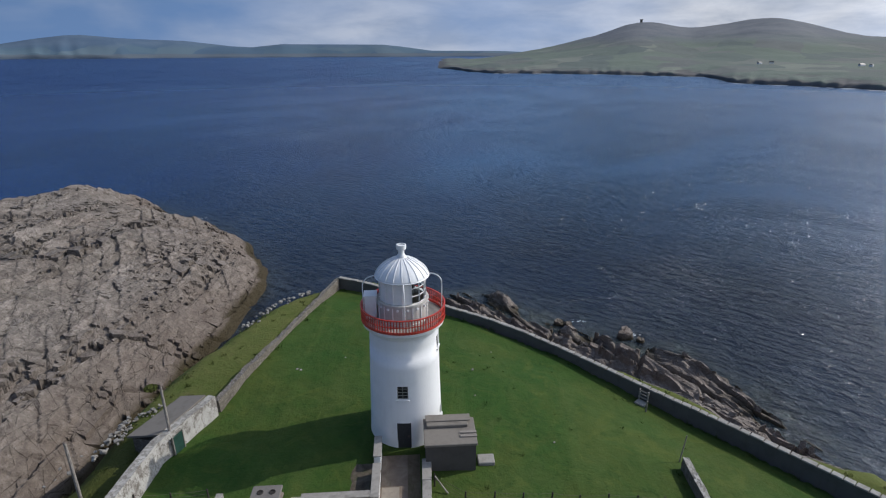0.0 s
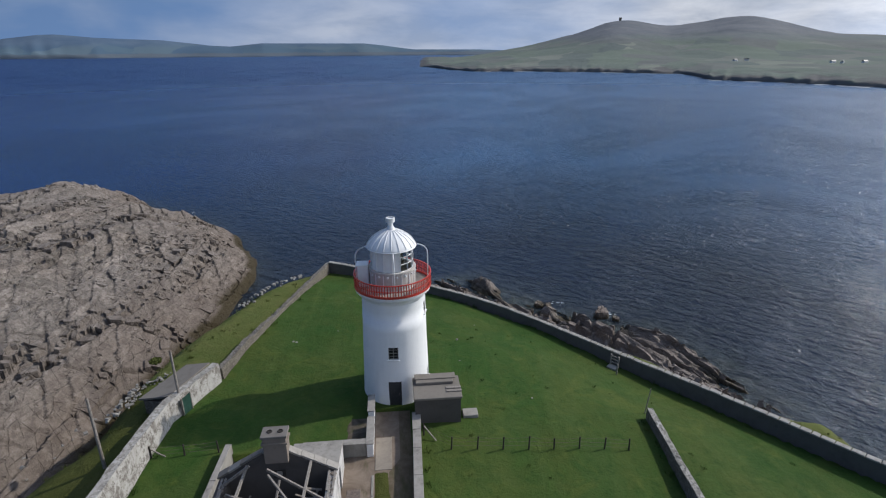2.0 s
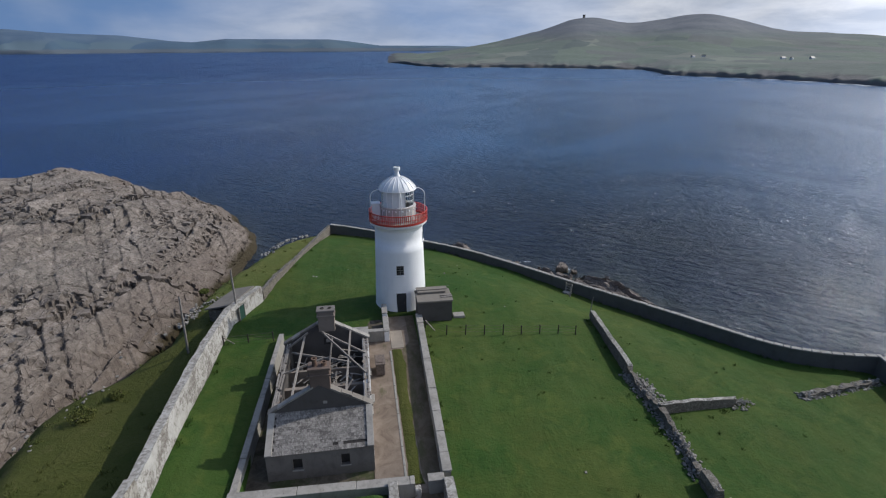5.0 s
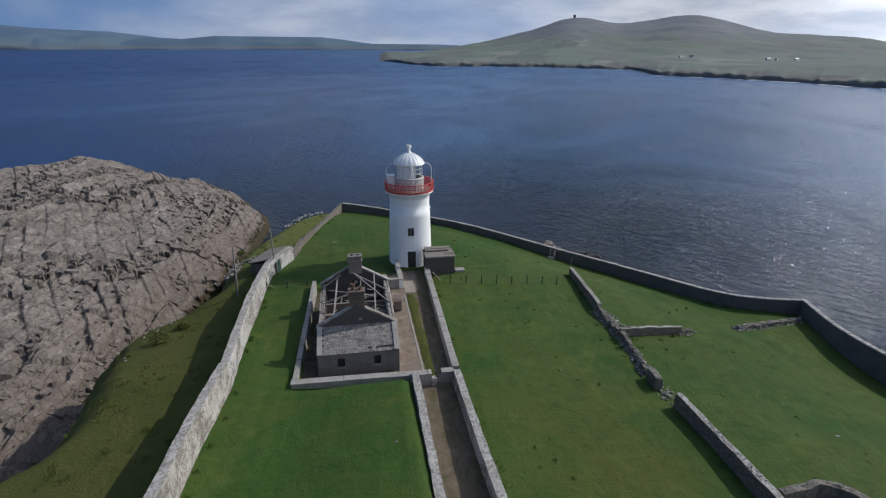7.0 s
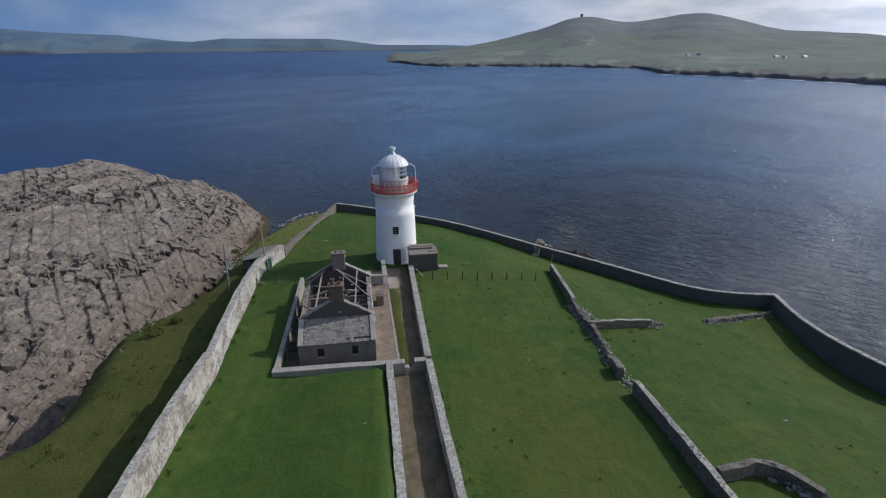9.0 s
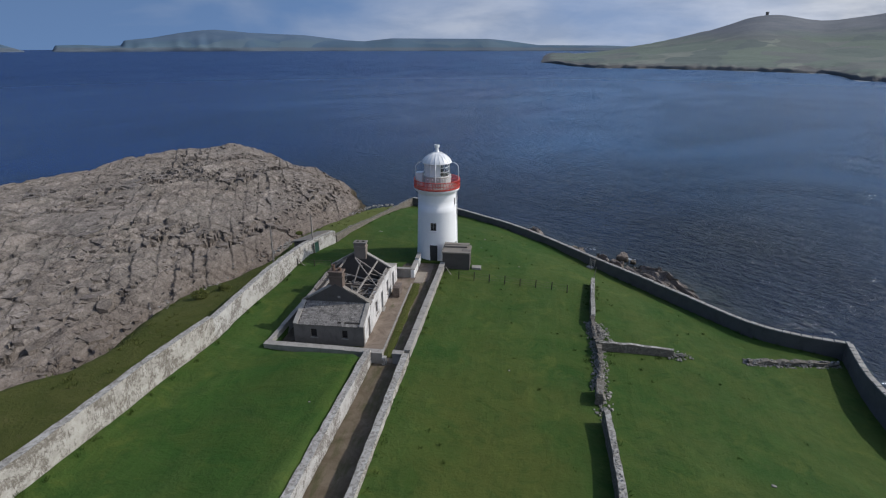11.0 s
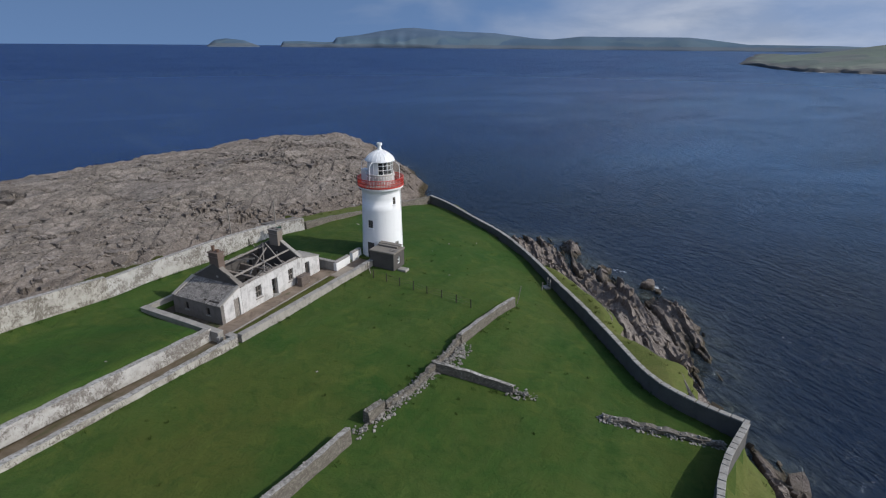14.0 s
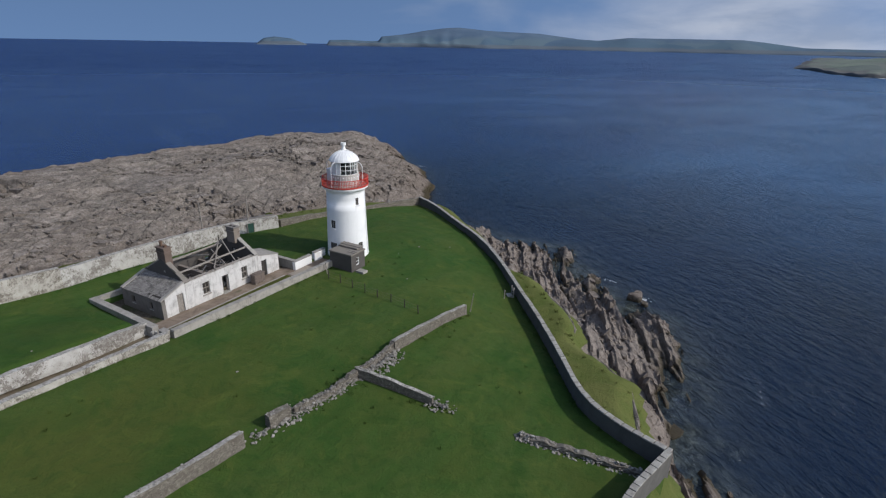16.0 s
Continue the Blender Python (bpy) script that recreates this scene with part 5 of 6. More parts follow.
# openings: bearing from -y towards +x, width, sill and head
OPENINGS = [(-3.0, 0.98, 0.0, 2.1), (-4.0, 0.78, 4.0, 5.05), (77.0, 0.7, 7.0, 7.95), (79.0, 0.7, 1.1, 2.05)]


def on_tower(bearing, r, z):
    a = radians(bearing)
    return Vector((r * math.sin(a), -r * math.cos(a), z))


def tower_wall():
    zs = sorted({0.0, 0.25, 8.5} | {z for o in OPENINGS for z in o[2:]} | set(np.arange(0.6, 8.4, 0.8)))
    angs = set(np.arange(-180, 180, 6.0))
    spans = []
    for b, w, z0, z1 in OPENINGS:
        h = math.degrees(w / 2 / tower_r(z0))
        spans.append((b - h, b + h, z0, z1))
        angs = {a for a in angs if not (b - h - 1.5 < a < b + h + 1.5)} | {b - h, b, b + h}
    angs = sorted(angs)
    bm = bmesh.new()
    grid = [[bm.verts.new(on_tower(a, tower_r(z) + (0.10 if z < 0.2 else 0), z if z else -0.5)) for a in angs] for z in zs]
    n = len(angs)
    for i in range(len(zs) - 1):
        for j in range(n):
            k = (j + 1) % n
            a, b = angs[j], angs[k] if k else angs[0] + 360
            if any(s0 - 0.01 <= a and b <= s1 + 0.01 and z0 - 0.01 <= zs[i] and zs[i + 1] <= z1 + 0.01 for s0, s1, z0, z1 in spans):
                continue
            bm.faces.new((grid[i][j], grid[i][k], grid[i + 1][k], grid[i + 1][j]))
    return bm


light = thing("lighthouse", "white-painted round lighthouse with a red gallery rail and ribbed dome", "lighthouse", at=(TX, TY, 0))
part("tower_wall", tower_wall(), M_TOWER, light, "white painted masonry", smooth=True)
for b, w, z0, z1 in OPENINGS:
    h = math.degrees(w / 2 / tower_r(z0))
    bm = bmesh.new()
    ring = [(b - h, z0), (b + h, z0), (b + h, z1), (b - h, z1)]
    outer = [bm.verts.new(on_tower(a, tower_r(z), z)) for a, z in ring]
    inner = [bm.verts.new(on_tower(a, tower_r(z) - 0.5, z)) for a, z in ring]
    for q in range(4):
        p = (q + 1) % 4
        bm.faces.new((outer[q], outer[p], inner[p], inner[q]))
    bm.faces.new(inner)
    part("reveal", bm, M_TOWER, light)
part("cornice", lathe([(2.39, 8.45), (2.45, 8.5), (2.50, 8.68), (2.68, 8.92), (2.86, 9.0), (2.88, 9.16), (2.86, 9.2), (1.6, 9.2)], 72), M_WHITE, light, smooth=False)
deck = part("gallery_deck", lathe([(2.86, 9.204), (2.86, 9.24), (1.6, 9.25)], 72), M_CONCRETE, light, "bare stone deck")


def facing(bearing, r, z):
    a = radians(bearing)
    return pose(r * math.sin(a), -r * math.cos(a), z, 0, 0, bearing)


for k, (b, w, z0, z1) in enumerate(OPENINGS):
    m = facing(b, tower_r(z0) - (0.16 if k else 0.09), 0)
    if k == 0:
        door = part("door", box(-w / 2, w / 2, -0.03, 0.04, z0, z1, m=m), M_DARK, light, "dark closed door")
        bm = bmesh.new()
        for x in (-0.22, 0.22):
            for a, c in ((0.2, 0.85), (1.05, 1.9)):
                add_box(bm, x - 0.15, x + 0.15, -0.045, -0.02, a, c, m=m)
        part("panels", bm, M_DARK, door)
        part("door_handle", box(0.28, 0.34, -0.09, -0.03, 0.95, 1.1, 0.01, m=m), M_IRON, door)
        continue
    win = part("window", box(-w / 2, w / 2, 0.02, 0.04, z0, z1, m=m), M_DARKIN, light, "small dark sash window")
    part("pane", box(-w / 2 + 0.05, w / 2 - 0.05, -0.005, 0.005, z0 + 0.05, z1 - 0.05, m=m), M_GLASS, win)
    bm = bmesh.new()
    for x0, x1, a, c in ((-w / 2, -w / 2 + 0.06, z0, z1), (w / 2 - 0.06, w / 2, z0, z1), (-w / 2, w / 2, z0, z0 + 0.06), (-w / 2, w / 2, z1 - 0.06, z1), (-0.02, 0.02, z0, z1), (-w / 2, w / 2, (z0 + z1) / 2 - 0.02, (z0 + z1) / 2 + 0.02), (-w / 2, w / 2, z0 + (z1 - z0) * 0.25, z0 + (z1 - z0) * 0.25 + 0.025), (-w / 2, w / 2, z0 + (z1 - z0) * 0.75, z0 + (z1 - z0) * 0.75 + 0.025)):
        add_box(bm, x0, x1, -0.035, 0.015, a, c, m=m)
    part("window_frame", bm, M_CONCRETE, win, "grey painted bars")
    part("sill", box(-w / 2 - 0.08, w / 2 + 0.08, -0.24, 0.0, z0 - 0.09, z0 + 0.005, 0.01, m=m), M_WHITE, win)

# gallery rail
rail = part("gallery_rail", lathe([(2.86, 10.22), (2.95, 10.22), (2.95, 10.29), (2.86, 10.29), (2.86, 10.22)], 72), M_RED, light, "red painted iron rail")
for z, hgt, nm in ((9.25, 0.17, "lower_rail"), (9.75, 0.045, "middle_rail")):
    part(nm, lathe([(2.87, z), (2.94, z), (2.94, z + hgt), (2.87, z + hgt), (2.87, z)], 72), M_RED, rail)
bal = bpy.data.meshes.new("baluster")
bm = box(-0.034, 0.034, -0.018, 0.018, 9.24, 10.23)
bm.to_mesh(bal)
bm.free()
bal.materials.append(M_RED)
for i in range(92):
    ob = new("baluster", bal)
    ob.parent = rail
    ob.matrix_local = facing(i * 360 / 92, 2.905, 0)

# lantern: base drum, blanked side, panes, dome
part("lantern_base", lathe([(1.78, 9.22), (1.78, 9.32), (1.73, 9.36), (1.73, 10.55), (1.80, 10.60), (1.80, 10.74), (1.6, 10.74)], 32), M_DRUM, light)
for i in range(16):
    m = facing(i * 22.5 + 11.25, 1.76, 10.42)
    bm = bmesh.new()
    add_rod(bm, (0, 0.04, 0), (0, -0.07, 0), 0.085, 10, 0.07)
    bmesh.ops.transform(bm, matrix=m, verts=bm.verts)
    part("vent", bm, M_WHITE, light)
    bm = box(-0.025, 0.025, -0.03, 0.02, 9.3, 10.55, m=facing(i * 22.5, 1.745, 0))
    part("seam", bm, M_WHITE, light)
GLAZED = [i for i in range(16) if not -66 < (i * 22.5 + 11.25 if i * 22.5 + 11.25 < 180 else i * 22.5 + 11.25 - 360) < 28]
for i in range(16):
    a0, a1 = i * 22.5, i * 22.5 + 22.5
    if i in GLAZED:
        for row in range(3):
            z0, z1 = 10.74 + row * 0.56, 10.74 + row * 0.56 + 0.56
            bm = bmesh.new()
            v = [bm.verts.new(on_tower(a, 1.56 - t, z)) for t in (0, 0.012) for a, z in ((a0, z0), (a1, z0), (a1, z1), (a0, z1))]
            for f in ((0, 1, 2, 3), (7, 6, 5, 4), (0, 4, 5, 1), (1, 5, 6, 2), (2, 6, 7, 3), (3, 7, 4, 0)):
                bm.faces.new([v[j] for j in f])
            part("pane", bm, M_GLASS, light).visible_shadow = False
            p0, p1 = on_tower(a0, 1.58, z0), on_tower(a1, 1.58, z0)
            part("glazing_bar", beam(p0, p1, 0.06, 0.05), M_WHITE, light)
    else:
        bm = bmesh.new()
        v = [bm.verts.new(on_tower(a, 1.58 - t, z)) for t in (0, 0.04) for a, z in ((a0, 10.74), (a1, 10.74), (a1, 12.42), (a0, 12.42))]
        for f in ((0, 1, 2, 3), (7, 6, 5, 4), (0, 4, 5, 1), (1, 5, 6, 2), (2, 6, 7, 3), (3, 7, 4, 0)):
            bm.faces.new([v[j] for j in f])
        part("blank_panel", bm, M_WHITE, light, "white painted blank panel")
    part("mullion", beam(on_tower(a0, 1.59, 10.72), on_tower(a0, 1.59, 12.40), 0.06, 0.06), M_WHITE, light)
part("optic", lathe([(0.0, 10.0), (0.55, 10.0), (0.55, 10.75), (0.75, 10.95), (0.85, 11.5), (0.75, 12.05), (0.4, 12.3), (0.0, 12.35)], 24), M_DARK, light, "dark optic inside the lantern")

dome_curve = [(1.80, 12.36), (1.84, 12.42), (1.82, 12.46), (1.73, 12.63), (1.60, 12.80), (1.44, 12.97), (1.26, 13.12), (1.07, 13.25), (0.87, 13.37), (0.67, 13.47), (0.48, 13.55), (0.36, 13.60), (0.31, 13.64), (0.29, 13.68), (0.27, 13.78), (0.2, 13.86), (0.2, 14.2)]
dome = part("dome", lathe(dome_curve, 64), M_WHITE, light, "white ribbed dome", smooth=True)
for i in range(20):
    pts = [on_tower(i * 18, r + 0.015, z + 0.01) for r, z in dome_curve[2:12]]
    part("rib", tube(pts, 0.028, 6), M_WHITE, dome)
part("cowl", lathe([(0.2, 14.14), (0.33, 14.2), (0.33, 14.5), (0.26, 14.52), (0.26, 14.40), (0.0, 14.40)], 20), M_WHITE, dome)
part("gutter", lathe([(1.5, 12.40), (1.84, 12.32), (1.88, 12.36), (1.83, 12.41)], 48), M_WHITE, dome)

# hooped ladder rails from gallery to dome
for b in (0, 90, 180, 270):
    pts = [on_tower(b + 3, 2.72, z) for z in (9.24, 10.2, 11.3)] + [on_tower(b + 3, 1.84 + 0.88 * math.cos(t), 11.6 + 0.75 * math.sin(t)) for t in np.linspace(0, 1.5, 8)]
    part("hoop", tube(pts, 0.035, 8), M_WHITE, light, "bent white iron stay")
locker = part("locker", box(-2.62, -1.78, -0.45, 0.45, 9.25, 10.95, 0.03), M_WHITE, light, "white locker on the gallery")
part("locker_lid", box(-2.67, -1.76, -0.5, 0.5, 10.954, 11.02, 0.015), M_WHITE, locker)
part("downpipe", tube([(2.45, 0.75, 9.0), (2.52, 0.75, 4.5), (2.66, 0.75, 0.2)], 0.04, 8), M_WHITE, light)

# store beside the tower
store = thing("store_hut", "squat grey concrete hut with a flat slab roof beside the tower", "hut")
bm = bmesh.new()
add_box(bm, 1.45, 4.8, -4.95, -4.7, -0.6, 2.05)
add_box(bm, 1.45, 4.8, -2.6, -2.35, -0.6, 2.05)
add_box(bm, 1.45, 1.7, -4.7, -2.6, -0.6, 2.05)
for y0, y1, z0, z1 in ((-4.7, -4.0, -0.6, 2.05), (-3.4, -2.6, -0.6, 2.05), (-4.0, -3.4, -0.6, 0.55), (-4.0, -3.4, 1.5, 2.05)):
    add_box(bm, 4.55, 4.8, y0, y1, z0, z1)
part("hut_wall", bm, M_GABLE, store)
win = part("window", box(4.62, 4.65, -4.0, -3.4, 0.55, 1.5), M_DARKIN, store, "small white-framed window")
bm = bmesh.new()
for y0, y1, z0, z1 in ((-4.0, -3.93, 0.55, 1.5), (-3.47, -3.4, 0.55, 1.5), (-3.93, -3.47, 0.55, 0.62), (-3.93, -3.47, 1.43, 1.5), (-3.93, -3.47, 1.0, 1.05)):
    add_box(bm, 4.66, 4.73, y0, y1, z0, z1)
part("window_frame", bm, M_WHITE, win)
part("roof_slab", box(1.35, 4.9, -5.05, -2.25, 2.054, 2.24, 0.03), M_HUTROOF, store)
part("parapet", box(1.55, 4.4, -3.35, -2.3, 2.244, 2.46, 0.03), M_HUTROOF, store)
part("parapet_cap", box(1.5, 4.62, -2.95, -2.25, 2.464, 2.54, 0.02), M_HUTROOF, store)
for y, x0 in ((-4.4, 3.8), (-4.0, 3.8)):
    part("plank", box(x0, 4.93, y, y + 0.22, 2.244, 2.32, 0.01), M_TIMBER, store)
tagged(from_bm("door_step", box(5.05, 6.2, -4.5, -3.6, -0.7, 0.12, 0.04), M_CONCRETE), "worn concrete step slab on the turf", "slab")


# ---- cottage ----
HX0, HX1, HY0, HY1 = -10.25, -3.55, -21.3, -11.7
EAVE, APEX, MIDX = 2.75, 4.75, -6.9
house = thing("cottage", "roofless whitewashed keeper's cottage with bare grey gables, fallen into ruin", "house")


def wall_y(bm, x0, x1, y0, y1, z0, z1, holes):
    """A wall along y, pierced by holes (y0, y1, z0, z1)."""
    edges = sorted({y0, y1} | {v for h in holes for v in h[:2]})
    for a, b in zip(edges, edges[1:]):
        here = [h for h in holes if h[0] <= a + 1e-6 and b <= h[1] + 1e-6]
        if not here:
            add_box(bm, x0, x1, a, b, z0, z1)
        else:
            h = here[0]
            if h[2] > z0:
                add_box(bm, x0, x1, a, b, z0, h[2])
            if h[3] < z1:
                add_box(bm, x0, x1, a, b, h[3], z1)


def wall_x(bm, x0, x1, y0, y1, z0, z1, holes):
    edges = sorted({x0, x1} | {v for h in holes for v in h[:2]})
    for a, b in zip(edges, edges[1:]):
        here = [h for h in holes if h[0] <= a + 1e-6 and b <= h[1] + 1e-6]
        if not here:
            add_box(bm, a, b, y0, y1, z0, z1)
        else:
            h = here[0]
            if h[2] > z0:
                add_box(bm, a, b, y0, y1, z0, h[2])
            if h[3] < z1:
                add_box(bm, a, b, y0, y1, h[3], z1)


E_HOLES = [(-19.3, -18.45, 0.65, 2.0), (-16.85, -16.0, -0.3, 1.9), (-14.2, -13.4, 0.6, 2.0)]
bm = bmesh.new()
wall_y(bm, HX1 - 0.5, HX1, HY0 + 0.5, HY1 - 0.5, -0.6, EAVE, E_HOLES)
part("front_wall", bm, M_PLASTER, house, "flaking white limewash")
bm = bmesh.new()
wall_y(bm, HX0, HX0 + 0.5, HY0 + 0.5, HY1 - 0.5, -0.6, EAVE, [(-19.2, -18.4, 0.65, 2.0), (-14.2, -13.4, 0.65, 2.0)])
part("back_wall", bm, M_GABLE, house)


def gable(y0, y1, hole):
    bm = bmesh.new()
    prof = [(HX0, -0.6), (HX1, -0.6), (HX1, EAVE), (MIDX, APEX), (HX0, EAVE)]
    rings = [[bm.verts.new((x, y, z)) for x, z in prof] for y in (y0, y1)]
    bm.faces.new(rings[0])
    bm.faces.new(rings[1][::-1])
    for k in range(5):
        j = (k + 1) % 5
        bm.faces.new((rings[0][k], rings[1][k], rings[1][j], rings[0][j]))
    return bm


rng_g = random.Random(12)
for y0, y1, nm in ((HY0, HY0 + 0.5, "south"), (HY1 - 0.5, HY1, "north")):
    g = part("gable", gable(y0, y1, None), M_GABLE, house, "bare weathered grey render with shade in its colour")
    for side in (-1, 1):
        ex = HX1 if side > 0 else HX0
        n = 5
        for k in range(n):
            a = Vector((ex + 0.10 * side, (y0 + y1) / 2, EAVE)).lerp(Vector((MIDX, (y0 + y1) / 2, APEX)), k / n) + Vector((0, 0, 0.07))
            b = Vector((ex + 0.10 * side, (y0 + y1) / 2, EAVE)).lerp(Vector((MIDX, (y0 + y1) / 2, APEX)), (k + 0.97) / n) + Vector((0, 0, 0.07))
            bm = beam(a + Vector((0, rng_g.uniform(-0.03, 0.03), rng_g.uniform(-0.03, 0.02))), b, rng_g.uniform(0.42, 0.58), 0.12)
            part("skew_stone", bm, M_HUTROOF if rng_g.random() < 0.5 else M_YARDCAP, g)

for y0 in (HY0, HY1 - 0.5):
    part("corner_render", box(HX1 + 0.003, HX1 + 0.02, y0 + 0.003, y0 + 0.498, -0.6, EAVE - 0.02), M_PLASTER, house)

# pale vent slit in the south gable, niche in the north one
part("vent_slit", box(-6.72, -6.45, HY0 - 0.006, HY0 + 0.05, 3.3, 3.52), M_YARDCAP, house)
niche = part("niche", box(-7.15, -6.45, HY1 - 0.53, HY1 - 0.45, 2.55, 3.15), M_DARKIN, house)
part("niche_pane", box(-6.95, -6.65, HY1 - 0.545, HY1 - 0.532, 2.75, 3.05), M_YARDCAP, niche)

for yc, top, pots in ((HY0 + 0.42, 5.95, 1), (HY1 - 0.45, 5.75, 0)):
    st = part("chimney", box(MIDX - 0.55, MIDX + 0.75, yc - 0.4, yc + 0.4, 3.9, top, 0.02), M_STACK if pots else M_BRICK, house, "square rendered chimney stack")
    part("band", box(MIDX - 0.63, MIDX + 0.83, yc - 0.48, yc + 0.48, top - 0.55, top - 0.42, 0.015), M_STACK if pots else M_BRICK, st)
    part("crown", box(MIDX - 0.63, MIDX + 0.83, yc - 0.48, yc + 0.48, top - 0.1, top + 0.06, 0.02), M_STACK if pots else M_HUT, st)
    for dx in (-0.18, 0.42):
        if pots:
            h = 0.62 if dx < 0 else 0.3
            part("chimney_pot", lathe([(0.20, top + 0.06), (0.16, top + 0.1), (0.15, top + h - 0.1), (0.2, top + h - 0.06), (0.2, top + h), (0.12, top + h), (0.11, top + 0.1)], 14, MIDX + dx - 0.0, yc), M_POT, st)
        else:
            part("flue", lathe([(0.17, top + 0.066), (0.15, top + 0.10), (0.12, top + 0.10), (0.12, top + 0.064), (0.0, top + 0.064)], 14, MIDX + dx, yc), M_DARKIN, st)

# wall heads with the stubs of rafters
HEADS = [me.copy() for me in CHUNKS]
for me in HEADS:
    me.materials[0] = M_BRICK
rng = random.Random(5)
for x0, x1 in ((HX1 - 0.56, HX1 + 0.04), (HX0 - 0.04, HX0 + 0.56)):
    y = HY0 + 0.5
    while y < HY1 - 0.6:
        ln = rng.uniform(0.2, 0.45)
        h = rng.uniform(0.04, 0.22)
        if rng.random() < 0.45:
            ob = new("head_stone", HEADS[rng.randrange(6)])
            ob.parent = house
            ob.matrix_local = pose((x0 + x1) / 2 + rng.uniform(-0.2, 0.2), y, EAVE + h * 0.35, rng.uniform(-20, 20), rng.uniform(-20, 20), rng.uniform(0, 360)) @ Matrix.Diagonal((ln, ln * rng.uniform(0.6, 1.0), 0.6 * h + 0.03, 1))
        y += ln * 0.85

# bleached wall plates and broken boards left lying along the wall heads
for xa in (HX1 - 0.25, HX0 + 0.25):
    for lane_x in (-0.16, -0.02, 0.14):
        y = HY0 + 0.5
        while y < HY1 - 1.2:
            ln = min(rng.uniform(1.2, 3.2), HY1 - 0.55 - y)
            if rng.random() < 0.85:
                dx, dz = rng.uniform(-0.05, 0.05), rng.uniform(0.0, 0.05)
                part("wall_plate", beam((xa + lane_x, y, EAVE + 0.06 + dz), (xa + lane_x + dx, y + ln, EAVE + 0.06 + rng.uniform(0, 0.05)), 0.11, 0.07), M_TIMBER, house)
            y += ln + rng.uniform(0.02, 0.3)

# windows and doors of the front
for y0, y1, z0, z1 in (E_HOLES[0], E_HOLES[2]):
    win = part("window", box(HX1 - 0.24, HX1 - 0.21, y0, y1, z0, z1), M_DARKIN, house, "broken sash window with white bars")
    bm = bmesh.new()
    for a, b, c, d in ((y0, y0 + 0.07, z0, z1), (y1 - 0.07, y1, z0, z1), (y0 + 0.07, y1 - 0.07, z0, z0 + 0.08), (y0 + 0.07, y1 - 0.07, z1 - 0.07, z1), (y0 + 0.07, y1 - 0.07, (z0 + z1) / 2 - 0.04, (z0 + z1) / 2 + 0.04), ((y0 + y1) / 2 - 0.02, (y0 + y1) / 2 + 0.02, z0 + 0.08, z1 - 0.07)):
        add_box(bm, HX1 - 0.19, HX1 - 0.12, a, b, c, d)
    part("window_frame", bm, M_TIMBER, win)
    part("window_sill", box(HX1 - 0.2, HX1 + 0.1, y0 - 0.1, y1 + 0.1, z0 - 0.13, z0 - 0.004, 0.015), M_YARDCAP, win)
    part("lintel", box(HX1 - 0.1, HX1 + 0.012, y0 - 0.15, y1 + 0.15, z1 + 0.004, z1 + 0.2, 0.01), M_PLASTER, win)
y0, y1, z0, z1 = E_HOLES[1]
door = part("door_frame", box(HX1 - 0.3, HX1 - 0.22, y0, y0 + 0.09, z0, z1), M_TIMBER, house)
part("door_leaf", box(HX1 - 0.62, HX1 - 0.57, y0 + 0.05, y1 - 0.3, z0 + 0.1, z1 - 0.05), M_DARKIN, door, "dark sagging door leaf")
part("jamb", box(HX1 - 0.3, HX1 - 0.22, y1 - 0.09, y1, z0, z1), M_TIMBER, door)
part("door_head", box(HX1 - 0.3, HX1 - 0.22, y0 + 0.09, y1 - 0.09, z1 - 0.09, z1), M_TIMBER, door)
part("door_sill", box(HX1 - 0.5, HX1 + 0.25, y0 - 0.1, y1 + 0.1, -0.4, -0.1, 0.02), M_CONCRETE, door)

# inside: floor, partition walls, fallen timbers
part("floor", box(HX0 + 0.5, HX1 - 0.5, HY0 + 0.5, HY1 - 0.5, -0.5, 0.25), M_SOIL, house)
bm = bmesh.new()
wall_x(bm, HX0 + 0.5, HX1 - 0.5, -17.75, -17.4, -0.1, 2.15, [(-6.6, -5.7, -0.1, 1.8)])
part("partition", bm, M_BRICK, house, "dark inner wall")
bm = bmesh.new()
wall_x(bm, HX0 + 0.5, HX1 - 0.5, -15.2, -14.95, -0.1, 2.0, [(-7.3, -6.4, -0.1, 1.8)])
part("partition", bm, M_BRICK, house, "dark inner wall with a doorway")
ROOF_SLOPE = (APEX - EAVE) / (HX1 - MIDX)
for x, lo in ((-8.75, 0.0), (-5.1, 0.0)):
    z = APEX - abs(x - MIDX) * ROOF_SLOPE - 0.15
    part("purlin", beam((x - 0.15, HY0 + 0.4, z - 0.25), (x + 0.15, HY1 - 0.4, z + 0.05), 0.13, 0.17), M_TIMBER, house, "long bleached roof purlin")
for a, b in (((-6.9, -14.2, 4.6), (HX1 - 0.3, -17.4, EAVE + 0.15)), ((-7.1, -13.6, 4.45), (HX1 - 0.3, -14.6, EAVE + 0.12)), ((-6.6, -16.2, 2.6), (-6.3, -14.3, 4.3)), ((HX0 + 0.4, -16.6, EAVE + 0.1), (-7.0, -15.6, 3.3)), ((-9.6, -13.4, 2.7), (-5.0, -15.1, 2.45)), ((HX0 + 0.3, -12.9, EAVE + 0.1), (-8.3, -12.7, 4.0))):
    part("rafter", beam(a, b, 0.09, 0.15), M_TIMBER, house, "fallen grey rafter")
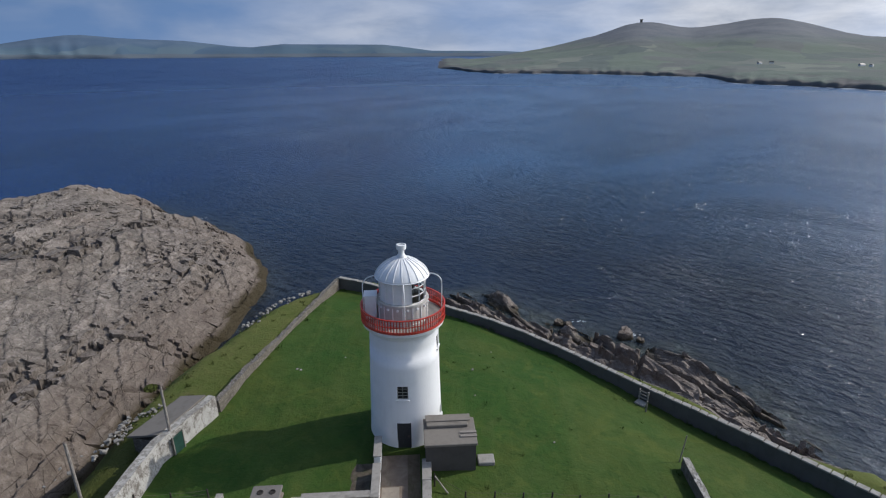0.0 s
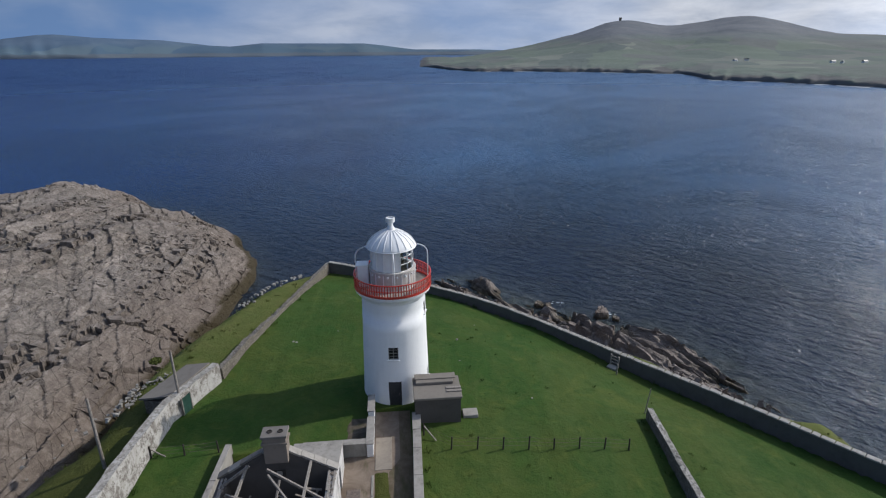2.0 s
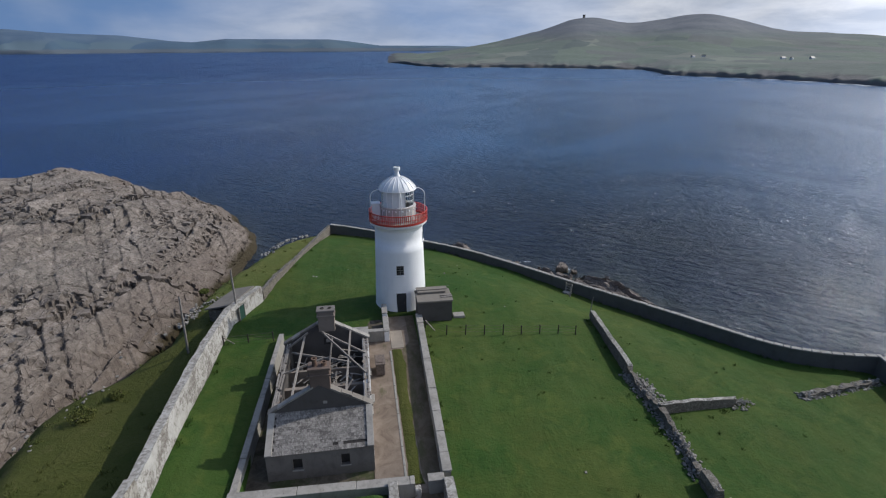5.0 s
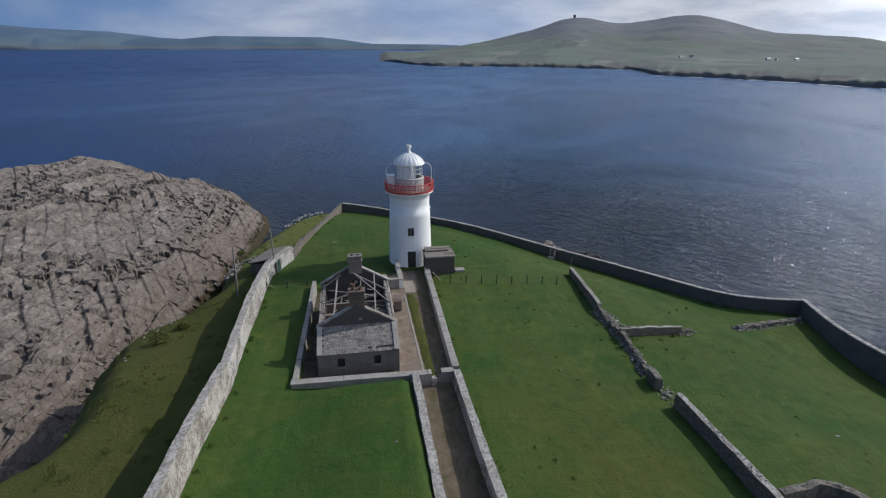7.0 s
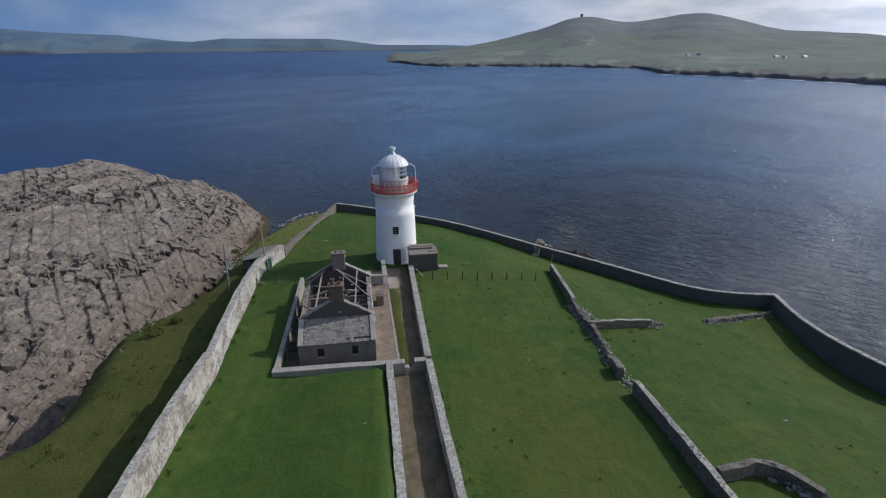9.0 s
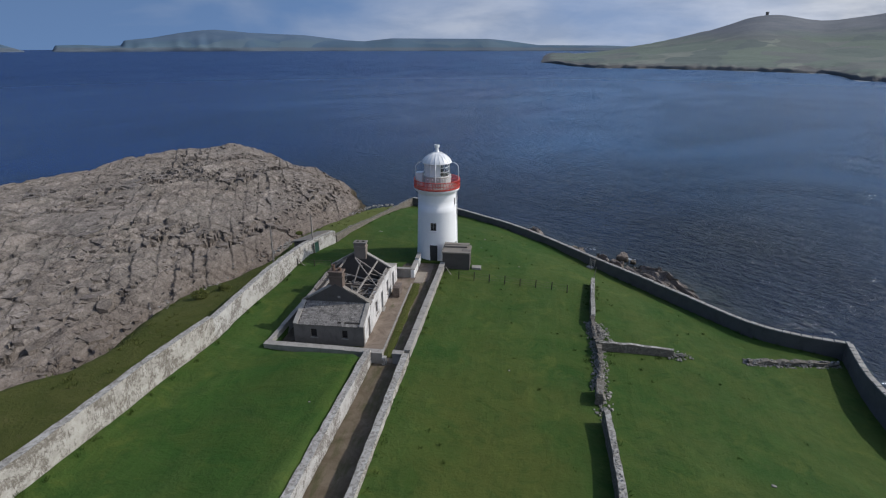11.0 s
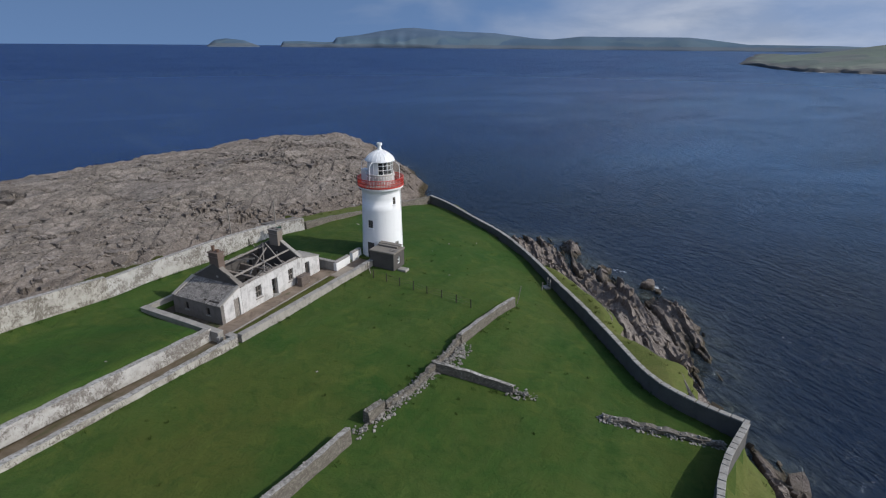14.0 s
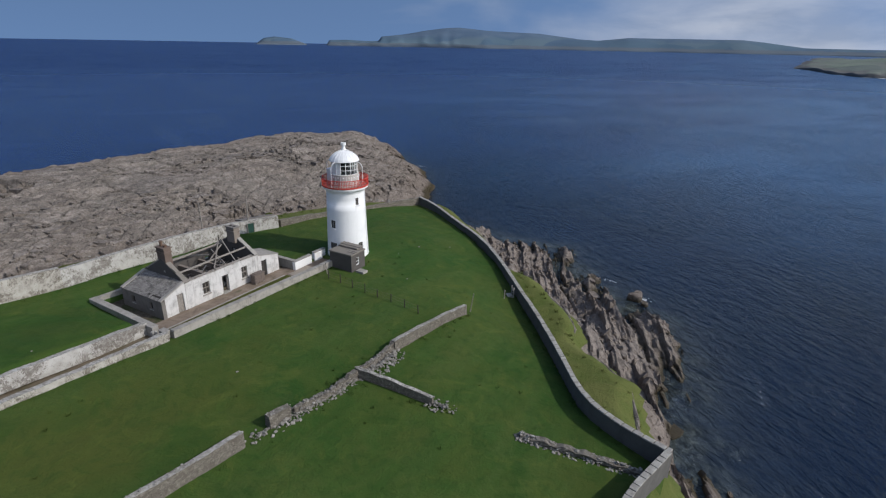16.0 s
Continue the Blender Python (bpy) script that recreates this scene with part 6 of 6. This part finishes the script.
for k in range(150):
    x, y = rng.uniform(HX0 + 1.0, HX1 - 1.0), rng.uniform(HY0 + 1.0, HY1 - 1.0)
    ang, ln, tilt = rng.choice((0, 1.57)) + rng.gauss(0, 0.5), rng.uniform(0.6, 2.2), rng.uniform(-0.25, 0.45)
    d = Vector((math.cos(ang) * math.cos(tilt), math.sin(ang) * math.cos(tilt), math.sin(tilt))) * ln / 2
    c = Vector((x, y, 0.45 + rng.uniform(0, 1.0) + max(0, x + 7.5) * 0.22 + abs(d.z)))
    a, b = c - d, c + d
    for p in (a, b):
        p.x, p.y = min(max(p.x, HX0 + 0.6), HX1 - 0.6), min(max(p.y, HY0 + 0.6), HY1 - 0.6)
    if (b - a).length > 0.3:
        part("fallen_board", beam(a, b, rng.uniform(0.08, 0.16), 0.03), M_TIMBER, house)
verts, faces = [], []
for k in range(380):
    x, y = rng.uniform(HX0 + 0.7, HX1 - 0.7), rng.uniform(HY0 + 0.7, HY1 - 0.7)
    s = rng.uniform(0.12, 0.34)
    m = pose(x, y, 0.28 + rng.uniform(0, 0.45), rng.uniform(-40, 40), rng.uniform(-40, 40), rng.uniform(0, 360)) @ Matrix.Diagonal((s * 1.3, s, s * 0.5, 1))
    me = CHUNKS[k % 6]
    base = len(verts)
    verts += [m @ v.co for v in me.vertices]
    faces += [[base + j for j in p.vertices] for p in me.polygons]
from_arrays("debris", verts, faces, M_STONE, house)["kind"] = "stuff"

# lean-to at the south end
AY0, AY1 = -24.05, HY0
annex = thing("lean_to", "low lean-to under lichened slates against the cottage gable", "house")
bm = bmesh.new()
wall_x(bm, HX0, HX1, AY0, AY0 + 0.4, -0.6, 1.72, [(-8.65, -8.05, 0.5, 1.35), (-5.65, -5.1, 0.5, 1.35)])
part("front_wall", bm, M_HUT, annex)
for x0, x1, holes in ((HX0, HX0 + 0.4, []), (HX1 - 0.4, HX1, [(-22.35, -21.6)])):
    bm = bmesh.new()
    cuts = sorted({AY0 + 0.4, AY1 - 0.003} | {v for h in holes for v in h})
    for a, b in zip(cuts, cuts[1:]):
        hole = any(h[0] <= a + 1e-6 and b <= h[1] + 1e-6 for h in holes)
        z0 = 1.85 if hole else -0.6
        ta, tb = (1.72 + (t - AY0) / (AY1 - AY0) * 1.12 for t in (a, b))
        v = [bm.verts.new(p) for p in ((x0, a, z0), (x1, a, z0), (x1, b, z0), (x0, b, z0), (x0, a, ta), (x1, a, ta), (x1, b, tb), (x0, b, tb))]
        for f in ((3, 2, 1, 0), (4, 5, 6, 7), (0, 1, 5, 4), (1, 2, 6, 5), (2, 3, 7, 6), (3, 0, 4, 7)):
            bm.faces.new([v[j] for j in f])
    # west side takes the shade-darkened render
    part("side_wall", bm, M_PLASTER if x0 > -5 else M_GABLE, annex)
for x0, x1 in ((-8.65, -8.05), (-5.65, -5.1)):
    w = part("window", box(x0, x1, AY0 + 0.22, AY0 + 0.25, 0.5, 1.35), M_DARKIN, annex, "dark unglazed window")
    part("window_sill", box(x0 - 0.06, x1 + 0.06, AY0 - 0.05, AY0 + 0.2, 0.42, 0.497, 0.01), M_CONCRETE, w)
d = part("door", box(HX1 - 0.22, HX1 - 0.17, -22.35, -21.6, -0.3, 1.85), M_TIMBER, annex, "grey boarded door")
for k in range(4):
    part("board", box(HX1 - 0.17, HX1 - 0.15, -22.33 + k * 0.18, -22.17 + k * 0.18, -0.28, 1.8), M_TIMBER, d)
pitch = math.atan2(1.12, AY1 - AY0)
roof = part("roof_deck", box(HX0 + 0.35, HX1 - 0.35, 0, (AY1 - AY0) / math.cos(pitch), -0.08, 0.0, m=pose(0, AY0, 1.76, math.degrees(pitch))), M_DARKIN, annex)
bm = bmesh.new()
rng = random.Random(8)
rows = 11
for r in range(rows):
    y = r * (AY1 - AY0) / math.cos(pitch) / rows
    x = HX0 + 0.36 + (0.16 if r % 2 else 0)
    while x < HX1 - 0.40:
        w = 0.33
        gone = (r == 1 and -6.2 < x < -4.1 and rng.random() < 0.65) or (r == 2 and -5.6 < x < -4.6 and rng.random() < 0.3) or rng.random() < 0.004
        if not gone:
            add_box(bm, x, min(x + w - 0.015, HX1 - 0.37), -0.04, 0.30, 0.012 + rng.uniform(0, 0.008), 0.03 + rng.uniform(0, 0.01), m=pose(0, AY0, 1.76, math.degrees(pitch)) @ pose(0, y, 0.012, -2.2 + rng.uniform(-0.6, 0.6)))
        x += w
part("slate_covering", bm, M_SLATE, roof, "lichened grey slates with some slipped")["kind"] = "stuff"
for x0, x1 in ((HX0 - 0.03, HX0 + 0.40), (HX1 - 0.40, HX1 + 0.03)):
    part("skew", box(x0, x1, -0.05, (AY1 - AY0) / math.cos(pitch) - 0.02, 0.02, 0.14, 0.015, m=pose(0, AY0, 1.76, math.degrees(pitch))), M_YARDCAP, annex)

# outhouse at the north end
out = thing("outhouse", "whitewashed outhouse with a sloping cement roof", "house")
bm = bmesh.new()
cuts = [(HY1 + 0.004, -11.3, None), (-11.3, -10.5, 1.8), (-10.5, -8.65, None)]
for a, b, hole in cuts:
    z0 = hole if hole else -0.6
    ta, tb = (2.55 - (t - HY1) * 0.23 for t in (a, b))
    v = [bm.verts.new(p) for p in ((-3.95, a, z0), (-3.55, a, z0), (-3.55, b, z0), (-3.95, b, z0), (-3.95, a, ta), (-3.55, a, ta), (-3.55, b, tb), (-3.95, b, tb))]
    for f in ((3, 2, 1, 0), (4, 5, 6, 7), (0, 1, 5, 4), (1, 2, 6, 5), (2, 3, 7, 6), (3, 0, 4, 7)):
        bm.faces.new([v[j] for j in f])
part("front_wall", bm, M_PLASTER, out, "flaking white limewash")
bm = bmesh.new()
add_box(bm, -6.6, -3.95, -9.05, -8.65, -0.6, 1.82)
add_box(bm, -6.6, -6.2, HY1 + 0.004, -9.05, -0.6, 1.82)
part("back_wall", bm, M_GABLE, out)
part("roof_slab", box(-6.65, -3.5, 0.01, 3.2, 0.02, 0.10, 0.01, m=pose(0, HY1, 2.56, -13.0)), M_YARDCAP, out)
# dark sheet stands for the unlit inside
part("doorway", box(-3.8, -3.75, -11.3, -10.5, -0.3, 1.8), M_DARKIN, out)

# rusted tank by the wall
tank = thing("water_tank", "rust-brown iron water tank standing on the path by the cottage", "tank")
part("tank_body", box(-3.05, -2.3, -13.5, -12.0, -0.1, 0.95, 0.06), M_IRON, tank)
part("tank_rim", box(-3.1, -2.25, -13.55, -11.95, 0.93, 1.02, 0.03), M_IRON, tank)
part("tank_lid", box(-2.95, -2.4, -13.3, -12.8, 1.024, 1.08, 0.02), M_IRON, tank)
for y in (-13.35, -12.3):
    part("foot", box(-3.0, -2.35, y, y + 0.18, -0.25, -0.09, 0.01), M_CONCRETE, tank)


# ---- hut against the west wall ----
hut = thing("stone_hut", "small lean-to hut of rough stone under a grey cement roof", "hut")
bm = bmesh.new()
H_A, H_B = Vector((-14.9, 1.7, 0)), Vector((-16.6, -3.0, 0))
hd = (H_B - H_A).normalized()
hn = Vector((hd.y, -hd.x, 0))
if hn.x > 0:
    hn = -hn


def hut_at(s, d, z):
    p = H_A + hd * s + hn * d
    return Vector((p.x, p.y, z))


HL = (H_B - H_A).length


def slab(bm, corners, thick):
    top = [bm.verts.new(c) for c in corners]
    bot = [bm.verts.new(c - Vector((0, 0, thick))) for c in corners]
    bm.faces.new(top)
    bm.faces.new(bot[::-1])
    for k in range(4):
        j = (k + 1) % 4
        bm.faces.new((top[k], bot[k], bot[j], top[j]))


part("roof", (slab(bm, [hut_at(-0.1, 0.2, 2.16), hut_at(HL - 0.3, 0.2, 2.2), hut_at(HL - 0.1, 2.75, 1.65), hut_at(-0.1, 2.55, 1.6)], 0.14), bm)[1], M_HUTROOF, hut, "grey cement roof slab")
for s0, s1, d0, d1, top in ((0.0, 0.4, 0.3, 2.4, 1.62), (HL - 0.7, HL - 0.3, 0.3, 2.5, 1.62), (0.4, HL - 0.7, 2.0, 2.4, 1.5)):
    bm = bmesh.new()
    slab(bm, [hut_at(s0, d0, top), hut_at(s1, d0, top), hut_at(s1, d1, top - 0.18), hut_at(s0, d1, top - 0.18)], 4.0)
    part("hut_wall", bm, M_WALL, hut)
gd = part("door", (lambda b: (slab(b, [hut_at(3.45, -0.52, 1.75), hut_at(4.3, -0.52, 1.75), hut_at(4.3, -0.60, 1.75), hut_at(3.45, -0.60, 1.75)], 1.75), b)[1])(bmesh.new()), material("green_paint", plain_build((0.018, 0.06, 0.045), 0.4), 0.6, 0.4), hut, "dark green door")
for s in (3.37, 4.31):
    bm = bmesh.new()
    slab(bm, [hut_at(s, -0.51, 1.84), hut_at(s + 0.07, -0.51, 1.84), hut_at(s + 0.07, -0.64, 1.84), hut_at(s, -0.64, 1.84)], 1.9)
    part("jamb", bm, M_TIMBER, gd)
pen = thing("ruined_pen", "tumbled little stone pen outside the wall", "rubble wall", "field walls")
rubble(pen, [(-19.0, 3.2, 0), (-21.0, 2.0, 0), (-21.3, -1.5, 0)], 0.5, 0.6, 90, 61, 40, 0.5, (0.14, 0.32))

lip = thing("stone_scatter", "loose grey stones along the lip of the rocky gully", "rubble", "field walls")
rubble(lip, [(-31.2, -25.5, 0), (-29.2, -20, 0), (-28.2, -15, 0), (-26.2, -9, 0), (-23.0, -3, 0), (-21.4, 3, 0)], 1.5, 0.10, 34, 63, 24, 0.9, (0.12, 0.32))

lip_n = thing("stone_scatter", "pale stones of a fallen wall along the turf edge", "rubble", "field walls")
rubble(lip_n, [(-16.9, 17.4, 0), (-15.9, 20.2, 0), (-15.2, 22.8, 0), (-13.6, 26.0, 0), (-11.8, 28.9, 0)], 0.45, 0.25, 45, 65, 30, 0.8, (0.16, 0.42))

# ---- poles, fences, stile ----
for x, y, h, lean_x, lean_y in ((-16.05, -2.3, 5.2, -0.15, 0.35), (-19.6, -7.0, 5.8, 0.25, -0.3)):
    z = gz(x, y)
    pole = thing("utility_pole", "bare weathered timber pole beside the west wall", "pole", "timber poles", at=(x, y, z))
    part("shaft", rod((0, 0, -0.8), (lean_x, lean_y, h), 0.12, 10, 0.08), M_TIMBER, pole)
    part("cap", rod((lean_x, lean_y, h), (lean_x, lean_y, h + 0.06), 0.1, 10, 0.03), M_IRON, pole)


def wire_fence(name, label, places, height, brace):
    f = thing(name, label, "fence", "post and wire fences")
    rng = random.Random(len(places))
    tops = []
    for x, y in places:
        z = gz(x, y)
        dx, dy = rng.uniform(-0.06, 0.06), rng.uniform(-0.06, 0.06)
        h = height * rng.uniform(0.9, 1.08)
        part("post", rod((x, y, z - 0.4), (x + dx, y + dy, z + h), 0.06, 7, 0.05), M_POST, f)
        tops.append((Vector((x + dx, y + dy, z)), h))
    for k in range(3):
        for (a, ha), (b, hb) in zip(tops, tops[1:]):
            p, q = a + Vector((0, 0, ha * (0.3 + 0.3 * k))), b + Vector((0, 0, hb * (0.3 + 0.3 * k)))
            m = (p + q) / 2 - Vector((0, 0, 0.04))
            part("wire", tube([p, m, q], 0.009, 4), M_IRON, f)
    x, y = places[0]
    x2, y2 = places[1]
    u = Vector((x2 - x, y2 - y)).normalized() * brace
    part("brace", beam((x, y, gz(x, y) + height * 0.75), (x + u.x, y + u.y, gz(x + u.x, y + u.y)), 0.07, 0.07), M_TIMBER, f)
    return f


wire_fence("wire_fence", "leaning timber posts strung with thin wire across the turf", [(1.95, -6.3)] + [(3.75 + 1.82 * i, -7.9 - 0.05 * i) for i in range(8)], 1.05, 1.1)
wire_fence("wire_fence", "short timber post fence from the west wall towards the yard", [(-16.4, -7.1), (-14.3, -7.05), (-12.1, -6.9)], 1.0, 0.9)
pole = thing("marker_pole", "thin leaning timber pole on the turf", "pole", "timber poles", at=(20.1, -3.2, gz(20.1, -3.2)))
part("shaft", rod((0, 0, -0.4), (0.35, 0.15, 2.2), 0.05, 7, 0.04), M_TIMBER, pole)
post = thing("marker_post", "grey timber post near the sea wall", "pole", "timber poles", at=(21.0, 4.4, gz(21, 4.4)))
part("shaft", rod((0, 0, -0.4), (0.05, 0.0, 1.15), 0.07, 7), M_TIMBER, post)
stile = thing("stile", "small pale timber stile against the sea wall", "stile", at=(21.45, 6.0, gz(21.45, 6.0)), turn=-50)
for x in (-0.4, 0.4):
    part("upright", box(x - 0.06, x + 0.06, -0.06, 0.06, -0.4, 1.35, 0.01), M_TIMBER, stile)
for k in range(4):
    part("rung", box(-0.46, 0.46, -0.09, -0.04, 0.2 + 0.32 * k, 0.31 + 0.32 * k, 0.008), M_TIMBER, stile)
part("step", box(-0.45, 0.45, -0.75, -0.1, -0.05, 0.3, 0.02), M_CONCRETE, stile)

# ---- loose stones and growth on the turf ----
rng = random.Random(77)
for k in range(17):
    x, y = rng.uniform(-13, 30), rng.uniform(-40, 22)
    if any(a - 0.5 < x < b + 0.5 and c - 0.5 < y < d + 0.5 for a, b, c, d in SUNK) or math.hypot(x, y) < 4 or x > 14 - y * 0.6 + 4:
        continue
    s = rng.uniform(0.10, 0.24)
    ob = new("field_stone", CHUNKS[k % 6])
    ob.matrix_world = pose(x, y, gz(x, y) + 0.05, 0, 0, rng.uniform(0, 360)) @ Matrix.Diagonal((s * 1.4, s, s * 0.6, 1))
    tagged(ob, "pale loose stone lying in the turf", "stone", "loose stones")


def tuft_mesh(seed, blades, spread, tall, mat):
    rng = random.Random(seed)
    bm = bmesh.new()
    for _ in range(blades):
        a, r = rng.uniform(0, 6.28), spread * rng.random() ** 0.6
        x, y = r * math.cos(a), r * math.sin(a)
        h, w, b = tall * rng.uniform(0.5, 1.0), rng.uniform(0.015, 0.03), rng.uniform(0.1, 0.5) * tall
        t = rng.uniform(0, 6.28)
        u = Vector((math.cos(t) * w, math.sin(t) * w, 0))
        tip = Vector((x + math.cos(a) * b, y + math.sin(a) * b, h))
        p = Vector((x, y, -0.05))
        bm.faces.new([bm.verts.new(v) for v in (p - u, p + u, tip)])
    me = bpy.data.meshes.new("tuft")
    bm.to_mesh(me)
    bm.free()
    me.materials.append(mat)
    return me


def tufts(name, label, places, kinds, lo, hi, mat, seed):
    """Many small tufts in one mesh."""
    rng = random.Random(seed)
    verts, faces = [], []
    for x, y, z in places:
        me = rng.choice(kinds)
        s = rng.uniform(lo, hi)
        m = pose(x, y, z, 0, 0, rng.uniform(0, 360)) @ Matrix.Scale(s, 4)
        base = len(verts)
        verts += [m @ v.co for v in me.vertices]
        faces += [[base + j for j in p.vertices] for p in me.polygons]
    return tagged(from_arrays(name, verts, faces, mat), label, "grass", kind="stuff")


KINDS = [tuft_mesh(s, 26, 0.28, 0.32, M_WILD) for s in range(4)]
spots = []
for pts, off in ((MID_N, 0.45), (RUIN, 0.9), (MID_S, 0.5), (WEST_N, 0.55), (WEST_S, 0.6), (smooth_pts, 0.45), (CROSSW, 0.5), (LANE_E, -0.4), (LANE_E2, -0.45), (WEST_LOW, 0.45)):
    st = along(pts, 0.35)
    for (ax, ay, _), (bx, by, _) in zip(st, st[1:]):
        d = Vector((bx - ax, by - ay)).normalized()
        for side in (-1, 1):
            if rng.random() < 0.16 and (side > 0 or pts not in (LANE_E, LANE_E2)):
                o = side * (abs(off) + rng.uniform(0, 0.3))
                x, y = ax - d.y * o, ay + d.x * o
                spots.append((x, y, gz(x, y)))
tufts("grass_tufts", "long grass along the feet of the walls", spots, KINDS, 0.5, 1.1, M_GRASS, 5)
spots = []
while len(spots) < 1000:
    x, y = rng.uniform(-36, 46), rng.uniform(-34, 36)
    if -16 < x < 10 and y < 8 or x < -32:
        continue
    spots.append((x, y))
arr = np.array(spots)
dist_t = signed_distance(arr[:, 0], arr[:, 1], TURF)
dist_e = signed_distance(arr[:, 0], arr[:, 1], ENCLOSED)
hts = turf_height(arr[:, 0], arr[:, 1])
spots = [(x, y, z) for (x, y), z, a, b in zip(spots, hts, dist_t, dist_e) if a < 0.8 and b > 0.5]
tufts("rough_grass_tufts", "rough yellowing grass outside the walls", spots, KINDS, 0.6, 1.3, M_WILD, 6)

# darker tussocks in the fields
spots = []
while len(spots) < 130:
    x, y = rng.uniform(3, 40), rng.uniform(-50, 16)
    if x > 34 - max(0, y + 8) * 0.75:
        continue
    spots.append((x, y, gz(x, y)))
tufts("tussocks", "dark coarse grass tussocks dotted over the turf", spots, KINDS, 0.3, 0.7, M_GRASS, 9)

# scrub at the lip of the gully
for x, y, s in ((-25.6, -14.0, 1.0), (-24.2, -11.2, 0.6), (-21.5, 6.5, 0.5)):
    b = thing("bush", "low dark green bush on the rough grass", "bush", "bushes", at=(x, y, gz(x, y) - 0.1))
    bm = bmesh.new()
    for k in range(7):
        a = k * 0.9
        add_rod(bm, (0, 0, 0), (0.7 * s * math.cos(a), 0.7 * s * math.sin(a), 0.7 * s * rng.uniform(0.6, 1.2)), 0.035 * s, 5, 0.012)
    part("stems", bm, M_TIMBER, b)
    bm = bmesh.new()
    for k in range(900):
        v = Vector((rng.gauss(0, 1), rng.gauss(0, 1), rng.gauss(0, 1))).normalized() * rng.uniform(0.45, 1.0)
        c = Vector((v.x * 1.1 * s, v.y * 1.0 * s, (0.55 + v.z * 0.5) * s))
        if c.z < 0.02:
            continue
        t = Vector((rng.gauss(0, 1), rng.gauss(0, 1), rng.gauss(0, 1))).normalized() * 0.09
        u = t.orthogonal().normalized() * 0.05
        bm.faces.new([bm.verts.new(c + w) for w in (-t, u, t, -u)])
    part("foliage", bm, M_WILD, b)["kind"] = "stuff"

# skerries and broken water off the shore rocks
for k, (x, y, r, h) in enumerate(((24.0, 38.6, 2.3, 1.7), (31.8, 35.0, 1.7, 1.1), (33.6, 33.2, 1.0, 0.7))):
    n = 34
    xs = np.linspace(-1, 1, n)
    gx, gy = np.meshgrid(xs, xs)
    wx, wy = x + gx * r * 1.5, y + gy * r * 1.2
    rr = 0.5 * np.hypot(gx, gy) + 0.5 * np.maximum(np.abs(gx), np.abs(gy)) + 0.9 * value_noise(wx / 1.3, wy / 1.3, 70 + k)
    z = SEA - 1.6 + (h * 0.75 + 1.6) * np.clip(1.6 - 1.9 * rr, -0.3, 1) ** 3 + crags(wx + 40, wy, 0.55, 1.1) * np.clip(1.2 - rr, 0, 1) * min(1, h / 2)
    v = np.stack([wx.ravel(), wy.ravel(), z.ravel()], 1)
    idx = np.arange(n * n).reshape(n, n)
    f = np.stack([idx[:-1, :-1].ravel(), idx[:-1, 1:].ravel(), idx[1:, 1:].ravel(), idx[1:, :-1].ravel()], 1)
    tagged(from_arrays("skerry", v, f, M_SHORE), "dark wet rock breaking the water off the shore", "rock", "skerries")


def foam_patch(x, y, rx, ry, count, seed):
    """Flecks of broken water lying on the sea."""
    rng = random.Random(seed)
    verts, faces = [], []
    for _ in range(count):
        a, r = rng.uniform(0, 6.28), rng.random() ** 0.7
        cx, cy = x + rx * r * math.cos(a), y + ry * r * math.sin(a)
        n, s = rng.randint(5, 7), rng.uniform(0.05, 0.24) * (1.2 - r)
        base = len(verts)
        verts += [(cx + s * rng.uniform(0.6, 1.9) * math.cos(6.28 * k / n), cy + s * rng.uniform(0.4, 1.0) * math.sin(6.28 * k / n), SEA + 0.12 + 0.002 * (len(faces) % 40)) for k in range(n)]
        faces.append(list(range(base, base + n)))
    return tagged(from_arrays("foam", verts, faces, M_FOAM), "white flecks of broken water round the rocks", "foam", kind="stuff")


for k, (x, y, rx, ry, c) in enumerate(((32.8, 34.8, 2.4, 1.2, 55), (26.5, 39.5, 1.6, 1.0, 14), (-52.0, 101.0, 3.0, 1.5, 30))):
    foam_patch(x, y, rx, ry, c, k)


# tiny facets added over the bay, leaned so the sun glints off them
gen = np.random.default_rng(4)
wx, wy = np.append(gen.normal(70, 12, 30000), gen.normal(96, 22, 40000)), gen.normal(16, 18, 70000)
far_off = signed_distance(wx, wy, WET) > 7
wx, wy = wx[far_off], wy[far_off]
tilt, head, half = np.radians(np.clip(np.abs(gen.normal(12, 8, wx.size)), 3, 30)), gen.normal(-1.3, 0.9, wx.size), gen.uniform(0.014, 0.034, wx.size)
down = np.stack([np.cos(head) * np.cos(tilt), np.sin(head) * np.cos(tilt), -np.sin(tilt)], 1) * half[:, None]
side = np.stack([-np.sin(head), np.cos(head), 0 * head], 1) * (half * gen.uniform(0.8, 1.8, wx.size))[:, None]
mid_w = np.stack([wx, wy, np.full(wx.size, SEA + 0.02) + half * np.sin(tilt)], 1)
verts = np.stack([mid_w - down - side, mid_w + down - side, mid_w + down + side, mid_w - down + side], 1).reshape(-1, 3)
tagged(from_arrays("wavelets", verts, np.arange(len(verts)).reshape(-1, 4).tolist(), M_GLINT), "tiny tilted facets added for sun glints on the dark bay", "waves", kind="stuff")
